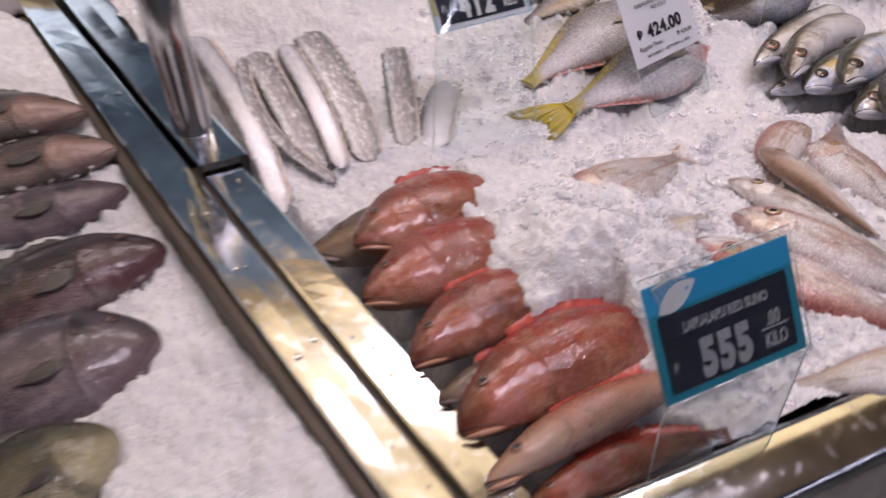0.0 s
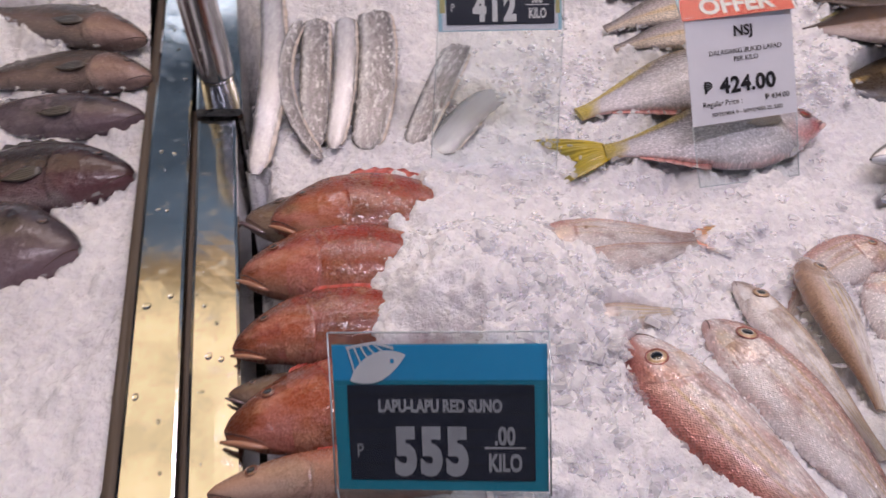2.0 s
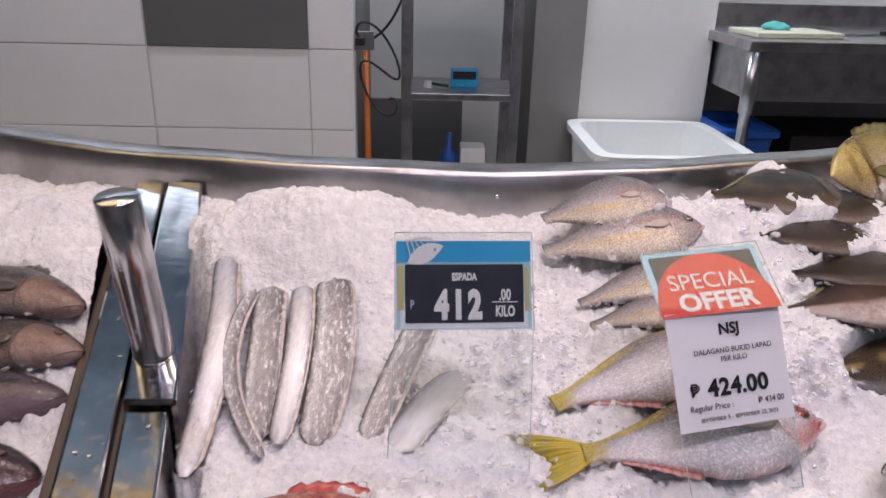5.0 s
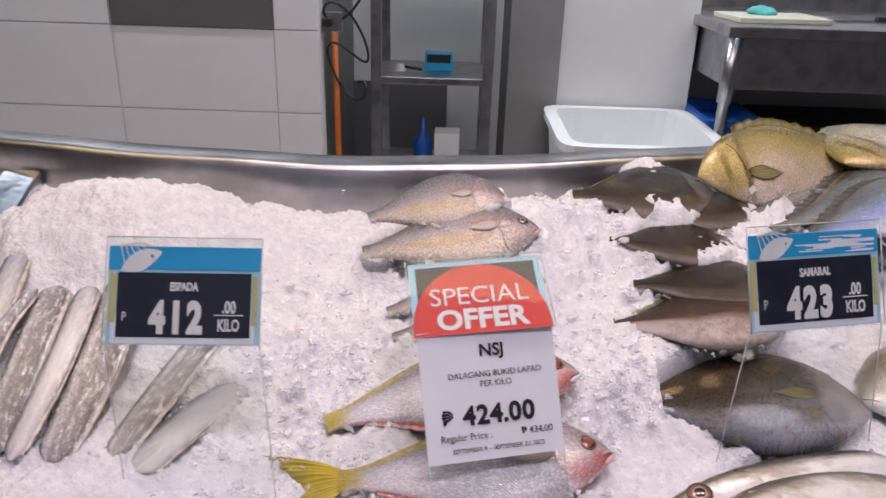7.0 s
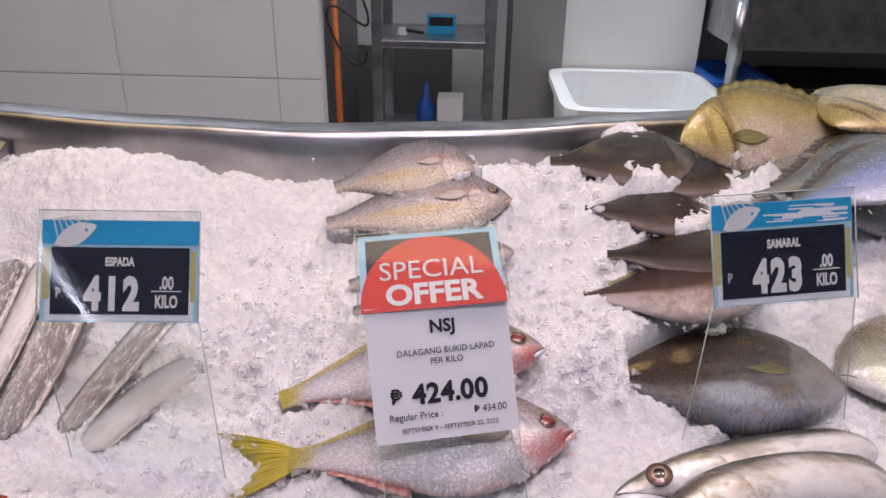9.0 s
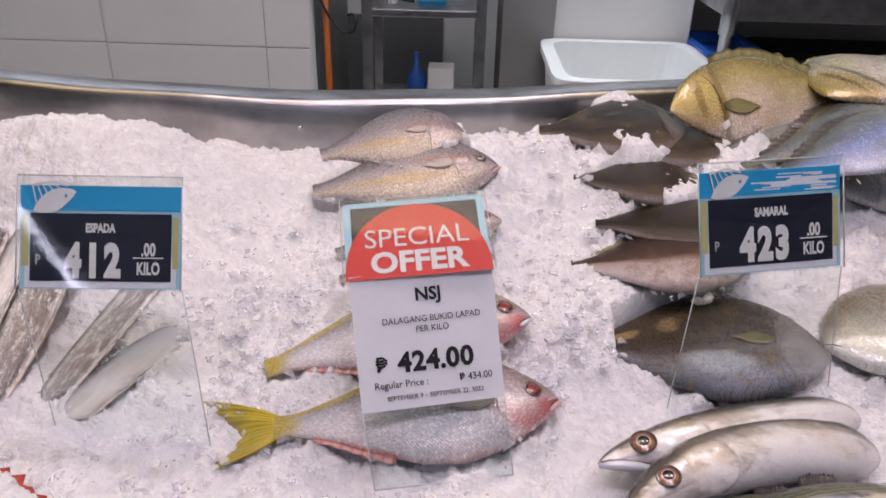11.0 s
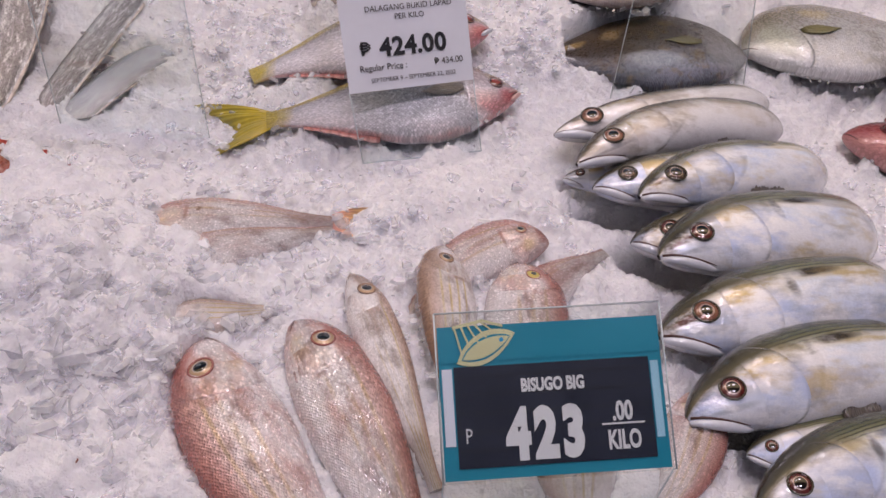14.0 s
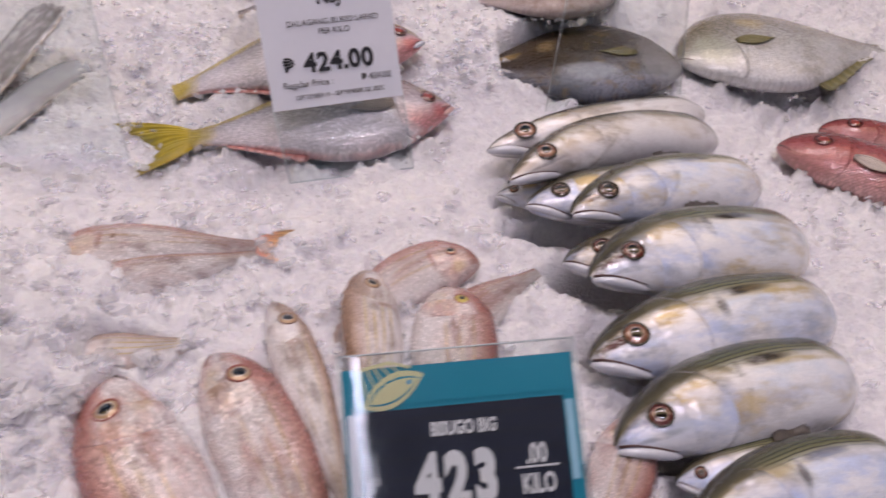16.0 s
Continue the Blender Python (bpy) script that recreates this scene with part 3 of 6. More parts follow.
GROUPER_TAN = fish_skin("tan_grouper_skin", ((0.05, (0.34, 0.11, 0.06)), (0.28, (0.46, 0.18, 0.11)), (0.55, (0.54, 0.30, 0.22)), (1.0, (0.60, 0.42, 0.36))),
                        ((0.08, (0.28, 0.15, 0.09)), (0.40, (0.48, 0.28, 0.19)), (0.75, (0.60, 0.43, 0.34)), (1.0, (0.58, 0.38, 0.31))), 0.30, 0.0, 0.30, (110, 44), 0.2, 0.25, 0.20,
                        (((0.26, 0.11, 0.06), 0.6, 34.0, 0.57),), spot=((0.16, 0.07, 0.04), 150.0, 0.14), relief=1.4, coat=1.0)
GROUPER_BROWN = fish_skin("brown_grouper_skin", ((0.05, (0.070, 0.040, 0.026)), (0.4, (0.15, 0.080, 0.050)), (0.75, (0.30, 0.20, 0.14)), (1.0, (0.36, 0.27, 0.21))),
                          ((0.1, (0.075, 0.048, 0.032)), (0.5, (0.18, 0.11, 0.07)), (1.0, (0.36, 0.27, 0.21))), 0.30, 0.0, 0.32, (120, 50), 0.2, 0.25, 0.2, (((0.28, 0.19, 0.12), 0.6, 40.0, 0.56),), relief=1.5, coat=1.0)
TILAPIA = fish_skin("dark_tilapia_skin", ((0.05, (0.018, 0.012, 0.013)), (0.42, (0.032, 0.020, 0.022)), (0.60, (0.075, 0.040, 0.045)), (0.80, (0.13, 0.070, 0.078)), (0.90, (0.30, 0.25, 0.25)), (1.0, (0.12, 0.080, 0.088))),
                    ((0.1, (0.022, 0.014, 0.016)), (0.55, (0.070, 0.034, 0.040)), (0.85, (0.14, 0.066, 0.075)), (1.0, (0.16, 0.080, 0.088))), 0.30, 0.0, 0.20, (70, 28), 0.30, 0.35, 0.24, (((0.015, 0.010, 0.012), 0.7, 16.0, 0.56), ((0.26, 0.18, 0.19), 0.5, 30.0, 0.58)), relief=1.7, coat=0.5)
TILAPIA_GREY = fish_skin("grey_tilapia_skin", ((0.05, (0.045, 0.033, 0.039)), (0.40, (0.10, 0.076, 0.088)), (0.70, (0.17, 0.135, 0.155)), (0.90, (0.25, 0.20, 0.22)), (1.0, (0.18, 0.13, 0.15))),
                         ((0.1, (0.045, 0.033, 0.039)), (0.5, (0.12, 0.088, 0.10)), (0.85, (0.20, 0.145, 0.16)), (1.0, (0.18, 0.12, 0.14))), 0.30, 0.0, 0.20, (64, 26), 0.22, 0.30, 0.24, (((0.050, 0.036, 0.044), 0.75, 15.0, 0.55), ((0.32, 0.25, 0.27), 0.6, 30.0, 0.57)), relief=1.5, coat=0.5,
                         patches=((0.24, 0.34, 0.05, 0.16, (0.028, 0.019, 0.024), 0.85),))
TILAPIA_TAN = fish_skin("tan_tilapia_skin", ((0.05, (0.035, 0.027, 0.023)), (0.40, (0.075, 0.054, 0.046)), (0.60, (0.19, 0.125, 0.105)), (0.82, (0.34, 0.25, 0.215)), (1.0, (0.36, 0.29, 0.26))),
                        ((0.1, (0.060, 0.042, 0.036)), (0.45, (0.24, 0.14, 0.115)), (0.80, (0.42, 0.29, 0.25)), (1.0, (0.36, 0.25, 0.22))), 0.30, 0.05, 0.22, (70, 28), 0.28, 0.35, 0.24, (((0.070, 0.052, 0.046), 0.65, 18.0, 0.56),), relief=1.7, coat=0.5)
TILAPIA_GREEN = fish_skin("greenish_tilapia_skin", ((0.05, (0.030, 0.028, 0.018)), (0.30, (0.085, 0.078, 0.048)), (0.55, (0.20, 0.18, 0.12)), (0.80, (0.42, 0.38, 0.26)), (1.0, (0.36, 0.33, 0.24))),
                          ((0.1, (0.040, 0.036, 0.024)), (0.45, (0.14, 0.125, 0.075)), (0.80, (0.40, 0.36, 0.22)), (1.0, (0.40, 0.36, 0.25))), 0.30, 0.05, 0.22, (70, 28), 0.35, 0.35, 0.24, (((0.045, 0.040, 0.028), 0.7, 22.0, 0.54),), relief=1.7, coat=0.5)
PINKFISH = fish_skin("pink_snapper_skin", ((0.05, (0.16, 0.022, 0.026)), (0.3, (0.32, 0.060, 0.066)), (0.6, (0.50, 0.16, 0.16)), (1.0, (0.66, 0.40, 0.38))), ((0.1, (0.15, 0.03, 0.03)), (0.5, (0.36, 0.08, 0.08)), (1.0, (0.56, 0.28, 0.27))),
                     0.28, 0.1, 0.28, (60, 26), 0.45, 0.45, 0.16, relief=1.2, coat=0.9)
JAW_SILVER = plain("silver_jaw", (0.58, 0.60, 0.66), 0.22, 0.1, 0.12, 60, coat=1.0)
JAW_TAN = plain("tan_jaw", (0.36, 0.17, 0.10), 0.3, 0.0, 0.25, 60, coat=1.0)
JAW_DARK = plain("dark_jaw", (0.13, 0.085, 0.09), 0.3, 0.0, 0.25, 60, coat=1.0)
JAW_PINK = plain("pink_jaw", (0.58, 0.36, 0.33), 0.3, 0.0, 0.2, 60, coat=1.0)

FIN_YELLOW = fin_material("yellow_fin", (0.54, 0.40, 0.02), (0.32, 0.28, 0.05))
FIN_PINK = fin_material("pink_fin", (0.66, 0.30, 0.24), (0.70, 0.46, 0.18))
FIN_DARK = fin_material("dark_fin", (0.06, 0.05, 0.045))
FIN_ROSE = fin_material("rose_fin", (0.56, 0.18, 0.16), (0.66, 0.40, 0.36))
FIN_RED = fin_material("red_fin", (0.46, 0.07, 0.05))
FIN_OLIVE = fin_material("olive_fin", (0.20, 0.18, 0.07))
FIN_CLEAR = fin_material("pale_fin", (0.56, 0.48, 0.42))
EYES = {
    "pale": plain("pale_eye", (0.46, 0.40, 0.35), 0.2, 0.2, 0.2, 200, coat=1.0),
    "gold": plain("golden_eye_ring", (0.44, 0.30, 0.18), 0.2, 0.2, 0.2, 200, coat=1.0),
    "yellow": plain("yellow_eye", (0.58, 0.46, 0.12), 0.2, 0.2, 0.2, 200, coat=1.0),
    "pink": plain("pink_eye_ring", (0.46, 0.32, 0.27), 0.2, 0.2, 0.25, 200, coat=1.0),
    "red": plain("red_eye", (0.30, 0.05, 0.04), 0.2, 0.1, 0.4, 300, coat=1.0),
    "blood": plain("bloodshot_eye", (0.085, 0.014, 0.012), 0.2, 0.0, 0.5, 300, coat=1.0),
    "tan": plain("tan_eye", (0.20, 0.085, 0.055), 0.2, 0.1, 0.3, 300, coat=1.0),
    "dark": plain("dark_eye", (0.045, 0.022, 0.016), 0.15, 0.0, 0.5, 300, coat=1.0),
}
PUPIL = plain("black_pupil", (0.004, 0.004, 0.006), 0.05, coat=1.0)
MOUTH = plain("dark_mouth", (0.07, 0.03, 0.025), 0.4)


# ---- building helpers ----
def thing(name, m, label, category, group=""):
    ob = new(name)
    ob.empty_display_size = 0.02
    ob.matrix_world = m
    return tagged(ob, label, category, group)


def mesh_part(name, verts, faces, mat, parent=None, uvs=None, smooth=True, label="", second=None):
    """Links one mesh; uvs are given per vertex."""
    me = bpy.data.meshes.new(name)
    me.from_pydata([tuple(map(float, v)) for v in verts], [], faces)
    if uvs is not None:
        layer = me.uv_layers.new(name="UVMap")
        loops = np.empty(len(me.loops), dtype=np.int32)
        me.loops.foreach_get("vertex_index", loops)
        layer.data.foreach_set("uv", np.asarray(uvs, dtype=np.float32)[loops].ravel())
    if smooth:
        me.polygons.foreach_set("use_smooth", [True] * len(me.polygons))
    me.materials.append(mat)
    me.update()
    ob = new(name, me)
    ob.parent = parent
    if label:
        tagged(ob, label)
    return ob


def part(name, bm, mat, parent=None, label="", smooth=False):
    me = bpy.data.meshes.new(name)
    bm.normal_update()
    bm.to_mesh(me)
    bm.free()
    me.materials.append(mat)
    if smooth:
        me.polygons.foreach_set("use_smooth", [True] * len(me.polygons))
    ob = new(name, me)
    ob.parent = parent
    if label:
        tagged(ob, label)
    return ob


def box_bm(sx, sy, sz, x=0, y=0, z=0, bevel=0.0, turn=None):
    """A bevelled block of that size, centred on x, y, z."""
    bm = bmesh.new()
    bmesh.ops.create_cube(bm, size=1, matrix=Matrix.Translation((x, y, z)) @ (turn or Matrix()) @ Matrix.Diagonal((sx, sy, sz, 1)))
    if bevel:
        bmesh.ops.bevel(bm, geom=bm.edges[:], offset=bevel, segments=2, affect="EDGES", profile=0.6)
    return bm


def tube_bm(points, radius, sides=10, caps=True, taper=None):
    """A round bar along points."""
    bm = bmesh.new()
    pts = [Vector(p) for p in points]
    rings = []
    side = Vector((0.31, 0.17, 0.93))
    for i, p in enumerate(pts):
        d = (pts[min(i + 1, len(pts) - 1)] - pts[max(i - 1, 0)]).normalized()
        a = d.cross(side)
        a = (a if a.length > 1e-3 else d.cross(Vector((1, 0, 0)))).normalized()
        b = d.cross(a)
        r = radius * (taper[i] if taper else 1)
        rings.append([bm.verts.new(p + (a * math.cos(k) + b * math.sin(k)) * r) for k in np.linspace(0, 2 * math.pi, sides, endpoint=False)])
    for one, two in zip(rings, rings[1:]):
        for k in range(sides):
            bm.faces.new((one[k], one[(k + 1) % sides], two[(k + 1) % sides], two[k]))
    if caps:
        bm.faces.new(rings[0][::-1])
        bm.faces.new(rings[-1])
    return bm


def sweep(sections):
    """Verts and faces of a sheet swept through equal-length open sections."""
    n = len(sections[0])
    verts = [p for s in sections for p in s]
    faces = [(i * n + j, i * n + j + 1, (i + 1) * n + j + 1, (i + 1) * n + j) for i in range(len(sections) - 1) for j in range(n - 1)]
    return verts, faces


# ---- room ----
FLOOR = 0.20


def room():
    f = part("floor", box_bm(12, 12, 0.1, 0.5, 0.5, FLOOR - 0.05), FLOOR_MAT)
    tagged(f, "grey tiled shop floor", "floor", kind="structure")
    c = part("ceiling", box_bm(12, 12, 0.1, 0.5, 0.5, 3.55), CEILING_DARK)
    tagged(c, "dark blue grey painted ceiling", "ceiling", kind="structure")
    for name, sx, sy, x, y in (("wall_west", 0.12, 12, -5.5, 0.5), ("wall_east", 0.12, 12, 6.5, 0.5), ("wall_south", 12, 0.12, 0.5, -5.5), ("wall_north", 12, 0.12, 0.5, 4.25)):
        w = part(name, box_bm(sx, sy, 3.4, x, y, 1.85), WALL_PAINT)
        tagged(w, "plain pale painted wall", "wall", kind="structure")


def soffit():
    """The canopy over the counter with its warm lit strip, and the blue bulkhead behind, unseen itself, which the steel
    mirrors.
    """
    s = part("soffit", box_bm(5.0, 2.2, 0.12, 0.3, 0.45, 2.90, 0.01), CREAM)
    tagged(s, "cream painted canopy over the fish counter", "canopy", kind="structure")
    d = part("canopy_light", box_bm(4.6, 0.85, 0.02, 0.3, 1.08, 2.838, 0.004), CANOPY_GLOW)
    tagged(d, "warm lit diffuser strip under the canopy", "light")
    b = part("dropped_ceiling", box_bm(6.0, 1.30, 0.08, 0.3, 2.22, 2.99, 0.01), BLUE_GREY)
    tagged(b, "blue grey dropped ceiling behind the canopy", "ceiling", kind="structure")
    # unseen board added to keep the fill lamp off the counter
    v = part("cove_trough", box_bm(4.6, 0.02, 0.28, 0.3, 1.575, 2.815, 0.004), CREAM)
    tagged(v, "unseen cream board added beside the fill lamp", "panel", kind="structure")
    # added out of view: blocks the back tubes from the divider's reflection
    f = part("fascia", box_bm(6.0, 0.03, 0.26, 0.3, 2.855, 2.818, 0.004), BLUE_GREY)
    tagged(f, "unseen blue grey board added for the steel to mirror", "panel", kind="structure")


room()
soffit()


# ---- counter ----
def lip_y(x):
    """Inner edge of the bowed back lip."""
    return 1.180 + 0.33 * (x - 0.43) ** 2


def front_y(x):
    return 0.288 - 0.07 * (x - 0.45)


def divider_x(y):
    """Middle groove of the divider."""
    return 0.1375 - 0.197 * (y - 0.537)


def divider_z(y):
    return 1.003 + 0.205 * (y - 0.60)


def counter():
    root = thing("fish_counter", pose(0, 0, 0), "stainless steel fish counter with sloping ice bins and bowed back", "counter")
    xs = np.linspace(-0.78, 1.78, 57)
    rows = []
    for x in xs:
        y = lip_y(x)
        dent = 0.0015 * math.sin(x * 9) + 0.001 * math.sin(x * 23)
        rows.append([(x, y - 0.03, 0.86), (x, y - 0.012, 1.02), (x, y - 0.004, 1.140), (x, y - 0.001, 1.166), (x, y + 0.003, 1.1725 + dent), (x, y + 0.009, 1.175 + dent),
                     (x, y + 0.046, 1.1755 + dent), (x, y + 0.052, 1.173 + dent), (x, y + 0.053, 1.165), (x, y + 0.053, 1.02), (x, y + 0.05, 0.40)])
    v, f = sweep(rows)
    mesh_part("back_panel", v, f, STEEL, root, label="bowed steel back panel with a folded lip")
    rows = [[(x, front_y(x) + 0.015, 0.80), (x, front_y(x) + 0.001, 0.938), (x, front_y(x) - 0.004, 0.9425), (x, front_y(x) - 0.010, 0.943), (x, front_y(x) - 0.052, 0.934),
             (x, front_y(x) - 0.058, 0.930), (x, front_y(x) - 0.060, 0.922), (x, front_y(x) - 0.060, 0.30)] for x in xs]
    v, f = sweep(rows)
    mesh_part("front_rail", v, [q[::-1] for q in f], STEEL_DIVIDER, root, label="polished steel front rail")
    rows = [[(x, front_y(x) + 0.01, 0.80), (x, lip_y(x) - 0.02, 0.88)] for x in xs]
    v, f = sweep(rows)
    mesh_part("bin_floor", v, f, STEEL_SHADED, root)
    for x in (-0.78, 1.78):
        part("end_panel", box_bm(0.03, 1.62, 0.86, x, 1.03, 0.745), STEEL, root)
    part("plinth", box_bm(2.5, 0.8, 0.12, 0.5, 0.80, 0.26), STEEL_DULL, root)
    rivet = bmesh.new()
    bmesh.ops.create_icosphere(rivet, subdivisions=2, radius=0.004, matrix=Matrix.Translation((0.491, lip_y(0.491) - 0.004, 1.137)))
    part("rivet", rivet, CHROME, root, smooth=True)


def divider():
    root = thing("bin_divider", pose(0, 0, 0), "wet stainless steel divider rail with a groove between two ice bins", "divider")

    def plate(name, off_a, off_b, y0, y1, rise, mat, label=""):
        n = 30
        sections = []
        for y in np.linspace(y0, y1, n):
            x, z = divider_x(y), divider_z(y) + rise
            w = 0.0009 * math.sin(y * 21 + off_a * 90)
            sections.append([(x + off_a, y, z - 0.10), (x + off_a, y, z - 0.0035), (x + off_a + 0.001, y, z - 0.001), (x + off_a + 0.0035, y, z + w * 0.3),
                             (x + (off_a + off_b) / 2, y, z + w), (x + off_b - 0.0035, y, z + w * 0.3), (x + off_b - 0.001, y, z - 0.001), (x + off_b, y, z - 0.0035), (x + off_b, y, z - 0.10)])
        v, f = sweep(sections)
        k = len(sections[0])
        f.append(tuple(range(k)))
        f.append(tuple(range((n - 1) * k, n * k))[::-1])
        return mesh_part(name, v, [q[::-1] for q in f], mat, root, smooth=False, label=label)

    plate("top_plate", -0.047, -0.003, 0.232, 1.235, 0.0, STEEL_DIVIDER)
    plate("top_plate", 0.003, 0.046, 0.232, 0.772, 0.0, STEEL_DIVIDER)
    plate("bracket_cover", 0.0025, 0.055, 0.778, 1.215, 0.010, STEEL_DIVIDER, "raised steel bracket cover")
    plate("groove", -0.003, 0.003, 0.232, 0.80, -0.006, SEAM, "dark wet groove")
    plate("seam_strip", -0.060, -0.047, 0.240, 1.20, -0.010, SEAM, "dark seam along the bin edge")
    base = Vector((0.103, 0.845, divider_z(0.845) + 0.008))
    up = Vector((-0.02, -0.17, 1.0)).normalized()
    bm = tube_bm([base, base + up * 0.004, base + up * 0.10, base + up * 0.185, base + up * 0.187], 0.021, 28, taper=(1.06, 1.0, 1.0, 1.0, 0.94))
    part("post", bm, CHROME, root, "short polished steel tube", smooth=True)
    for k in range(46):  # water drops lying on the plates
        y = random.uniform(0.30, 0.98)
        off = random.choice((random.uniform(-0.042, -0.008), random.uniform(0.008, 0.040)))
        if y > 0.76 and off > 0:
            continue
        r = random.uniform(0.0009, 0.0032)
        bm = bmesh.new()
        bmesh.ops.create_icosphere(bm, subdivisions=2, radius=1, matrix=Matrix.Translation((divider_x(y) + off, y, divider_z(y))) @ Matrix.Diagonal((r * random.uniform(0.8, 1.5), r * random.uniform(0.8, 1.6), r * 0.45, 1)))
        part("water_drop", bm, WATER, root, smooth=True)


WATER = glass("water_drop", (1, 1, 1), 0.0, 1.33)
counter()
divider()


# ---- ice ----
# smooth height of the crushed ice over both bins
ICE_Y = (0.20, 0.30, 0.40, 0.50, 0.60, 0.70, 0.80, 0.90, 1.00, 1.10, 1.30)
ICE_Z = (0.925, 0.940, 0.955, 0.967, 0.972, 0.981, 1.006, 1.043, 1.080, 1.100, 1.110)
MOUNDS = (  # x, y, spread x, spread y, height
    (0.390, 0.50, 0.095, 0.13, 0.070),
    (0.26, 1.06, 0.15, 0.085, 0.080),
    (-0.25, 1.07, 0.26, 0.12, 0.060),
    (0.74, 1.09, 0.12, 0.10, 0.055),
    (0.98, 1.12, 0.12, 0.12, 0.035),
    (1.35, 1.12, 0.20, 0.16, 0.040),
    (0.88, 0.88, 0.10, 0.08, 0.024),
    (0.30, 0.70, 0.10, 0.04, 0.014),
    (0.94, 0.62, 0.06, 0.09, -0.030),
    (0.93, 0.43, 0.05, 0.08, -0.030),
    (0.930, 0.594, 0.060, 0.017, -0.14),
    (0.945, 0.510, 0.062, 0.016, -0.14),
    (0.950, 0.437, 0.050, 0.013, -0.10),
    (0.950, 0.304, 0.060, 0.017, -0.12),
    (0.885, 0.655, 0.035, 0.012, -0.12),
    (0.66, 0.44, 0.06, 0.05, -0.016),
    (1.10, 1.13, 0.07, 0.07, 0.020),
    (0.18, 1.10, 0.05, 0.04, 0.022),
    (0.33, 1.10, 0.05, 0.04, 0.014),
    (-0.08, 0.50, 0.20, 0.15, -0.024),
)


def ice_base(y):
    return np.interp(y, ICE_Y, ICE_Z)


def ice_height(x, y):
    z = ice_base(y)
    for mx, my, sx, sy, h in MOUNDS:
        z = z + h * np.exp(-((x - mx) / sx) ** 2 - ((y - my) / sy) ** 2)
    # melted trench along the divider
    gap = 0.1375 - 0.197 * (y - 0.537) + 0.050
    return z - 0.14 * np.exp(-((x - gap) / (0.017 + 0.014 * (y < 0.70))) ** 2) * np.exp(-(((y - 0.62) / 0.38) ** 8))


def in_right(x, y):
    return x > divider_x(y) + 0.052 and front_y(x) + 0.006 < y < lip_y(x) - 0.010


def in_left(x, y):
    return x < divider_x(y) - 0.066 and front_y(x) + 0.006 < y < lip_y(x) - 0.010


def shard_verts(size):
    """One flat, broken sliver of ice."""
    n = random.choice((3, 4, 4, 5))
    a0, t = random.uniform(0, 6.28), size * random.uniform(0.06, 0.22)
    ring = [(math.cos(a0 + 6.28 * k / n + random.uniform(-0.4, 0.4)) * size * random.uniform(0.5, 1.1), math.sin(a0 + 6.28 * k / n) * size * random.uniform(0.35, 0.9)) for k in range(n)]
    top = [(x * 0.8, y * 0.8, t) for x, y in ring]
    low = [(x, y, -t) for x, y in ring]
    faces = [tuple(range(n)), tuple(range(2 * n - 1, n - 1, -1))] + [(n + k, n + (k + 1) % n, (k + 1) % n, k) for k in range(n)]
    return top + low, faces


def shards(name, count, patches, label, mat):
    """Loose slivers lying on the ice; patches: x, y, spread x, spread y, weight, lift, size."""
    verts, faces = [], []
    xs, ys = np.arange(-0.75, 1.75, 0.005), np.arange(0.24, 1.62, 0.005)
    bare = packed(xs, ys)[2] < 8
    weights = [p[4] for p in patches]
    for _ in range(count):
        px, py, sx, sy, _w, lift, size = random.choices(patches, weights)[0]
        x, y = random.gauss(px, sx), random.gauss(py, sy)
        if not (in_right(x, y) or in_left(x, y)):
            continue
        if bare[min(int((y - 0.24) / 0.005), len(ys) - 1), min(max(int((x + 0.75) / 0.005), 0), len(xs) - 1)]:
            continue
        v, f = shard_verts(size * random.uniform(0.3, 1.5))
        z = float(ice_height(x, y)) + lift * random.random() + 0.003
        m = Matrix.Translation((x, y, z)) @ Euler((random.gauss(0, 0.30), random.gauss(0, 0.30), random.uniform(0, 6.28))).to_matrix().to_4x4()
        base = len(verts)
        verts += [tuple(m @ Vector(q)) for q in v]
        faces += [tuple(base + k for k in q) for q in f]
    return tagged(mesh_part(name, verts, faces, mat, smooth=False), label, "ice", kind="stuff")


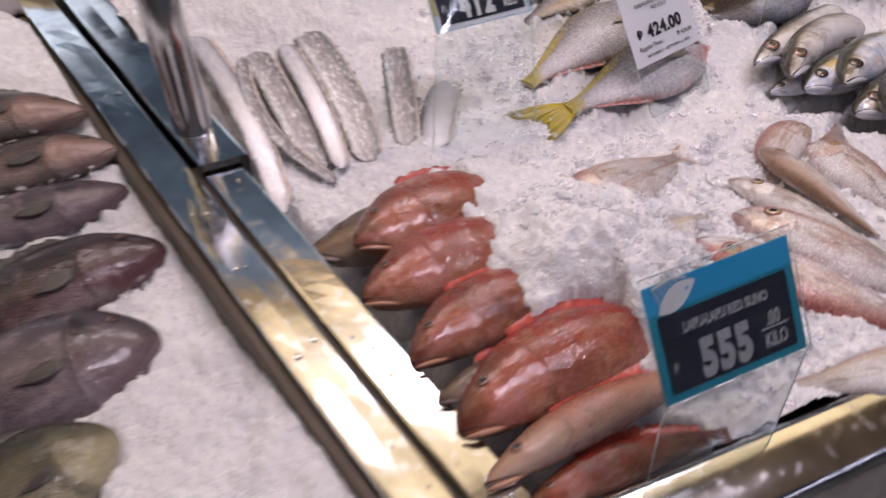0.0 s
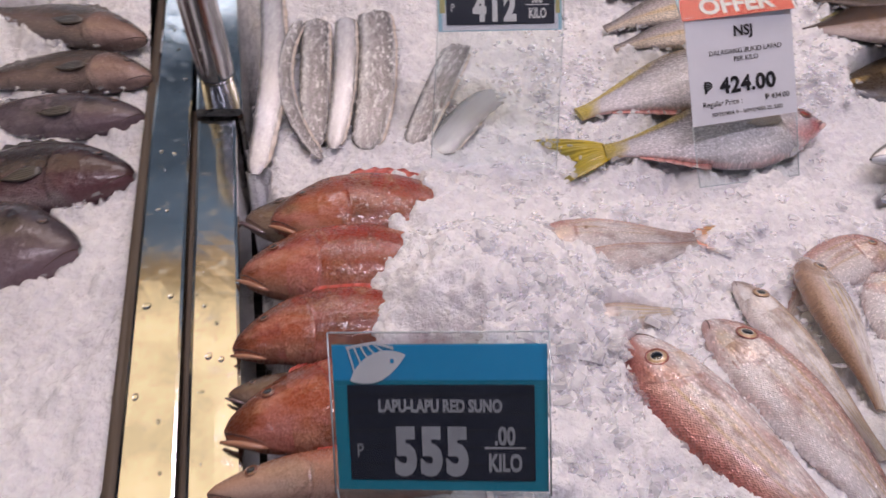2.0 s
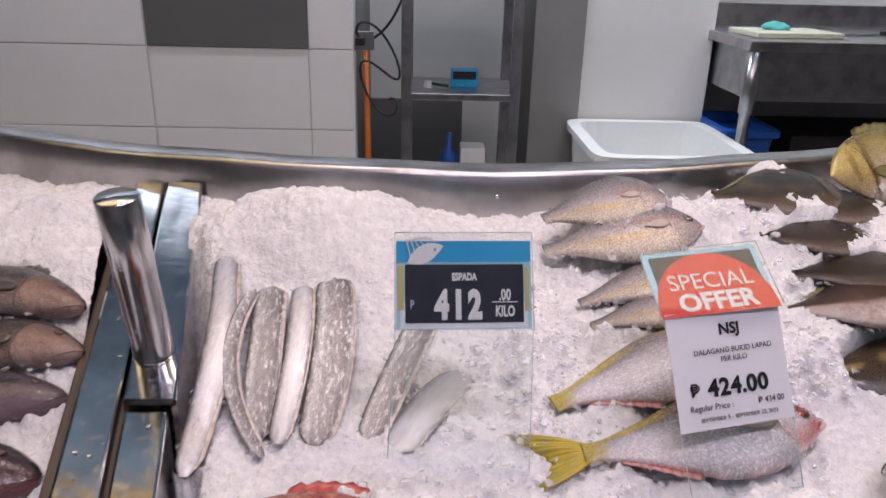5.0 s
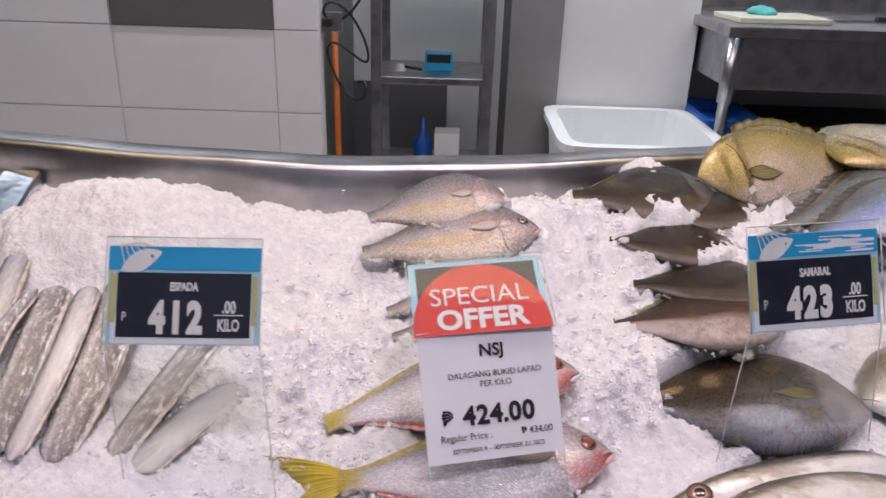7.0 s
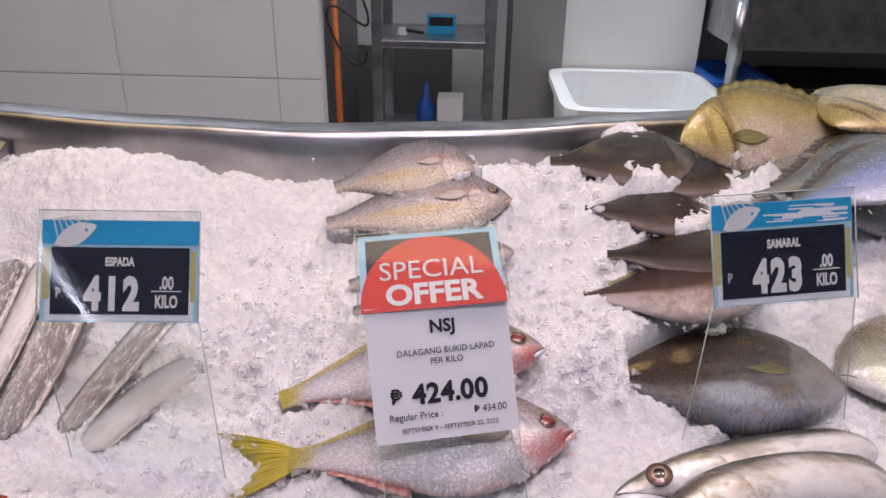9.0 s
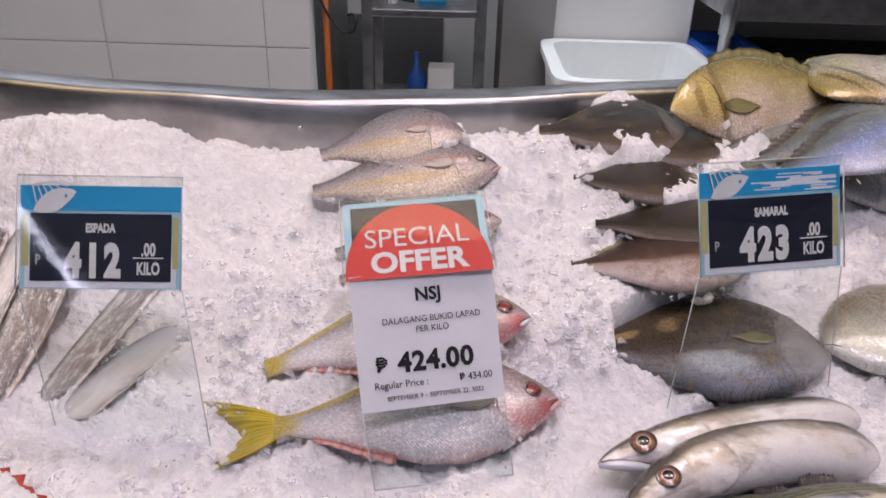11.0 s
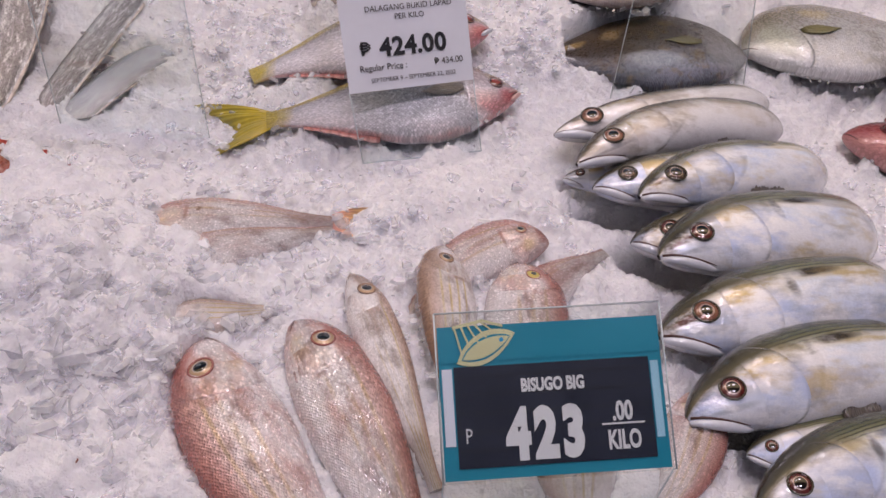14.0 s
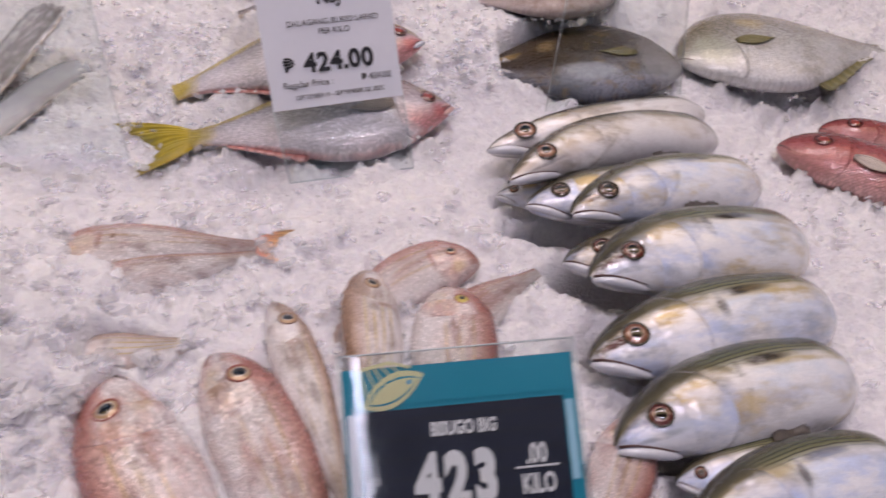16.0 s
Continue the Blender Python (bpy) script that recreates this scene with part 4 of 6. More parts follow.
# ---- fish ----
# outline rows: share of the length, height above the axis, depth below it, half thickness
SHAPES = {
    "bream": ((0, .010, .012, .006), (.012, .032, .028, .020), (.04, .064, .048, .038), (.09, .100, .074, .058), (.18, .130, .104, .076), (.30, .138, .122, .082), (.42, .132, .124, .080), (.55, .112, .106, .068), (.70, .080, .076, .048), (.85, .046, .044, .026), (.95, .034, .033, .016), (1, .036, .036, .010)),
    "mackerel": ((0, .008, .006, .005), (.010, .026, .024, .018), (.036, .052, .048, .034), (.075, .078, .074, .050), (.14, .104, .102, .068), (.24, .124, .134, .083), (.38, .126, .140, .084), (.52, .114, .126, .076), (.66, .090, .100, .060), (.80, .05, .056, .036), (.93, .02, .02, .014), (1, .022, .022, .010)),
    "fusilier": ((0, .004, .004, .004), (.02, .028, .026, .018), (.07, .062, .056, .040), (.14, .100, .090, .058), (.24, .134, .128, .074), (.36, .148, .150, .080), (.50, .138, .142, .074), (.64, .104, .108, .058), (.78, .064, .064, .038), (.90, .036, .034, .022), (.96, .030, .028, .016), (1, .034, .032, .010)),
    "grouper": ((0, .010, .012, .010), (.02, .036, .040, .034), (.07, .066, .070, .056), (.14, .098, .096, .074), (.22, .124, .118, .086), (.34, .140, .136, .090), (.48, .138, .134, .084), (.62, .112, .108, .068), (.76, .080, .076, .046), (.88, .056, .054, .028), (.95, .050, .050, .018), (1, .052, .052, .012)),
    "deep": ((0, .004, .004, .004), (.02, .036, .034, .020), (.06, .085, .075, .038), (.12, .135, .118, .054), (.22, .186, .170, .068), (.34, .212, .206, .072), (.46, .208, .210, .070), (.60, .168, .172, .056), (.74, .104, .108, .038), (.86, .052, .052, .024), (.95, .032, .032, .014), (1, .036, .036, .010)),
    "ribbon": ((0, .012, .012, .004), (.03, .070, .070, .020), (.10, .080, .080, .026), (.30, .082, .082, .030), (.60, .079, .079, .029), (.85, .074, .074, .026), (.97, .064, .064, .020), (1, .012, .012, .004)),
}
# eye: along, above the axis, radius; gill end; dorsal fin from, to, height; anal fin from, to, height; tail length, half spread, fork
TRAITS = {
    "bream": dict(mouth=(.05, 35), eye=(.150, .030, .034), gill=.265, dorsal=(.27, .84, .05), anal=(.58, .82, .045), tail=(.20, .15, .55)),
    "mackerel": dict(mouth=(.095, 60), eye=(.088, .012, .0235), gill=.225, dorsal=(.30, .39, .035), anal=(.62, .74, .035), tail=(.17, .15, .65)),
    "fusilier": dict(mouth=(.045, 35), eye=(.095, .014, .030), gill=.235, dorsal=(.28, .84, .05), anal=(.58, .86, .028), tail=(.31, .165, .58)),
    "grouper": dict(mouth=(.095, 48), eye=(.13, .052, .020), gill=.31, dorsal=(.30, .88, .07), anal=(.66, .86, .08), tail=(.16, .12, .0)),
    "deep": dict(mouth=(.035, 30), eye=(.10, .035, .024), gill=.22, dorsal=(.24, .90, .06), anal=(.50, .90, .055), tail=(.20, .15, .5)),
    "ribbon": dict(eye=None, gill=.0, dorsal=(.03, .97, .012), anal=None, tail=None),
}


LAID = []  # every fish laid so far, to strew ice round it


def skin_point(rows, u, a, grow=1.0):
    """A point of the skin: u along, a round the girth (0 faces up, 90 degrees the back fin)."""
    top, low, thick = (float(np.interp(u, rows[0], r)) for r in rows[1:])
    s, c = math.sin(a), math.cos(a)
    y = (top - low) / 2 + (top + low) / 2 * math.copysign(abs(s) ** 0.92, s)
    return u, y * grow, thick * math.copysign(abs(c) ** 0.95, c) * grow


def fish(name, shape, skin, fins, nose, tail, dorsal, label, sag=0.0, stout=1.0, roll=0.0, group="", parts="dtapgm", keep=1.0, flat=1.0, eye=("pale", "dark", 0.56), jaw=None, gape=0.0, lip=None, tail_fin=None, iced=(), packing=1.0, dug=0.0):
    """A fish lying on its side from nose to tail base, with its back fin towards the way dorsal.
    sag: sideways bow over the length; roll: degrees that show more of the back; keep: share of the length before the cut or buried end; dug: depth of the hollow melted round it; eye: ring, iris, pupil's share."""
    us = np.linspace(0, 1, 81)
    rows = np.array(SHAPES[shape]).T
    fine = [us]
    for r in rows[1:]:
        q = np.interp(us, rows[0], r)
        soft = np.convolve(np.pad(q, 3, mode="edge"), np.array([1, 2, 3, 4, 3, 2, 1]) / 16.0, "valid")
        fine.append(np.where(us < 0.05, q, soft))
    rows = np.array(fine)
    rows[1:3] *= stout
    rows[3] *= flat * (1 + 0.5 * (stout - 1))
    tr = TRAITS[shape]
    a, b = Vector(nose), Vector(tail)
    length = (b - a).length
    ex = (b - a).normalized()
    ez = (Vector((0, -0.12, 1)) - ex * ex.dot(Vector((0, -0.12, 1)))).normalized()
    ey = ez.cross(ex)
    side = 1.0 if ey.x * dorsal[0] + ey.y * dorsal[1] >= 0 else -1.0
    m = Matrix((ex, ey, ez)).transposed().to_4x4()
    m.translation = a
    cr, sr = math.cos(math.radians(roll)), math.sin(math.radians(roll))
    root = thing(name, m, label, "fish", group)

    def place(p):
        """From the straight fish to the bowed one, square to its bowed axis."""
        u, y, z = p
        y, z = y * cr - z * sr, y * sr + z * cr
        q = min(max(u, 0), 1)
        slope = 4 * sag * (1 - 2 * q)
        run = math.hypot(1, slope)
        cx, cy = u, 4 * sag * q * (1 - q) + slope * (u - q)
        arch = 0.018 * math.sin(math.pi * q)
        return (cx - y * side * slope / run) * length, (cy + y * side / run) * length, (z + arch) * length

    LAID.append((m, length, side, sag, rows, iced, keep, packing, dug))

    turn = 1 if side > 0 else -1
    n, k = 46, 30
    us = [keep * (0.5 - 0.5 * math.cos(math.pi * (i / n) ** 0.85)) for i in range(n + 1)]
    g = tr["gill"]
    lump = random.uniform(0, 50)
    verts, uvs = [], []
    for u in us:
        for q in range(k + 1):
            ang = -math.pi + 2 * math.pi * q / k
            grow = math.sqrt(max(0.02, 1 - max(0.0, (u / keep - 0.80) / 0.20) ** 2)) if keep < 1 else 1.0
            # slack flesh, and a hollow in front of and behind the gill cover
            grow *= 1 + 0.022 * noise.noise(Vector((u * 7, math.sin(ang) * 1.6, lump))) + 0.010 * noise.noise(Vector((u * 19, math.sin(ang) * 4, lump)))
            if g:
                grow *= 1 - 0.020 * math.exp(-((u - g * 0.50) / 0.030) ** 2) - 0.016 * math.exp(-((u - g - 0.025) / 0.020) ** 2)
            verts.append(place(skin_point(rows, u, ang, grow)))
            uvs.append((u, 0.5 - 0.5 * math.sin(ang)))
    w = k + 1
    faces = [(i * w + q, i * w + q + 1, (i + 1) * w + q + 1, (i + 1) * w + q)[::turn] for i in range(n) for q in range(k)]
    faces.append(tuple(n * w + q for q in range(k))[::-turn])
    mesh_part("body", verts, faces, skin, root, uvs)

    def slab(part_name, grid, uv, mat, thick=0.0035):
        """A thin fin from a grid of points, closed on both sides."""
        r, c = len(grid), len(grid[0])
        v = [place((x, y, z + t)) for t in (thick / 2, -thick / 2) for row in grid for x, y, z in row]
        uu = [q for _ in (0, 1) for row in uv for q in row]
        f = []
        for s in (0, 1):
            o = s * r * c
            for i in range(r - 1):
                for j in range(c - 1):
                    q = (o + i * c + j, o + i * c + j + 1, o + (i + 1) * c + j + 1, o + (i + 1) * c + j)
                    f.append(q if (s == 0) == (turn > 0) else q[::-1])
        rim = [(0, j) for j in range(c)] + [(i, c - 1) for i in range(1, r)] + [(r - 1, j) for j in range(c - 2, -1, -1)] + [(i, 0) for i in range(r - 2, 0, -1)]
        for (i, j), (i2, j2) in zip(rim, rim[1:] + rim[:1]):
            f.append((i * c + j, i2 * c + j2, r * c + i2 * c + j2, r * c + i * c + j))
        return mesh_part(part_name, v, f, mat, root, uu)

    if g and "g" in parts:
        nu, na = 9, 15
        v, uu = [], []

        def gill_end(j):
            return g - 0.060 * ((j / (na - 1) - 0.45) / 0.55) ** 2

        for i in range(nu):
            for j in range(na):
                ang = math.radians(-80 + 136 * j / (na - 1))
                u = g * 0.58 + (gill_end(j) - g * 0.58) * i / (nu - 1)
                grow = 1.0 + 0.013 * math.sin(math.pi * min(1.0, 0.08 + 0.75 * i / (nu - 1))) * math.sin(math.pi * (0.04 + 0.92 * j / (na - 1))) ** 0.5
                v.append(place(skin_point(rows, u, ang, grow)))
                uu.append((u, 0.5 - 0.5 * math.sin(ang)))
        for j in range(na):
            ang = math.radians(-80 + 136 * j / (na - 1))
            v.append(place(skin_point(rows, gill_end(j) + 0.0015, ang, 0.96)))
            uu.append((gill_end(j), 0.5 - 0.5 * math.sin(ang)))
        nu += 1
        mesh_part("gill_cover", v, [(i * na + j, i * na + j + 1, (i + 1) * na + j + 1, (i + 1) * na + j)[::turn] for i in range(nu - 1) for j in range(na - 1)], skin, root, uu)
    if tr["eye"] and "e" not in parts:
        ex_, ey_, er = tr["eye"]
        top, low, thick = (float(np.interp(ex_, rows[0], r)) for r in rows[1:])
        s = min(0.9, (ey_ * stout - (top - low) / 2) / ((top + low) / 2))
        z = thick * (1 - s * s) ** 0.46 * 0.985
        c = Vector(place((ex_, ey_ * stout, z)))
        tilt = Matrix.Rotation(side * (math.radians(roll) - s * 0.9), 4, "X") @ Matrix.Rotation(-0.25, 4, "Y")
        r = er * length

        def disc(radius, lift, thin):
            bm = bmesh.new()
            up = (tilt @ Vector((0, 0, r * lift))).to_3d()
            bmesh.ops.create_icosphere(bm, subdivisions=3, radius=r * radius, matrix=Matrix.Translation(c + up) @ tilt @ Matrix.Diagonal((1, 1, thin, 1)))
            return bm

        ball = part("eye", disc(1.0, -0.06, 0.28), EYES[eye[0]], root, smooth=True)
        part("iris", disc(0.80, 0.02, 0.28), EYES[eye[1]], ball, smooth=True)
        part("pupil", disc(eye[2], 0.12, 0.24), PUPIL, ball, smooth=True)
        loop = [c + tilt.to_3x3() @ Vector((math.cos(q) * r * 1.06, math.sin(q) * r * 1.02, r * 0.02)) for q in np.linspace(0, 2 * math.pi, 17)]
        part("eye_rim", tube_bm(loop, r * 0.10, 6, False), skin, root, smooth=True)
    if "m" in parts and tr["eye"]:
        reach, drop = tr["mouth"]
        line = [place(skin_point(rows, 0.003 + reach * q, math.radians(-8 - drop * q ** 0.7), 1.005)) for q in np.linspace(0, 1, 8)]
        part("mouth", tube_bm(line, 0.0024 * length, 6, True, (1.3, 1.2, 1, 1, .9, .8, .6, .3)), MOUTH, root, smooth=True)
        if jaw:
            low = [place((q * reach * 1.15 - 0.006 - gape * 0.5 * (1 - q), skin_point(rows, 0.006 + reach * q, math.radians(-20 - drop * q ** 0.7), 1.0)[1] - gape * (1 - q) - 0.004, skin_point(rows, 0.006 + reach * q, math.radians(-20 - drop * q ** 0.7), 1.0)[2])) for q in np.linspace(0, 1, 8)]
            part("jaw", tube_bm(low, 0.0105 * length, 10, True, (0.45, .75, .95, 1, 1, .9, .7, .3)), jaw, root, smooth=True)
            if lip:
                up = [place(skin_point(rows, 0.004 + reach * q, math.radians(6 - drop * 0.8 * q ** 0.7), 1.0)) for q in np.linspace(0, 1, 8)]
                part("upper_lip", tube_bm(up, 0.0065 * length, 8, True, (0.8, 1, 1, 1, .95, .9, .8, .4)), lip, root, smooth=True)
    if "d" in parts and tr["dorsal"]:
        u0, u1, h = tr["dorsal"]
        u1 = min(u1, keep - 0.02)
        cols = 23
        grid, uv = [[], [], []], [[], [], []]
        for j in range(cols):
            q = j / (cols - 1)
            u = u0 + (u1 - u0) * q
            top = float(np.interp(u, rows[0], rows[1]))
            hh = h * (0.35 + 0.65 * math.sin(math.pi * min(1, q * 0.9 + 0.12)) ** 0.6) * (0.72 + 0.28 * (j % 2)) * random.uniform(0.8, 1.1)
            for r, t in enumerate((-0.015, 0.5 * hh, hh)):
                grid[r].append((u + 0.45 * max(t, 0), top + t, 0.004 * math.sin(q * 9) - 0.25 * max(t, 0)))
                uv[r].append((q, r / 2))
        slab("dorsal_fin", grid, uv, fins)
    if "a" in parts and tr["anal"]:
        u0, u1, h = tr["anal"]
        cols = 11
        grid, uv = [[], [], []], [[], [], []]
        for j in range(cols):
            q = j / (cols - 1)
            u = u0 + (u1 - u0) * q
            low = float(np.interp(u, rows[0], rows[2]))
            hh = h * (1 - 0.6 * q) * (0.8 + 0.2 * (j % 2))
            for r, t in enumerate((-0.015, 0.5 * hh, hh)):
                grid[r].append((u + 0.4 * max(t, 0), -low - t, 0.0))
                uv[r].append((q * 0.6, r / 2))
        slab("anal_fin", grid[::-1], uv[::-1], FIN_ROSE if shape == "fusilier" else fins)
    if "t" in parts and tr["tail"]:
        tl, sp, fork = tr["tail"]
        base = float(rows[1][-1])
        grid, uv = [], []
        for i in range(7):
            q = i / 6
            row, urow = [], []
            for j in range(19):
                s = 1 - 2 * j / 18
                reach = tl * (1 - fork * (1 - abs(s)) ** 0.8) * random.uniform(0.97, 1.03)
                row.append((0.985 + reach * q, s * (base * (1 - q) + sp * q ** 0.85), 0.008 * math.sin(j * 1.3 + 2 * q) * q - 0.05 * q * q))
                urow.append((j / 18, q))
            grid.append(row)
            uv.append(urow)
        slab("tail_fin", grid, uv, tail_fin or fins)
    if "p" in parts and tr["eye"]:
        grid, uv = [], []
        for i in range(6):
            q = i / 5
            row, urow = [], []
            for j in range(9):
                s = 1 - 2 * j / 8
                u = g + 0.005 + 0.17 * q
                y = -0.030 + s * 0.034 * math.sin(math.pi * (0.12 + 0.80 * q)) - 0.020 * q
                thick = float(np.interp(u, rows[0], rows[3]))
                row.append((u - 0.03 * abs(s) * q, y, thick * 0.99 + 0.003 + 0.004 * q + 0.0015 * (j % 2)))
                urow.append((0.3 + j / 18, q))
            grid.append(row)
            uv.append(urow)
        slab("pectoral_fin", grid, uv, FIN_CLEAR if shape in ("bream", "fusilier") else fins, 0.003)
    return root


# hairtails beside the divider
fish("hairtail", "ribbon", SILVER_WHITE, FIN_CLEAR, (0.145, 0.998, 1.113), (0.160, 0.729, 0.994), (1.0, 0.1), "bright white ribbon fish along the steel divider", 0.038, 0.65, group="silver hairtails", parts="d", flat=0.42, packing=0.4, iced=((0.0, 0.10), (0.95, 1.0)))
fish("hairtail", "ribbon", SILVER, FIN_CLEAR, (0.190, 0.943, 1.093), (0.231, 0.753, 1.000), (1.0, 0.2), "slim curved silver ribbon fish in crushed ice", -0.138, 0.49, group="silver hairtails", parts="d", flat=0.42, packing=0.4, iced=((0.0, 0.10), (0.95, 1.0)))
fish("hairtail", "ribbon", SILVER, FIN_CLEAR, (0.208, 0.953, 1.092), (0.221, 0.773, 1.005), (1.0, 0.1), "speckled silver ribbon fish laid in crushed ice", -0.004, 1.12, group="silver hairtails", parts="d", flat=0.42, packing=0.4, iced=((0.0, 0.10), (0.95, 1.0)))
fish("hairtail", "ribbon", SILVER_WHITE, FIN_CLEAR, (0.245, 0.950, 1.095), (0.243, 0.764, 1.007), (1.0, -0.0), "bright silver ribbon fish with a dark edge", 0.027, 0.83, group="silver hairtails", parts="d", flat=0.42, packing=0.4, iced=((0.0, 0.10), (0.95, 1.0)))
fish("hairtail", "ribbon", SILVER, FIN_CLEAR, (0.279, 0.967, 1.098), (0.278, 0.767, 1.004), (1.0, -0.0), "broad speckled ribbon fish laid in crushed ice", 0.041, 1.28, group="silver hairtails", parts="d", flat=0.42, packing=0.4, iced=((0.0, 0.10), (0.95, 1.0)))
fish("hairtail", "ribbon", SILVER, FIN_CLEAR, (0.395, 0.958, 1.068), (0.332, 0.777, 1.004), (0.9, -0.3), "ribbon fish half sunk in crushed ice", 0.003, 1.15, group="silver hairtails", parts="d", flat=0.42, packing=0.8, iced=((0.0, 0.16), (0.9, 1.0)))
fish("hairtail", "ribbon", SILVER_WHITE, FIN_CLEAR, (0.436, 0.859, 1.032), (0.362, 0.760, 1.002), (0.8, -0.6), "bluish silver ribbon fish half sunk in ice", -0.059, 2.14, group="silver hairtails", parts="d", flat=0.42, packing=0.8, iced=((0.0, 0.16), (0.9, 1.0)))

# fusiliers with yellow tails, snappers behind them
fish("fusilier", "fusilier", YELLOWTAIL, FIN_PINK, (0.796, 0.784, 1.024), (0.546, 0.753, 1.006), (-0.1, 1.0), "silver pink fusilier with a yellow forked tail", 0.006, 1.40, group="fusiliers", eye=("blood", "red", 0.50), roll=10, parts="tapgm", tail_fin=FIN_YELLOW, lip=JAW_PINK, jaw=JAW_PINK, packing=0.7)
fish("fusilier", "fusilier", YELLOWTAIL, FIN_PINK, (0.774, 0.863, 1.059), (0.525, 0.815, 1.022), (-0.2, 1.0), "silver pink fusilier lying behind the offer sign", -0.043, 1.35, group="fusiliers", eye=("blood", "red", 0.50), roll=10, parts="apgm", tail_fin=FIN_YELLOW, jaw=JAW_SILVER, packing=0.8)
fish("fusilier", "fusilier", SNAPPER, FIN_PINK, (0.740, 0.935, 1.086), (0.581, 0.915, 1.064), (-0.1, 1.0), "brownish fusilier half covered by others", -0.033, 1.14, group="fusiliers", eye=("blood", "red", 0.50), roll=14, parts="g")
fish("fusilier", "fusilier", SNAPPER, FIN_PINK, (0.747, 0.972, 1.110), (0.573, 0.944, 1.079), (-0.2, 1.0), "golden bellied fusilier half covered by others", -0.046, 1.23, group="fusiliers", eye=("blood", "red", 0.50), roll=14, parts="g")
fish("snapper", "fusilier", SNAPPER, FIN_PINK, (0.744, 1.043, 1.144), (0.538, 1.013, 1.118), (-0.2, 1.0), "grey pink snapper with a golden belly on ice", -0.008, 1.63, group="snappers", eye=("dark", "gold", 0.55), roll=16, parts="pgm", jaw=JAW_PINK)
fish("snapper", "fusilier", SNAPPER, FIN_PINK, (0.706, 1.072, 1.169), (0.541, 1.054, 1.146), (-0.1, 1.0), "grey pink snapper against the steel back", -0.050, 2.00, group="snappers", roll=16, parts="pge", iced=((0.0, 0.12),))

# rabbitfish
fish("rabbitfish", "deep", RABBIT, FIN_OLIVE, (0.984, 1.168, 1.158), (0.799, 1.165, 1.148), (-0.0, 1.0), "dark olive rabbitfish with a yellow eye under ice", 0.029, 1.99, group="rabbitfish", eye=("yellow", "yellow", 0.5), parts="dg", iced=((0.2, 0.62),))
fish("rabbitfish", "deep", RABBIT, FIN_OLIVE, (1.035, 1.145, 1.147), (0.870, 1.155, 1.138), (0.1, 1.0), "dark olive rabbitfish mostly under ice", 0.111, 1.52, group="rabbitfish", parts="dge", iced=((0.0, 0.3), (0.75, 1.0)))
fish("rabbitfish", "deep", RABBIT, FIN_OLIVE, (0.984, 1.072, 1.124), (0.833, 1.068, 1.124), (-0.0, 1.0), "dark brown rabbitfish mostly under ice", 0.050, 1.66, group="rabbitfish", parts="dge", iced=((0.0, 0.45), (0.9, 1.0)))
fish("rabbitfish", "deep", RABBIT, FIN_OLIVE, (1.008, 0.994, 1.108), (0.851, 0.998, 1.099), (0.0, 1.0), "dark brown rabbitfish with wet sheen", 0.026, 1.48, group="rabbitfish", parts="dge", iced=((0.0, 0.25), (0.92, 1.0)))
fish("rabbitfish", "deep", BROWNFISH, FIN_OLIVE, (1.006, 0.939, 1.092), (0.819, 0.937, 1.077), (-0.0, 1.0), "brown rabbitfish with a pale belly", -0.000, 1.37, group="rabbitfish", parts="dge", iced=((0.88, 1.0),))
fish("rabbitfish", "deep", GREYFISH, FIN_OLIVE, (1.053, 0.834, 1.044), (0.817, 0.857, 1.027), (0.1, 1.0), "large dark grey rabbitfish with an olive fin", -0.044, 1.46, group="rabbitfish", parts="dpge", packing=0.8, iced=((0.84, 1.0),))

# trevallies
fish("trevally", "deep", TREVALLY, FIN_OLIVE, (1.054, 0.854, 1.046), (1.317, 0.887, 1.048), (-0.1, 1.0), "grey trevally with a golden cheek and olive fins", 0.017, 1.38, group="trevallies", parts="dapgme", iced=((0.86, 1.0),))
fish("trevally", "deep", GOLDFISH, FIN_OLIVE, (0.952, 1.140, 1.187), (1.239, 1.218, 1.181), (-0.3, 1.0), "golden deep bodied trevally resting against the back lip", 0.038, 0.99, group="trevallies", parts="dpge", flat=0.6, roll=40)
fish("trevally", "deep", DARKFISH, FIN_DARK, (1.258, 1.363, 1.185), (1.014, 1.106, 1.150), (-0.7, 0.7), "slate grey trevally with a dark spiny back", 0.063, 0.57, group="trevallies", parts="dge", flat=0.7)
fish("trevally", "deep", DARKFISH, FIN_DARK, (1.237, 1.223, 1.198), (1.020, 1.055, 1.151), (-0.6, 0.8), "dark finned trevally leaning on another", 0.101, 0.67, group="trevallies", parts="dge", flat=0.7)
fish("trevally", "deep", BLUEFISH, FIN_DARK, (1.251, 1.100, 1.210), (1.030, 1.011, 1.152), (-0.4, 0.9), "blue sheened trevally on top of the others", 0.057, 1.06, group="trevallies", parts="dge", flat=0.7)
fish("trevally", "deep", GOLDFISH, FIN_OLIVE, (1.147, 1.167, 1.203), (1.376, 1.312, 1.210), (-0.5, 0.8), "pale golden trevally at the far end", 0.043, 1.36, group="trevallies", parts="dge", flat=0.7)
fish("trevally", "deep", TREVALLY, FIN_OLIVE, (1.131, 1.064, 1.123), (1.302, 1.090, 1.118), (-0.2, 1.0), "grey trevally partly under ice", -0.029, 1.44, group="trevallies", parts="dge", iced=((0.0, 0.12), (0.7, 1.0)))

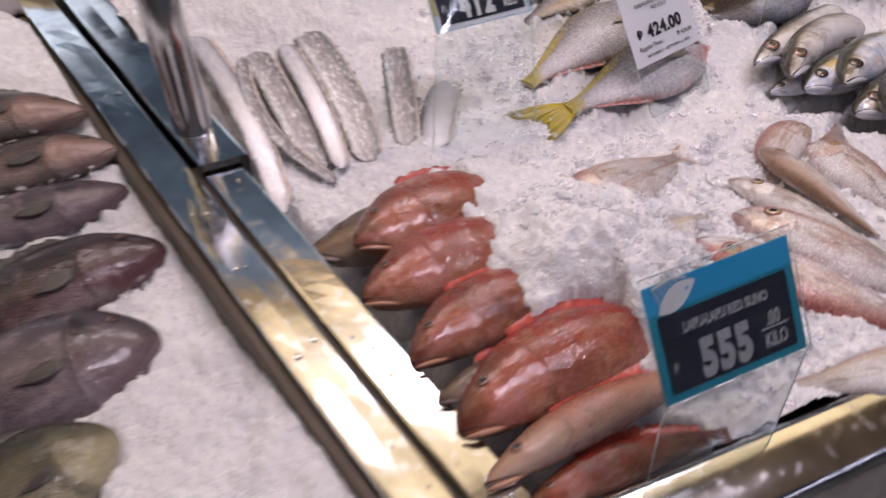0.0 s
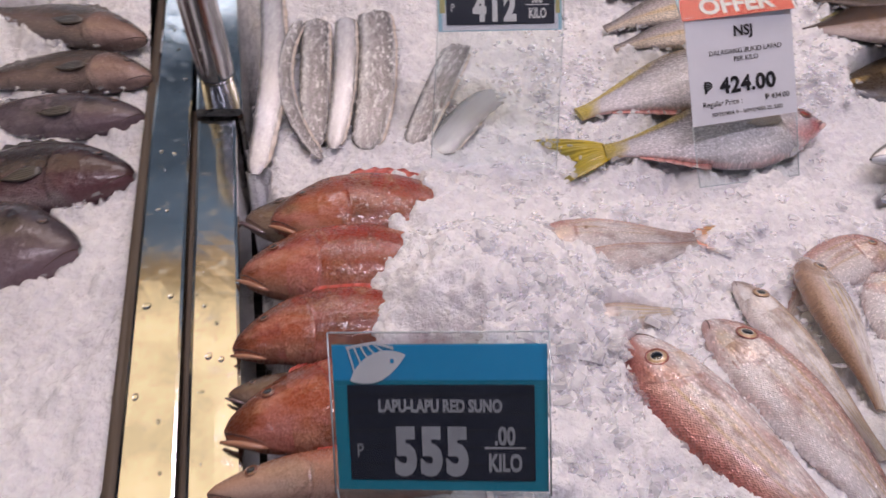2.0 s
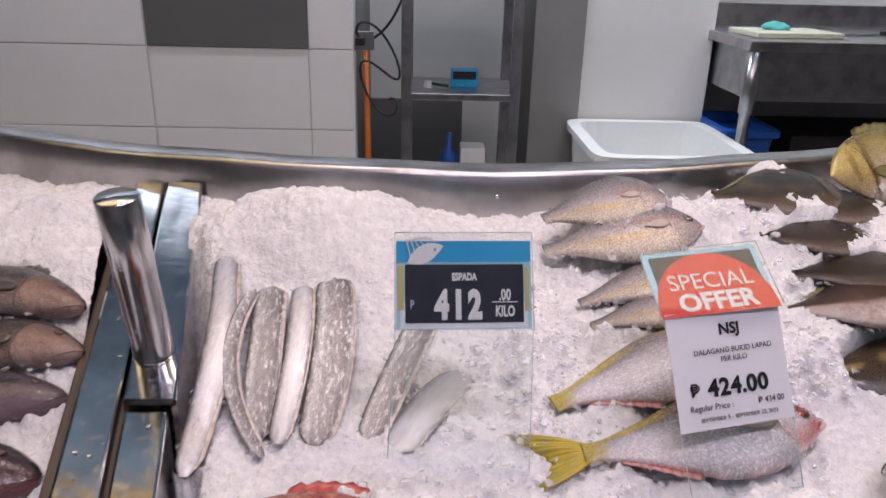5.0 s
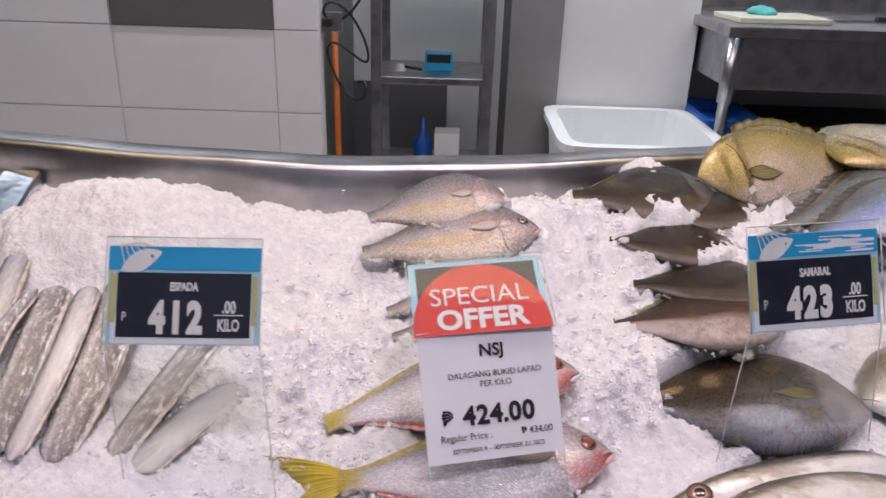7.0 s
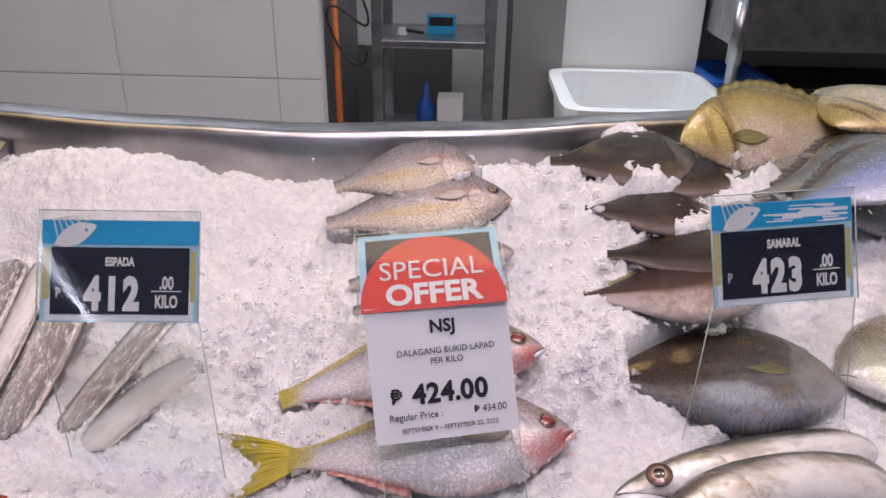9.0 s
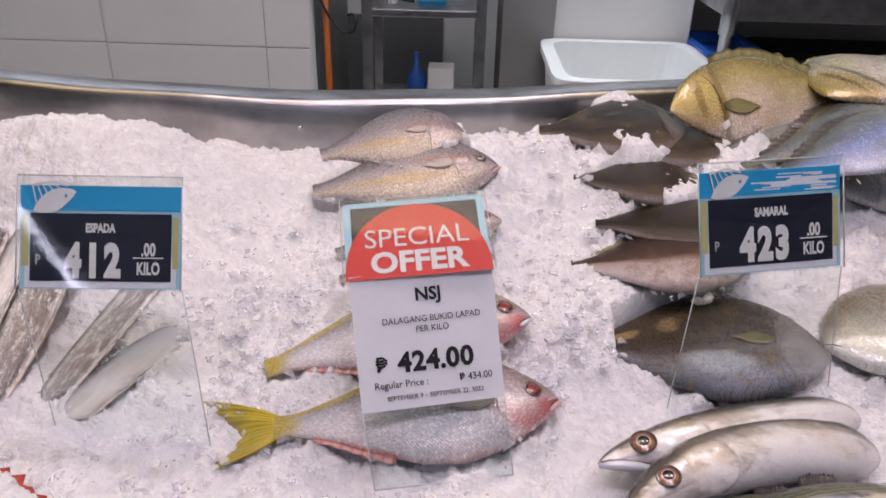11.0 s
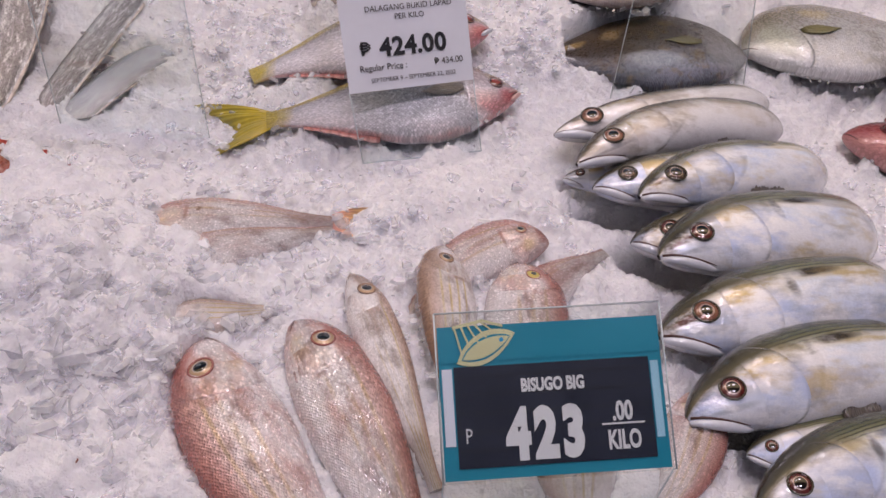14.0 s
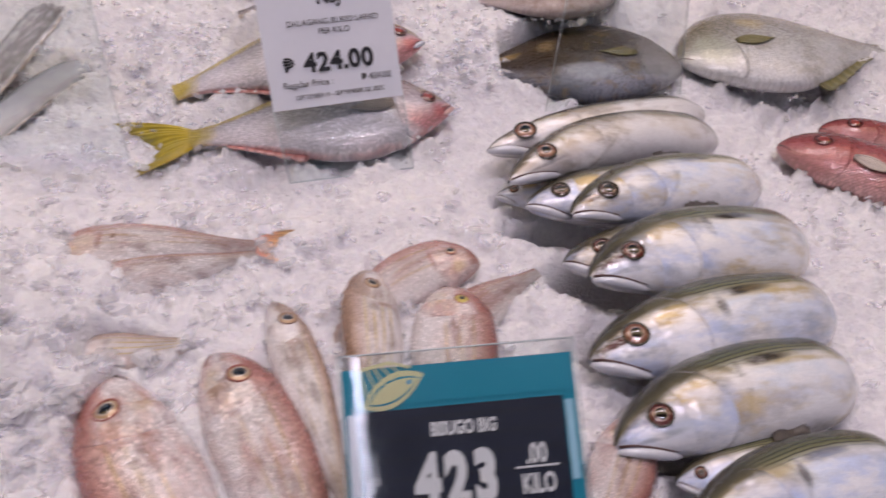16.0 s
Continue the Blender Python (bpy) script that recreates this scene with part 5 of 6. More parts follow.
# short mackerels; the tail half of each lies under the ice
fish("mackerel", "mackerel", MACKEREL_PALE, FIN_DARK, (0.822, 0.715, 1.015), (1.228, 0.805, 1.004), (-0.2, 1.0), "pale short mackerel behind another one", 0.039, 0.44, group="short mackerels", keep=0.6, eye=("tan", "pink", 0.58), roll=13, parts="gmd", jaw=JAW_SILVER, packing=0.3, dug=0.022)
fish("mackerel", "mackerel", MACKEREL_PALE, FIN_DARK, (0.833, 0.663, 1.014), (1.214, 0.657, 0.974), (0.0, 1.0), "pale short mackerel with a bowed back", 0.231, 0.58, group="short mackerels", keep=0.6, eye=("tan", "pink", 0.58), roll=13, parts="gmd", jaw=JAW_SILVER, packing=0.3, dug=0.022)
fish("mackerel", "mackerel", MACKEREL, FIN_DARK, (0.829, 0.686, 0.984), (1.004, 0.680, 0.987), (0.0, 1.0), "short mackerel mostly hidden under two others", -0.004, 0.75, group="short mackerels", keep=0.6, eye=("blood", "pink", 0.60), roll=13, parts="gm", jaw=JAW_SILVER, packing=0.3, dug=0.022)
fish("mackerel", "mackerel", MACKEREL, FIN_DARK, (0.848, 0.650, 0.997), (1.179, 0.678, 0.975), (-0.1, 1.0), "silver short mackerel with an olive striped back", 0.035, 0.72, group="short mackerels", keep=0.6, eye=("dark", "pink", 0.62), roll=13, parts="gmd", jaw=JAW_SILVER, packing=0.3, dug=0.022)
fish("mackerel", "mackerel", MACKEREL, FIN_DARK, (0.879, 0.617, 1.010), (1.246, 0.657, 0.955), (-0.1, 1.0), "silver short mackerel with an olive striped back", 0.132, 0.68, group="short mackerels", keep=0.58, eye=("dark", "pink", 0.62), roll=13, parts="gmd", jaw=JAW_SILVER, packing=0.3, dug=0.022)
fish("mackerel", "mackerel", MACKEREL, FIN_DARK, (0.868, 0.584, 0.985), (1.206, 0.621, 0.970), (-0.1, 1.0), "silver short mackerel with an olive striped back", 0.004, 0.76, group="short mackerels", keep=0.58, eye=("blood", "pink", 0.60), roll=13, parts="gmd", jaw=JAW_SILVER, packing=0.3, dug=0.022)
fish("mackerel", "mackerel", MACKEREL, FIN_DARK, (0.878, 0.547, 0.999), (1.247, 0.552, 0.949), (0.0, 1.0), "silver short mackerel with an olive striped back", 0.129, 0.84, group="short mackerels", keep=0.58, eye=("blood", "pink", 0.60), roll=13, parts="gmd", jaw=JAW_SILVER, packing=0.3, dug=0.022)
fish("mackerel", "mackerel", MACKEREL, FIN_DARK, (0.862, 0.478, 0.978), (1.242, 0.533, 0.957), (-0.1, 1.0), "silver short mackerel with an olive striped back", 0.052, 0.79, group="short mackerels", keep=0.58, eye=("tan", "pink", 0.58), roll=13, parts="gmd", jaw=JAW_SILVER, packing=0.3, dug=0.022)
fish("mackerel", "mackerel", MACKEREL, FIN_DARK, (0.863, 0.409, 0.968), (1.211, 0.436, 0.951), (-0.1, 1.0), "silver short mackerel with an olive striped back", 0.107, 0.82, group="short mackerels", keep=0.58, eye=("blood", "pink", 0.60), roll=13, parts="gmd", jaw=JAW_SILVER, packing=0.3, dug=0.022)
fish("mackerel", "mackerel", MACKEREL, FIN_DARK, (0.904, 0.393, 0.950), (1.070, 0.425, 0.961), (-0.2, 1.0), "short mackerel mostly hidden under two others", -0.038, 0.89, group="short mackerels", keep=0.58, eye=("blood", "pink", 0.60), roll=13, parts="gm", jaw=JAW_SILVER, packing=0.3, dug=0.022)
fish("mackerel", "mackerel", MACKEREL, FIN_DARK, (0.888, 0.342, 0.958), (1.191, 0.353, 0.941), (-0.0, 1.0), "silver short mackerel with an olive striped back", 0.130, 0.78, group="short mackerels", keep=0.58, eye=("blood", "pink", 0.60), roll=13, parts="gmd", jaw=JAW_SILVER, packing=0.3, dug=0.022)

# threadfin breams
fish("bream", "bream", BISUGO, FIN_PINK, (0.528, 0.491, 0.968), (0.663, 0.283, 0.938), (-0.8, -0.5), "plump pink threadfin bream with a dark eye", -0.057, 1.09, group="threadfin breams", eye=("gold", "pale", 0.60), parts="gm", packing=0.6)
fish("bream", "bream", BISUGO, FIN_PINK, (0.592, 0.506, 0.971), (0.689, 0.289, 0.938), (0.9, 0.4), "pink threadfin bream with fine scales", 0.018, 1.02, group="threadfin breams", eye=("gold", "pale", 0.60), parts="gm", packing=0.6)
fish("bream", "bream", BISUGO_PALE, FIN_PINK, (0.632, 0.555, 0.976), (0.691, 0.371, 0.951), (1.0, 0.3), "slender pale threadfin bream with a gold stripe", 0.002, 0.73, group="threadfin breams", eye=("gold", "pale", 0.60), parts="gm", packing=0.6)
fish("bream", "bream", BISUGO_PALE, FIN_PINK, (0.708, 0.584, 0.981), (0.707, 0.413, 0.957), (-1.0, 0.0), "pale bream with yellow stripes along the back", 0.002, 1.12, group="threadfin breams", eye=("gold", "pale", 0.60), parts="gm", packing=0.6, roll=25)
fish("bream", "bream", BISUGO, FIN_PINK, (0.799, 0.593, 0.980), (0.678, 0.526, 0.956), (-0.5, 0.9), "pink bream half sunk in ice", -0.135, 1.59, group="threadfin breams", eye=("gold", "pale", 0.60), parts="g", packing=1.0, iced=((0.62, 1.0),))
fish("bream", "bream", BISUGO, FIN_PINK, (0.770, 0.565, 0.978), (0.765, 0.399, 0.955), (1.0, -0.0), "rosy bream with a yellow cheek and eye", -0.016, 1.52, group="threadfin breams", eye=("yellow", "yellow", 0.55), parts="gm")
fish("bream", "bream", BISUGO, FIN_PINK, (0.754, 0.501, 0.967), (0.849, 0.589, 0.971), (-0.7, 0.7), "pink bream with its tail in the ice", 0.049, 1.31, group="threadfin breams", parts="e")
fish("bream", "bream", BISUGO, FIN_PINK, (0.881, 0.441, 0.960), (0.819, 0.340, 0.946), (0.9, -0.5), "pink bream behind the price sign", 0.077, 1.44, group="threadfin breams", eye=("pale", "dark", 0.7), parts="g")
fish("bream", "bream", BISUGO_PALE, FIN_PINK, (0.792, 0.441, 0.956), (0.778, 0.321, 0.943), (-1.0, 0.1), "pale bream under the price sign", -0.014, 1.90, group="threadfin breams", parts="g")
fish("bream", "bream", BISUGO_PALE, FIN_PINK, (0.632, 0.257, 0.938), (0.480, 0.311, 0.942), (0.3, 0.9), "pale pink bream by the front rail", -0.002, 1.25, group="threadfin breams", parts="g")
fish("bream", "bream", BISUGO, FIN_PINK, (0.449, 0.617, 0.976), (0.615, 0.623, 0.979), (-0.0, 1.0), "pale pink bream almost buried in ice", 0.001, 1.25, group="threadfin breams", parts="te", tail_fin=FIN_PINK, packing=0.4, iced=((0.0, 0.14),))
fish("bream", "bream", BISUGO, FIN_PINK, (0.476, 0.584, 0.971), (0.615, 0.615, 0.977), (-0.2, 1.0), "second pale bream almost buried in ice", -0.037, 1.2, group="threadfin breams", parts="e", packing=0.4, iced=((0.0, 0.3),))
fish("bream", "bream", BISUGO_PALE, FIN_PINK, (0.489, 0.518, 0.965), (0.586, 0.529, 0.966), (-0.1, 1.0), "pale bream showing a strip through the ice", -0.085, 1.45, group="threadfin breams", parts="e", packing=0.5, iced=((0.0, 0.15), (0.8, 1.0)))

# red groupers by the divider; ice is heaped on their tails
fish("grouper", "grouper", GROUPER_BROWN, FIN_RED, (0.164, 0.655, 0.983), (0.437, 0.648, 0.988), (0.0, 1.0), "brown headed grouper under a red one", -0.036, 0.99, group="red groupers", eye=("tan", "dark", 0.55), roll=14, parts="dgm", gape=0.012, packing=0.1, dug=0.035, jaw=JAW_DARK, iced=((0.4, 1.0),))
fish("grouper", "grouper", GROUPER, FIN_RED, (0.201, 0.609, 1.009), (0.440, 0.611, 0.991), (-0.0, 1.0), "bright red grouper with a curved back", 0.079, 1.37, group="red groupers", eye=("tan", "dark", 0.55), roll=14, parts="dgm", gape=0.012, packing=0.1, dug=0.035, jaw=JAW_TAN, iced=((0.47, 1.0),))
fish("grouper", "grouper", GROUPER, FIN_RED, (0.182, 0.549, 0.991), (0.423, 0.547, 0.989), (0.0, 1.0), "orange red grouper with fine pale spots", 0.049, 1.26, group="red groupers", eye=("tan", "dark", 0.55), roll=14, parts="dgm", gape=0.012, packing=0.1, dug=0.035, jaw=JAW_TAN, iced=((0.50, 1.0),))
fish("grouper", "grouper", GROUPER, FIN_RED, (0.192, 0.464, 0.979), (0.406, 0.463, 0.981), (0.0, 1.0), "orange red grouper partly under ice", 0.115, 1.18, group="red groupers", eye=("tan", "dark", 0.55), roll=14, parts="dgm", gape=0.012, packing=0.1, dug=0.012, jaw=JAW_TAN, iced=((0.50, 1.0),))
fish("grouper", "grouper", GROUPER_BROWN, FIN_RED, (0.196, 0.424, 0.970), (0.342, 0.428, 0.968), (-0.0, 1.0), "dark brown grouper between red ones", -0.001, 0.82, group="red groupers", eye=("tan", "dark", 0.55), roll=14, parts="dgm", gape=0.012, packing=0.1, dug=0.035, jaw=JAW_DARK, keep=0.55)
fish("grouper", "grouper", GROUPER, FIN_RED, (0.199, 0.391, 0.962), (0.467, 0.373, 0.967), (0.1, 1.0), "large red grouper with pale spots", 0.112, 1.12, group="red groupers", eye=("tan", "dark", 0.55), roll=14, parts="dgm", gape=0.012, packing=0.1, dug=0.012, jaw=JAW_TAN, iced=((0.68, 1.0),))
fish("grouper", "grouper", GROUPER_TAN, FIN_RED, (0.196, 0.344, 0.953), (0.448, 0.343, 0.961), (0.0, 1.0), "tan headed grouper with its mouth open", 0.042, 0.58, group="red groupers", eye=("tan", "dark", 0.55), roll=14, parts="dgm", gape=0.012, packing=0.1, dug=0.012, jaw=JAW_TAN, iced=((0.68, 1.0),))
fish("grouper", "grouper", GROUPER, FIN_RED, (0.218, 0.321, 0.933), (0.396, 0.297, 0.943), (0.1, 1.0), "red grouper against the front rail", 0.044, 0.70, group="red groupers", eye=("tan", "dark", 0.55), roll=14, parts="dgm", gape=0.012, packing=0.1, dug=0.035, jaw=JAW_TAN)

# dark tilapias in the side bin
fish("tilapia", "grouper", TILAPIA_TAN, FIN_DARK, (0.001, 0.922, 1.076), (-0.227, 0.998, 1.087), (0.3, 0.9), "dark backed tilapia with a tan flank", 0.016, 0.96, group="dark tilapias", eye=("dark", "tan", 0.55), roll=16, parts="dgmp", packing=0.8)
fish("tilapia", "grouper", TILAPIA_TAN, FIN_DARK, (0.020, 0.863, 1.051), (-0.211, 0.874, 1.039), (0.0, 1.0), "brown tilapia with a pale belly on ice", -0.056, 1.00, group="dark tilapias", eye=("dark", "tan", 0.55), roll=16, parts="dgmp", packing=0.8)
fish("tilapia", "grouper", TILAPIA_GREY, FIN_DARK, (0.017, 0.821, 1.022), (-0.212, 0.840, 1.015), (0.1, 1.0), "greyish tilapia half under ice", 0.049, 1.03, group="dark tilapias", eye=("dark", "tan", 0.55), roll=16, parts="dgmp", packing=0.8, iced=((0.66, 1.0),))
fish("tilapia", "grouper", TILAPIA, FIN_DARK, (0.034, 0.718, 1.000), (-0.221, 0.655, 0.977), (-0.2, 1.0), "dark plum tilapia with a reddish flank", -0.069, 1.30, group="dark tilapias", eye=("dark", "tan", 0.55), roll=16, parts="dgmp", packing=0.8)
fish("tilapia", "grouper", TILAPIA_GREY, FIN_DARK, (0.004, 0.622, 0.970), (-0.243, 0.594, 0.958), (-0.1, 1.0), "grey lilac tilapia with dark blotches", -0.028, 1.72, group="dark tilapias", eye=("dark", "tan", 0.55), roll=16, parts="dgmp", packing=0.8)
fish("tilapia", "grouper", TILAPIA_GREEN, FIN_DARK, (-0.052, 0.540, 0.955), (-0.211, 0.495, 0.948), (-0.3, 1.0), "greenish brown tilapia near the front", 0.059, 2.03, group="dark tilapias", eye=("dark", "tan", 0.55), roll=16, parts="dgmp", packing=0.8)
fish("tilapia", "grouper", TILAPIA_TAN, FIN_DARK, (-0.138, 0.751, 1.018), (-0.270, 0.626, 0.983), (-0.7, 0.7), "pale bellied brown tilapia on ice", 0.157, 1.36, group="dark tilapias", eye=("dark", "tan", 0.55), roll=16, parts="dgmp", packing=0.8)
fish("tilapia", "grouper", TILAPIA, FIN_DARK, (-0.185, 0.907, 1.070), (-0.378, 0.881, 1.046), (-0.1, 1.0), "dark purplish tilapia with wet scales on ice", 0.057, 1.09, group="dark tilapias", eye=("dark", "tan", 0.55), roll=16, parts="dgmp", packing=0.8)
fish("tilapia", "grouper", TILAPIA, FIN_DARK, (-0.201, 0.856, 1.042), (-0.377, 0.821, 1.023), (-0.2, 1.0), "dark purplish tilapia lying behind others", 0.094, 1.29, group="dark tilapias", eye=("dark", "tan", 0.55), roll=16, parts="dgmp", packing=0.8)

# red fish at the far side
fish("red_snapper", "bream", PINKFISH, FIN_DARK, (1.125, 0.735, 1.008), (1.330, 0.600, 0.990), (1, 1), "dark red snapper with grey fins on ice", 0.0, 1.1, roll=10, group="red snappers", parts="dagmp", eye=("blood", "red", 0.5))
fish("red_snapper", "bream", PINKFISH, FIN_DARK, (1.190, 0.770, 1.008), (1.380, 0.700, 0.992), (1, 1), "second red snapper mostly hidden", 0.0, 0.9, roll=10, group="red snappers", parts="dgm", eye=("blood", "red", 0.5))


def packed(xs, ys):
    """How far the ice is banked up against the fish, and how high it lies over their buried parts."""
    gx, gy = np.meshgrid(xs, ys)
    base = ice_height(gx, gy)
    bank, cover, under, floor = np.zeros_like(gx), np.full_like(gx, -1.0), np.zeros_like(gx), np.full_like(gx, 9.0)
    for m, length, side, sag, rows, iced, keep, packing, dug in LAID:
        a, ex, ey = m.translation, m.col[0].to_3d(), m.col[1].to_3d()
        det = ex.x * ey.y - ex.y * ey.x
        px, py = gx - a.x, gy - a.y
        s, t = (px * ey.y - py * ey.x) / det, (ex.x * py - ex.y * px) / det
        u = s / length
        bow = 4 * sag * u * (1 - u)
        slope = 4 * sag * (1 - 2 * np.clip(u, 0, 1))
        off = (t / length - bow) / np.hypot(1, slope)
        u = u + off * slope / np.hypot(1, slope)
        v = off * side
        top, low, thick = (np.interp(u, rows[0], r) for r in rows[1:])
        d = np.where(v > 0, v - top, -v - low) * length
        past = np.maximum(np.maximum(-u, u - keep), 0) * length
        d = np.where(past > 0, np.hypot(past, np.maximum(d, 0)), d)
        axis = a.z + s * ex.z + t * ey.z
        under = np.maximum(under, d < -0.002)
        shown = (d < 0.001) & (u > 0) & (u < keep)
        for u0, u1 in iced:
            shown &= ~((u > u0) & (u < u1))
        if dug:
            hollow = (d < 0.009) & (u > -0.03) & (u < keep * 0.9)
            for u0, u1 in iced:
                hollow &= ~((u > u0 - 0.05) & (u < u1))
            end = min([keep * 0.9] + [u0 for u0, u1 in iced if u1 >= 1])
            bank_side = (d >= 0) & (d < 0.075) & (u > -0.03) & (u < keep * 0.9)
            for u0, u1 in iced:
                bank_side &= ~((u > u0) & (u < u1))
            floor = np.where(bank_side, np.minimum(floor, axis + 0.45 * thick * length + 1.25 * d + 0.15 * length * np.maximum(u - end + 0.22, 0)), floor)
            floor = np.where(hollow, np.minimum(floor, axis - dug * np.clip((0.010 - d) / 0.006, 0, 1)), floor)
        floor = np.where(shown, np.minimum(floor, axis - 0.003 + np.maximum(d + 0.008, 0)), floor)
        lift = np.clip(axis + 0.004 - base, 0, 0.022) * packing * np.exp(-(d / 0.016) ** 2)
        bank = np.maximum(bank, np.where(u < 0.10, 0.5, 1.0) * lift)
        u = u + 0.03 * np.sin(gx * 210 + gy * 90) + 0.03 * np.sin(gy * 170 - gx * 60)
        for u0, u1 in iced:
            inside = (u > u0) & (u < u1) & (d < 0.004)
            rise = np.clip((u - u0) / 0.16 + (u0 <= 0), 0, 1) * np.clip((u1 - u) / 0.10 + (u1 >= 1), 0, 1)
            cover = np.where(inside, np.maximum(cover, axis - 0.004 + (thick * length + (0.013 if dug else 0.003)) * np.sqrt(rise)), cover)
    return bank * (1 - under), cover, floor


def chips(gx, gy, size, seed):
    """Facets of broken ice: each cell of a loose grid is a flat chip with its own tilt and height."""
    rng = np.random.default_rng(seed)
    n = 256
    jx, jy, tx, ty, tz = rng.uniform(0, 1, (5, n, n))
    cx, cy = np.floor(gx / size).astype(int), np.floor(gy / size).astype(int)
    best, out = np.full(gx.shape, 1e9), np.zeros(gx.shape)
    for ox in (-1, 0, 1):
        for oy in (-1, 0, 1):
            ix, iy = cx + ox, cy + oy
            k = (ix % n, iy % n)
            dx, dy = gx - (ix + jx[k]) * size, gy - (iy + jy[k]) * size
            d = dx * dx + dy * dy * (0.5 + tz[k])
            near = d < best
            best = np.where(near, d, best)
            out = np.where(near, (tx[k] - 0.5) * 1.3 * dx + (ty[k] - 0.5) * 1.3 * dy + (tz[k] - 0.5) * 0.35 * size, out)
    return out


def ice_bed(name, x0, x1, right, label, step=0.0025):
    """Crushed ice as a height field with chips of several sizes, trimmed to its bin."""
    xs, ys = np.arange(x0, x1, step), np.arange(0.24, 1.62, step)
    verts, index = [], {}
    bank, cover, floor = packed(xs, ys)
    gx, gy = np.meshgrid(xs, ys)
    coarse, small = chips(gx + 0.004 * np.sin(gy * 90), gy, 0.015, 3), chips(gx, gy, 0.0072, 5)
    for j, y in enumerate(ys):
        for i, x in enumerate(xs):
            edge = divider_x(y) + (0.047 if right else -0.0605)
            if (x < edge - step if right else x > edge + step) or not front_y(x) - step < y < lip_y(x) + step:
                continue
            p = Vector((x, y, 0.3))
            h = float(ice_height(x, y))
            h += 0.012 * noise.noise(p * 9) + 0.007 * noise.noise(p * 24) + 0.0045 * noise.noise(p * 55)
            rough = math.exp(-((x - 0.42) / 0.13) ** 2 - ((y - 0.48) / 0.14) ** 2)
            h += rough * (0.009 * abs(noise.noise(p * 38)) + 0.006 * abs(noise.noise(p * 75 + Vector((3, 1, 0)))))
            h += 0.0032 * abs(noise.noise(p * 110)) + 0.0013 * noise.noise(p * 230)
            h += (0.28 + 0.35 * rough) * coarse[j, i] + 0.75 * small[j, i]
            c, d = noise.noise(p * 170), noise.noise(p * 190 + Vector((5, 2, 0)))
            h = min(h + bank[j, i] * (0.60 + 0.6 * noise.noise(p * 48) + 0.35 * noise.noise(p * 110)), floor[j, i] + 0.9 * small[j, i] + 0.3 * coarse[j, i] + 0.003 * noise.noise(p * 55))
            h = max(h, cover[j, i] + 0.004 * noise.noise(p * 40) + 0.003 * noise.noise(p * 120) + 0.4 * small[j, i])
            vx, vy = x + 0.001 * c, y + 0.001 * d
            index[i, j] = len(verts)
            verts.append((max(vx, edge) if right else min(vx, edge), min(max(vy, front_y(x) + 0.002), lip_y(x) - 0.004), h))
    faces = [(index[i, j], index[i + 1, j], index[i + 1, j + 1], index[i, j + 1]) for i, j in index if (i + 1, j) in index and (i, j + 1) in index and (i + 1, j + 1) in index]
    ob = mesh_part(name, verts, faces, ICE)
    return tagged(ob, label, "ice", kind="stuff")


ice_bed("ice_bed", 0.0, 1.75, True, "bed of crushed white ice in the main bin")
ice_bed("ice_bed", -0.75, 0.16, False, "bed of crushed white ice in the side bin", 0.0032)
shards("ice_shards", 3600, ((0.40, 0.48, 0.08, 0.10, 2.5, 0.004, 0.010), (0.48, 0.42, 0.06, 0.07, 4, 0.004, 0.011), (0.36, 0.60, 0.10, 0.06, 2, 0.004, 0.008), (0.52, 0.60, 0.12, 0.06, 2, 0.004, 0.008),
                            (0.52, 0.86, 0.05, 0.07, 3, 0.004, 0.006), (0.82, 0.84, 0.05, 0.08, 3.5, 0.005, 0.006), (0.95, 1.10, 0.08, 0.07, 3, 0.010, 0.007),
                            (1.15, 0.70, 0.12, 0.12, 1.5, 0.004, 0.008), (0.75, 0.60, 0.10, 0.08, 1.0, 0.004, 0.008)), "loose clear slivers of crushed ice", SHARD)


def crumbs(per_fish=26):
    """Small clear chips of ice left against the fish."""
    verts, faces = [], []
    for m, length, side, sag, rows, iced, keep, packing, dug in LAID:
        for _ in range(0 if dug else int(per_fish * (0.3 + 0.7 * packing))):
            u = random.uniform(0.10, 0.98) * keep
            top, low = np.interp(u, rows[0], rows[1]), np.interp(u, rows[0], rows[2])
            v = random.choice((top, -low, -low)) * random.uniform(0.85, 1.2)
            p = m @ Vector((u * length, (v * side + 4 * sag * u * (1 - u)) * length, 0))
            p.z = max(float(ice_height(p.x, p.y)), p.z - 0.004) + random.uniform(0, 0.004)
            if not (in_right(p.x, p.y) or in_left(p.x, p.y)):
                continue
            cv, cf = shard_verts(random.choice((0.003, 0.004, 0.006, 0.009)))
            turn = Matrix.Translation(p) @ Euler((random.gauss(0, 0.5), random.gauss(0, 0.5), random.uniform(0, 6.28))).to_matrix().to_4x4()
            base = len(verts)
            verts.extend(tuple(turn @ Vector(q)) for q in cv)
            faces.extend(tuple(base + k for k in q) for q in cf)
    ob = mesh_part("ice_crumbs", verts, faces, SHARD, smooth=False)
    return tagged(ob, "small clear chips of ice left against the fish", "ice", kind="stuff")


crumbs()


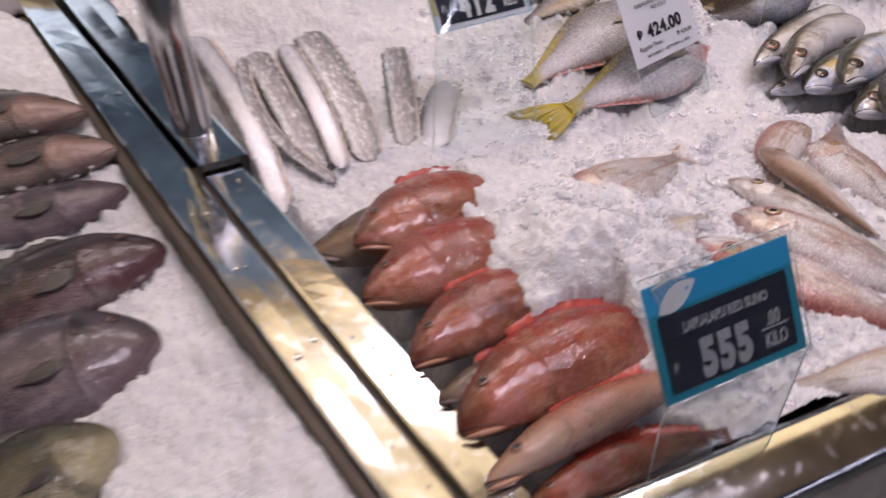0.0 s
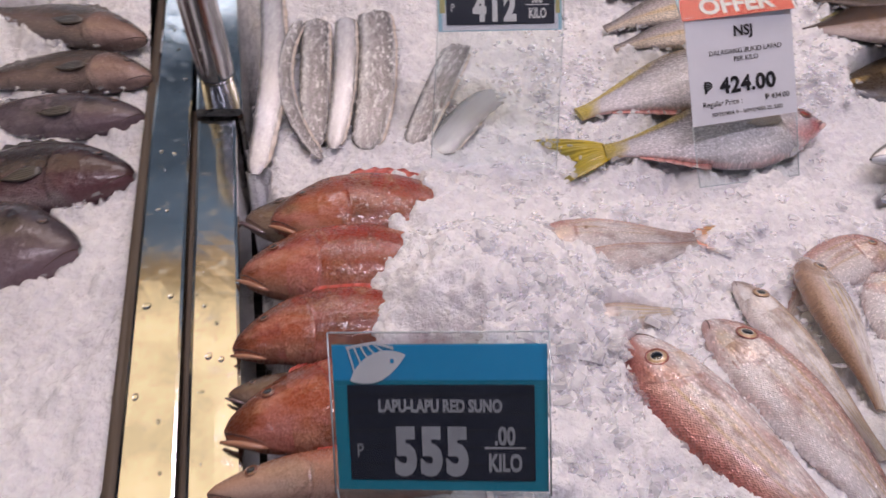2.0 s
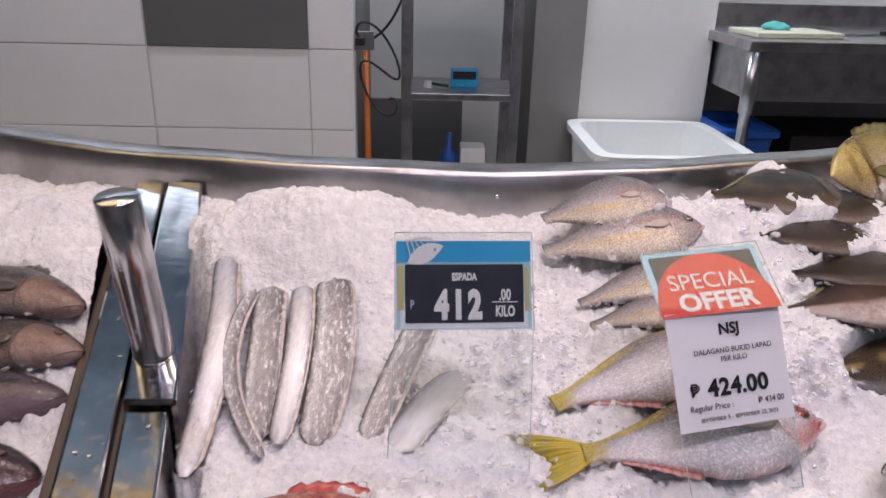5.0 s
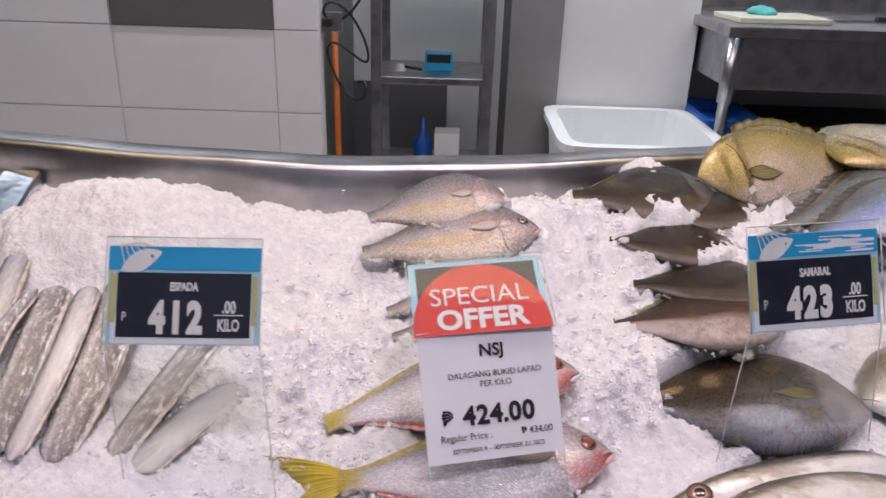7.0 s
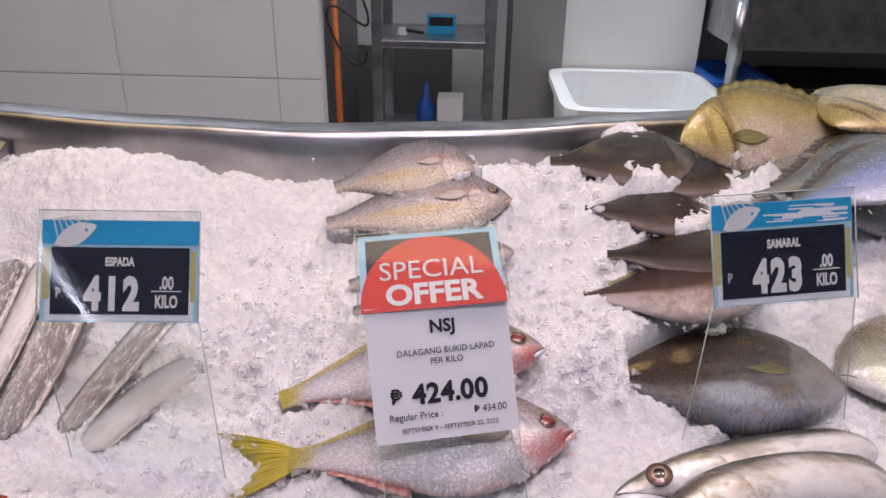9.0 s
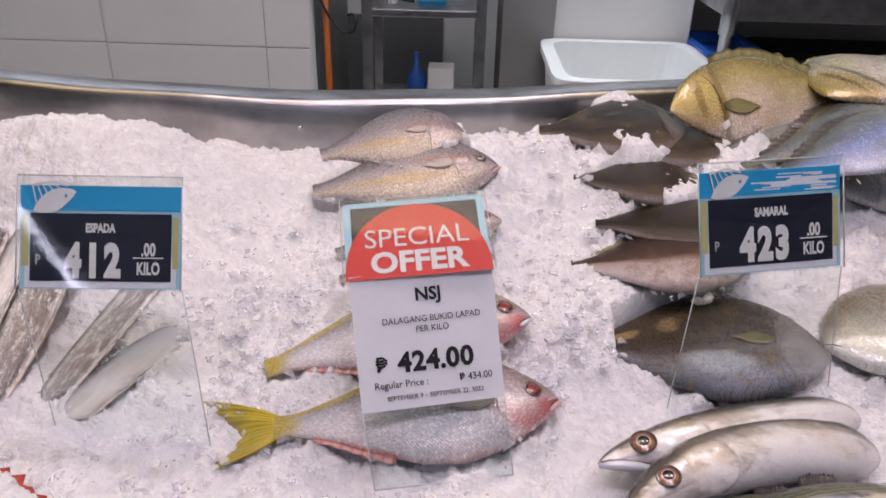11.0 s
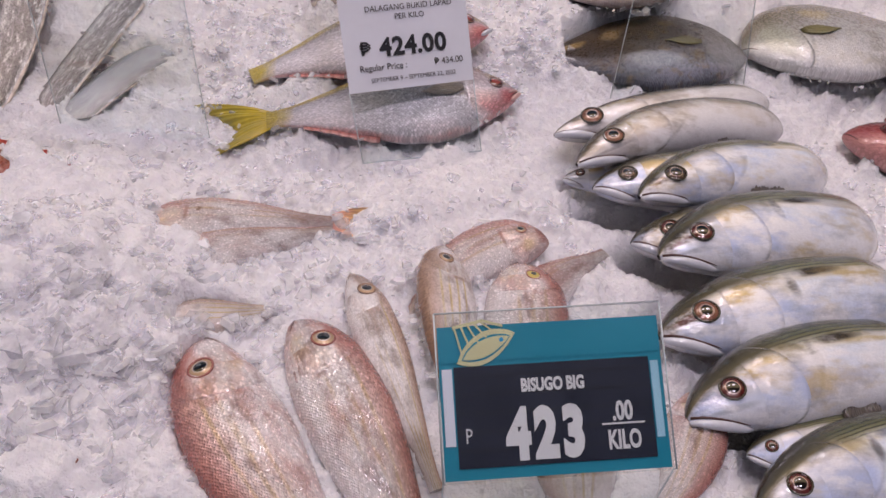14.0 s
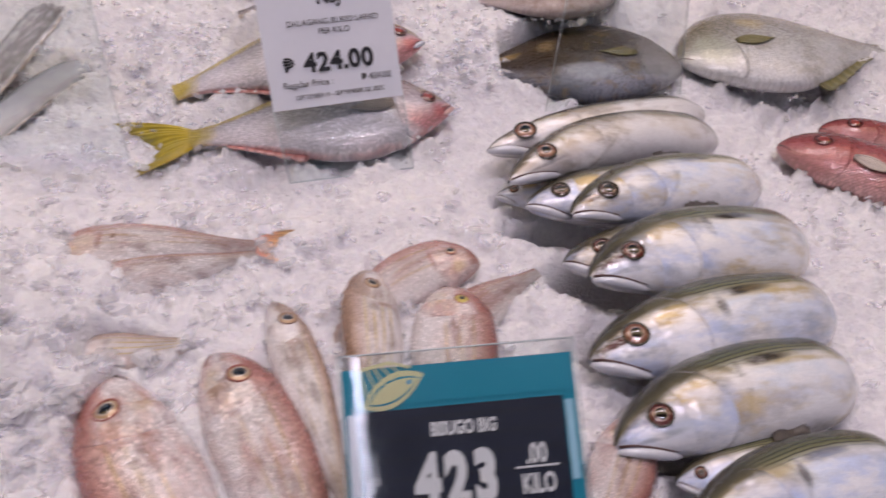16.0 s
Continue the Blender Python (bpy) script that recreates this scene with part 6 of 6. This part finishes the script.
# ---- signs ----
def text(parent, words, x, y, height, mat, name="lettering", align="CENTER", wide=1.0, bold=0.0, z=0.0012):
    """Flat lettering; height is that of the capitals."""
    cu = bpy.data.curves.new(name, "FONT")
    cu.body, cu.size, cu.align_x, cu.offset, cu.extrude, cu.resolution_u = words, 1.0, align, bold, 0.004, 3
    tmp = bpy.data.objects.new(name, cu)
    me = bpy.data.meshes.new_from_object(tmp)
    bpy.data.objects.remove(tmp)
    k = height / 0.73
    me.transform(Matrix.Translation((x, y, z)) @ Matrix.Diagonal((k * wide, k, 0.02, 1)))
    me.name = name
    me.materials.clear()
    me.materials.append(mat)
    ob = new(name, me)
    ob.parent = parent
    return ob


def sheet(name, w, h, mat, parent, x=0, y=0, z=0.0, thick=0.0005, label="", bevel=0.0):
    return part(name, box_bm(w, h, thick, x + w / 2, y + h / 2, z, bevel), mat, parent, label)


def board_pose(bl, br, tl):
    a, b, c = Vector(bl), Vector(br), Vector(tl)
    ex = (b - a).normalized()
    up = (c - a)
    ez = ex.cross(up).normalized()
    ey = ez.cross(ex)
    m = Matrix((ex, ey, ez)).transposed().to_4x4()
    m.translation = a
    return m, (b - a).length, up.dot(ey)


def fish_mark(parent, x, y, s, mat, fill=None):
    """A plain leaping fish, as printed on the header: body, eye and a ribbed fin."""
    def spot(name, pts, m, z):
        v = [(x + px * s, y + py * s, z) for px, py in pts]
        return mesh_part(name, v, [tuple(range(len(v)))], m, parent, smooth=False)

    def body(g):
        up = [(-0.75 + 1.85 * q, -0.42 + 0.85 * q + g * 0.54 * math.sin(math.pi * q ** 0.8) ** 0.8) for q in np.linspace(0, 1, 13)]
        low = [(-0.75 + 1.85 * q, -0.42 + 0.85 * q - g * 0.46 * math.sin(math.pi * q ** 1.1) ** 0.8) for q in np.linspace(1, 0, 13)][1:-1]
        return low[::-1] + up[::-1]

    edge = fill or mat
    spot("fish_emblem", body(1.0), edge, 0.0009)
    if fill:
        spot("fish_emblem", [(px * 0.84 + 0.03, py * 0.80) for px, py in body(0.86)], TEAL_BLUE, 0.0011)
        spot("fish_emblem", [(px * 0.80 + 0.04, py * 0.76) for px, py in body(0.72)], edge, 0.0013)
    spot("fish_emblem", [(0.66 + 0.07 * math.cos(q), 0.24 + 0.07 * math.sin(q)) for q in np.linspace(0, 6.28, 11)[:-1]], SKY_BLUE, 0.0015)
    for k in range(5):  # ribs of the raised fin
        a = Vector((-0.62 + 0.27 * k, -0.10 + 0.14 * k))
        b = Vector((-0.80 + 0.20 * k, 0.66 + 0.04 * k))
        wide = Vector((0.055, 0.02))
        spot("fish_emblem", [tuple(a), tuple(a + wide), tuple(b + wide), tuple(b)], edge, 0.0013)
    spot("fish_emblem", [(-0.82, 0.62), (0.10, 0.80), (0.72, 0.62), (0.72, 0.70), (0.10, 0.90), (-0.84, 0.72)], edge, 0.0014)


def price_sign(name_line, digits, bl, br, tl, foot, header, label, emblem_fill=None, dull=False):
    PRINT = PRINT_FADED if dull else PRINT_WHITE
    m, w, h = board_pose(bl, br, tl)
    root = thing("price_sign", m, label, "price sign", "price signs")
    edge = TEAL_BLUE if dull or emblem_fill else PALE_BLUE
    sheet("card", w, h, edge, root, z=-0.0004)
    if not (dull or emblem_fill):
        sheet("card_margin", w * 0.94, h * 0.30, PAPER, root, w * 0.03, h * 0.012, z=-0.0001)
    sheet("header_band", w * 0.998, h * 0.235, header, root, w * 0.001, h * 0.76, z=0.0001)
    sheet("side_strip", w * 0.045, h * 0.50, (edge if dull else PAPER) if dull or emblem_fill else YELLOW_EDGE, root, w * 0.012, h * 0.22, z=0.0002)
    sheet("side_strip", w * 0.035, h * 0.50, (edge if dull else PALE_BLUE) if dull or emblem_fill else YELLOW_EDGE, root, w * 0.948, h * 0.20, z=0.0002)
    sheet("price_board", w * 0.875, h * 0.655, NAVY, root, w * 0.065, h * 0.075, z=0.0004)
    for k in range(5):
        sheet("board_slot", w * 0.87, h * 0.006, BLACK, root, w * 0.067, h * (0.18 + 0.12 * k), z=0.0007)
    if "\n" not in name_line:
        text(root, name_line, w * 0.50, h * 0.550, h * 0.085, PRINT, wide=0.68, bold=0.045)
    text(root, "P", w * 0.115, h * 0.235, h * 0.10, PRINT, wide=0.7)
    for k, digit in enumerate(digits):
        text(root, digit, w * (0.455 + 0.122 * (k - 1)), h * 0.132, h * 0.312, PRINT, "price_digit", wide=0.68, bold=0.06)
    text(root, ".00", w * 0.80, h * 0.328, h * 0.125, PRINT, wide=0.66, bold=0.035)
    sheet("price_rule", w * 0.19, h * 0.012, PRINT, root, w * 0.705, h * 0.298, z=0.0011)
    text(root, "KILO", w * 0.80, h * 0.145, h * 0.122, PRINT, wide=0.60, bold=0.035)
    if name_line == "SAMARAL":  # the print has come off in streaks
        for k in range(16):
            x, y = w * random.uniform(0.34, 0.80), h * (0.775 + 0.011 * k)
            wide = w * random.uniform(0.10, 0.55) * (1.0 if 3 < k < 12 else 0.5)
            sheet("worn_streak", min(wide, w * 0.97 - x), h * random.uniform(0.010, 0.024), PAPER, root, x, y, z=0.0003 + 0.00002 * k, thick=0.0002)
    fish_mark(root, w * 0.19, h * 0.845, w * 0.145, PRINT_WHITE, emblem_fill)
    # clear holder: a sleeve in front of the card and a leg down into the ice
    sleeve = sheet("acrylic_sleeve", w * 1.02, h * 1.10, ACRYLIC, root, -w * 0.01, -h * 0.01, z=0.0030, thick=0.0012)
    sleeve.visible_shadow = False
    inv = m.inverted()
    a, b = Vector((-w * 0.01, -h * 0.01, -0.001)), Vector((w * 1.01, -h * 0.01, -0.001))
    c, d = inv @ Vector(foot[1]), inv @ Vector(foot[0])
    nrm = (b - a).cross(d - a).normalized() * 0.0012
    v = [a, b, c, d, a - nrm, b - nrm, c - nrm, d - nrm]
    leg = mesh_part("acrylic_leg", v, [(0, 1, 2, 3), (7, 6, 5, 4), (0, 4, 5, 1), (1, 5, 6, 2), (2, 6, 7, 3), (3, 7, 4, 0)], ACRYLIC, root, smooth=False)
    leg.visible_shadow = False
    top, left = h * 1.09, -w * 0.01
    for name, p, q in (("sleeve_edge", (left, top, 0.003), (w * 1.01, top, 0.003)), ("sleeve_edge", (left, -h * 0.01, 0.003), (left, top, 0.003)), ("sleeve_edge", (w * 1.01, -h * 0.01, 0.003), (w * 1.01, top, 0.003)),
                       ("leg_edge", a, d), ("leg_edge", b, c)):
        part(name, tube_bm([p, q], 0.0005, 6), ACRYLIC_EDGE, root, smooth=True)
    return root


price_sign("ESPADA", "412", (0.362, 0.739, 1.148), (0.485, 0.747, 1.147), (0.362, 0.777, 1.219), ((0.352, 0.752, 0.985), (0.492, 0.742, 0.985)), SKY_BLUE, "blue and black price sign in a clear stand above the hairtails")
price_sign("SAMARAL", "423", (0.893, 0.770, 1.163), (1.010, 0.790, 1.167), (0.885, 0.800, 1.238), ((0.893, 0.785, 1.02), (1.050, 0.820, 1.02)), SKY_BLUE, "blue and black price sign beside the rabbitfish")
price_sign("BISUGO BIG", "423", (0.688, 0.318, 1.036), (0.805, 0.318, 1.044), (0.690, 0.376, 1.089), ((0.690, 0.335, 0.93), (0.806, 0.335, 0.93)), TEAL_BLUE, "teal and black price sign standing among the breams", PALE_YELLOW)
price_sign("LAPU-LAPU RED SUNO", "555", (0.303, 0.281, 1.042), (0.421, 0.272, 1.050), (0.307, 0.319, 1.118), ((0.300, 0.285, 0.92), (0.418, 0.278, 0.92)), SKY_BLUE, "faded blue and grey price sign over the groupers", None, True)


def offer_sign():
    m, w, h = board_pose((0.628, 0.724, 1.050), (0.744, 0.745, 1.057), (0.612, 0.771, 1.147))
    root = thing("offer_sign", m, "red and white special offer card on a clear stand", "price sign", "price signs")
    sheet("card", w, h * 1.02, PAPER, root, label="white printed card")
    text(root, "NSJ", w * 0.53, h * 0.800, h * 0.098, PRINT_BLACK, wide=1.0, bold=0.028)
    text(root, "DALAGANG BUKID LAPAD", w * 0.54, h * 0.640, h * 0.048, PRINT_BLACK, wide=0.94)
    text(root, "PER KILO", w * 0.54, h * 0.565, h * 0.048, PRINT_BLACK, wide=0.94)
    text(root, "\u20b1", w * 0.165, h * 0.295, h * 0.110, PRINT_BLACK, wide=0.95, bold=0.012)
    for k, digit in enumerate("424.00"):
        text(root, digit, w * (0.325, 0.424, 0.523, 0.592, 0.661, 0.760)[k], h * 0.280, h * 0.150, PRINT_BLACK, "price_digit", wide=0.98, bold=0.034)
    text(root, "Regular Price :", w * 0.29, h * 0.165, h * 0.055, PRINT_BLACK, wide=0.92)
    text(root, "\u20b1 434.00", w * 0.81, h * 0.165, h * 0.055, PRINT_BLACK, wide=0.92)
    text(root, "SEPTEMBER 9 \u2013 SEPTEMBER 22, 2022", w * 0.52, h * 0.070, h * 0.036, PRINT_BLACK, wide=0.95)
    inv = m.inverted()
    m2, w2, h2 = board_pose((0.612, 0.771, 1.147), (0.730, 0.787, 1.155), (0.599, 0.829, 1.187))
    top = sheet("upper_board", w2, h2, PALE_BLUE, root, z=-0.0004, label="upper board with a red dome")
    top.matrix_local = inv @ m2
    sheet("dark_board", w2 * 0.90, h2 * 0.86, NAVY, top, w2 * 0.05, h2 * 0.07, z=0.0002)
    n, pts = 40, []
    for q in np.linspace(0, math.pi, n):
        pts.append((w2 * 0.5 + w2 * 0.505 * math.cos(q), h2 * 0.93 * math.sin(q) ** 0.9, 0.0008))
    pts += [(w2 * -0.005, -h2 * 0.02, 0.0008), (w2 * 1.005, -h2 * 0.02, 0.0008)]
    back = [(x, y, 0.0004) for x, y, _ in pts]
    k = len(pts)
    mesh_part("red_dome", pts + back, [tuple(range(k)), tuple(range(2 * k - 1, k - 1, -1))] + [(i, k + i, k + (i + 1) % k, (i + 1) % k) for i in range(k)], RED_PRINT, top, smooth=False, label="red printed dome")
    text(top, "SPECIAL", w2 * 0.50, h2 * 0.375, h2 * 0.250, PRINT_WHITE, wide=1.0, z=0.0014)
    text(top, "OFFER", w2 * 0.50, h2 * 0.05, h2 * 0.265, PRINT_WHITE, wide=1.06, bold=0.035, z=0.0014)
    s = sheet("acrylic_sleeve", w2 * 1.04, h2 * 1.06, ACRYLIC, top, -w2 * 0.02, -h2 * 0.04, z=0.0030, thick=0.0012)
    s.visible_shadow = False
    a, b = Vector((0, h * 0.02, -0.0015)), Vector((w, h * 0.02, -0.0015))
    c, d = inv @ Vector((0.754, 0.722, 0.993)), inv @ Vector((0.640, 0.700, 0.991))
    nrm = (b - a).cross(d - a).normalized() * 0.0012
    v = [a, b, c, d, a - nrm, b - nrm, c - nrm, d - nrm]
    leg = mesh_part("acrylic_leg", v, [(0, 1, 2, 3), (7, 6, 5, 4), (0, 4, 5, 1), (1, 5, 6, 2), (2, 6, 7, 3), (3, 7, 4, 0)], ACRYLIC, root, smooth=False)
    leg.visible_shadow = False
    for p, q in ((a, d), (b, c), (d, c)):
        part("leg_edge", tube_bm([p, q], 0.0006, 6), ACRYLIC_EDGE, root, smooth=True)
    x0, x1, y1 = -w2 * 0.02, w2 * 1.02, h2 * 1.02
    for p, q in (((x0, y1, 0.003), (x1, y1, 0.003)), ((x0, 0, 0.003), (x0, y1, 0.003)), ((x1, 0, 0.003), (x1, y1, 0.003))):
        part("sleeve_edge", tube_bm([p, q], 0.0005, 6), ACRYLIC_EDGE, top, smooth=True)


offer_sign()


# ---- staff area behind the counter ----
def tiled_wall():
    w = part("wall_tiled", box_bm(4.0, 0.15, 3.3, -1.90, 3.285, 1.85), GROUT)
    tagged(w, "white tiled wall with grey grout joints", "wall", kind="structure")
    zs, tw, th = (0.132, 0.455, 0.778, 1.101, 1.424, 1.747), 0.630, 0.323
    for r, z in enumerate(zs):
        for x0 in (-2.60, -1.97, -1.34, -0.705, -0.075):
            wide = min(tw, 0.10 - x0)
            if r == 3 and x0 in (-0.705,):
                continue
            if z < FLOOR:
                continue
            ob = part("tile", box_bm(wide - 0.004, 0.012, th - 0.004, x0 + wide / 2, 3.208, z + th / 2, 0.0015), TILE, w)
    panel = part("wall_panel", box_bm(0.63, 0.014, 0.60, -0.39, 3.206, 1.401, 0.003), GREY_PANEL)
    tagged(panel, "dark grey panel set in the tiled wall", "panel")
    side = part("recess_wall", box_bm(0.10, 1.0, 3.3, 0.05, 3.80, 1.85), GREY_WALL)
    tagged(side, "grey side of the recess", "wall", kind="structure")
    base = part("recess_dado", box_bm(0.49, 0.02, 0.54, 0.345, 4.17, 0.47), GREY_PANEL)
    tagged(base, "dark grey lower wall in the recess", "wall", kind="structure")
    col = part("column", box_bm(0.22, 0.55, 3.3, 0.965, 3.75, 1.85, 0.004), GREY_WALL)
    tagged(col, "grey painted column", "column", kind="structure")
    white = part("wall_white", box_bm(0.62, 0.10, 3.3, 1.335, 3.55, 1.85, 0.004), WALL_PAINT)
    tagged(white, "plain white wall panel", "wall", kind="structure")
    far = part("wall_far", box_bm(3.6, 0.10, 3.3, 3.4, 3.98, 1.85), WALL_PAINT)
    tagged(far, "white wall behind the sink table", "wall", kind="structure")


def rack():
    root = thing("storage_rack", pose(0, 0, 0), "narrow steel storage rack in the recess", "rack")
    for x in (0.31, 0.765):
        for y in (3.32, 3.72):
            part("post", box_bm(0.042, 0.042, 1.7, x, y, FLOOR + 0.85, 0.003), STEEL_DULL, root)
    for z in (0.49, 0.905, 1.36):
        part("shelf", box_bm(0.48, 0.44, 0.03, 0.538, 3.52, z, 0.004), STEEL_DULL, root)
    b = part("card_box", box_bm(0.12, 0.07, 0.075, 0.56, 3.50, 0.958, 0.003), SKY_BLUE)
    tagged(b, "small blue printed box on the shelf", "box")
    part("box_band", box_bm(0.10, 0.001, 0.034, 0.56, 3.4642, 0.972), PRINT_BLACK, b)
    h = thing("scrubber", pose(0.40, 3.44, 0.921), "white scrubber with a dark handle on the shelf", "brush")
    bm = bmesh.new()
    bmesh.ops.create_cone(bm, cap_ends=True, segments=14, radius1=0.022, radius2=0.016, depth=0.03, matrix=Matrix.Translation((0, 0, 0.015)))
    part("head", bm, WHITE, h, smooth=False)
    part("handle", tube_bm([(0.01, 0, 0.02), (0.05, -0.01, 0.014), (0.09, -0.015, 0.01)], 0.006, 8), BLACK, h, smooth=True)
    j = part("carton", box_bm(0.11, 0.12, 0.16, 0.605, 3.46, 0.585, 0.006), WHITE)
    tagged(j, "small white carton on the lowest shelf", "carton")
    j = part("spray_bottle", tube_bm([(0.500, 3.45, 0.505), (0.500, 3.45, 0.62), (0.500, 3.45, 0.66), (0.500, 3.45, 0.72)], 0.04, 12, taper=(1, 1, 0.35, 0.3)), BLUE_PLASTIC, smooth=True)
    tagged(j, "translucent bluish spray bottle", "bottle")


def hose():
    h = part("squeegee", tube_bm([(0.150, 3.30, FLOOR), (0.148, 3.31, 0.6), (0.140, 3.33, 1.10)], 0.013, 10), ORANGE, smooth=True)
    tagged(h, "orange tool handle leaning by the rack", "pole")
    pts = [(0.20 + 0.10 * math.sin(q * 2.3) * math.exp(-q * 0.05), 3.27 + 0.01 * math.sin(q * 5), 1.32 - 0.075 * q + 0.07 * math.sin(q * 3.1)) for q in np.linspace(0, 6.6, 60)]
    c = part("power_cable", tube_bm(pts, 0.0055, 6), BLACK, smooth=True)
    tagged(c, "looped black cable hanging on the rack", "cable")
    s = thing("wall_socket", pose(0.135, 3.28, 1.13), "grey socket with a black plug", "socket")
    part("plate", box_bm(0.09, 0.02, 0.075, 0, 0, 0, 0.003), STEEL_DULL, s)
    part("plug", box_bm(0.035, 0.04, 0.03, -0.01, -0.03, 0, 0.004), BLACK, s)


def open_box(name, x0, x1, y0, y1, z0, z1, wall, flare, mat, label, category):
    """An open tub with a rolled rim and sloping sides."""
    rim = 0.02
    loops = [(flare, z0), (0.0, z1 - 0.03), (-rim, z1 - 0.028), (-rim, z1), (0.0, z1 + 0.004), (wall, z1), (wall + flare * 0.85, z0 + 0.25)]
    verts, n = [], 20
    for off, z in loops:
        for k in range(n):
            a = 2 * math.pi * k / n + math.pi / n
            c, s = math.cos(a), math.sin(a)
            px = math.copysign(abs(c) ** 0.22, c) * ((x1 - x0) / 2 - off)
            py = math.copysign(abs(s) ** 0.22, s) * ((y1 - y0) / 2 - off)
            verts.append(((x0 + x1) / 2 + px, (y0 + y1) / 2 + py, z))
    ring = [[(i * n + k, i * n + (k + 1) % n, (i + 1) * n + (k + 1) % n, (i + 1) * n + k) for k in range(n)] for i in range(len(loops) - 1)]
    ends = [tuple(range(n))[::-1], tuple(range((len(loops) - 1) * n, len(loops) * n))]
    root = thing(name, pose(0, 0, 0), label, category)
    for piece, faces in (("body", ring[0] + ring[5] + ends), ("rim", ring[1] + ring[2] + ring[3] + ring[4])):
        used = {v: k for k, v in enumerate(sorted({v for f in faces for v in f}))}
        mesh_part(piece, [verts[v] for v in used], [tuple(used[v] for v in f) for f in faces], mat, root, smooth=False)
    return root


def sink_table():
    root = thing("sink_table", pose(0, 0, 0), "grey stainless steel sink table with deep apron", "table")
    part("top", box_bm(1.6, 0.85, 0.04, 2.42, 3.47, 1.165, 0.006), STEEL, root)
    part("apron", box_bm(1.54, 0.72, 0.19, 2.43, 3.425, 1.05, 0.004), STEEL_DULL, root)
    part("upstand", box_bm(1.6, 0.03, 0.12, 2.42, 3.885, 1.22, 0.004), STEEL, root)
    for x in (1.655, 3.08):
        for y in (3.075, 3.80):
            part("leg", tube_bm([(x, y, FLOOR), (x, y, 0.90), (x, y, 0.905), (x, y, 1.145)], 0.022, 14, taper=(1, 1, 1.35, 1.35)), STEEL_DULL, root, smooth=True)
    part("lower_shelf", box_bm(1.40, 0.60, 0.03, 2.36, 3.46, 0.50, 0.004), STEEL_DULL, root)
    b = part("cutting_board", box_bm(0.36, 0.26, 0.02, 1.86, 3.30, 1.196, 0.004, Matrix.Rotation(0.08, 4, "Z")), BOARD)
    tagged(b, "pale green cutting board on the steel table", "cutting board")
    bm = bmesh.new()
    bmesh.ops.create_icosphere(bm, subdivisions=3, radius=0.06, matrix=Matrix.Translation((1.83, 3.33, 1.215)) @ Matrix.Diagonal((1, 0.8, 0.35, 1)))
    for v in bm.verts:
        v.co += v.normal * 0.02 * noise.noise(v.co * 30)
    tagged(part("cleaning_cloth", bm, TEAL, smooth=True), "crumpled teal cleaning cloth on the board", "cloth")
    for k, (x, y, a) in enumerate(((2.22, 3.36, 0.2), (2.40, 3.28, -0.3))):
        kn = thing("knife", pose(x, y, 1.188, 0, 0, math.degrees(a)), "kitchen knife lying on the steel table", "knife", "knives")
        part("blade", box_bm(0.18, 0.035, 0.003, 0, 0, 0.002, 0.001), CHROME, kn)
        part("handle", box_bm(0.11, 0.024, 0.018, 0.145, 0, 0.008, 0.004), BLACK, kn)
    open_box("blue_basin", 1.66, 1.88, 3.24, 3.66, 0.516, 0.80, 0.012, 0.03, BLUE_PLASTIC, "blue plastic basin on the shelf under the table", "basin")
    c = part("dark_crate", box_bm(1.00, 0.45, 0.26, 2.46, 3.50, 0.646, 0.02), BLACK)
    tagged(c, "dark crate under the steel table", "crate")
    p = part("drain_pipe", tube_bm([(2.45, 3.35, 0.97), (2.50, 3.34, 0.93), (2.56, 3.33, 0.84), (2.58, 3.33, 0.52)], 0.035, 12), ORANGE, smooth=True)
    tagged(p, "orange drain pipe under the sink", "pipe")


tiled_wall()
rack()
hose()
open_box("white_tub", 1.03, 1.62, 2.80, 3.46, FLOOR, 0.79, 0.03, 0.05, WHITE, "large white plastic tub on the floor", "tub")
sink_table()


# ---- lamps ----
def tube_light(x, y, z, length, turn=0):
    root = thing("ceiling_light", pose(x, y, z, 0, 0, turn), "white fluorescent tube light on the ceiling", "light", "ceiling lights")
    part("housing", box_bm(0.09, length, 0.05, 0, 0, 0.03, 0.006), WHITE, root)
    part("end_cap", box_bm(0.05, 0.03, 0.04, 0, length / 2 - 0.015, -0.005, 0.004), WHITE, root)
    part("end_cap", box_bm(0.05, 0.03, 0.04, 0, -length / 2 + 0.015, -0.005, 0.004), WHITE, root)


def down_light(x, y, z):
    root = thing("downlight", pose(x, y, z), "round warm downlight in the canopy", "light", "downlights")
    bm = bmesh.new()
    bmesh.ops.create_circle(bm, cap_ends=False, segments=32, radius=0.075)
    ring = bmesh.ops.extrude_edge_only(bm, edges=bm.edges[:])
    for v in [g for g in ring["geom"] if isinstance(g, bmesh.types.BMVert)]:
        v.co = Vector((v.co.x * 1.25, v.co.y * 1.25, 0.004))
    part("trim_ring", bm, CHROME, root)


for x, y in TUBES:
    tube_light(x, y, 3.40, 3.4)
for x, y, _ in BACK_TUBES:
    tube_light(x, y, 3.40, 1.8, 90)
for x, y, _ in SPOTS:
    down_light(x, y, 2.824)
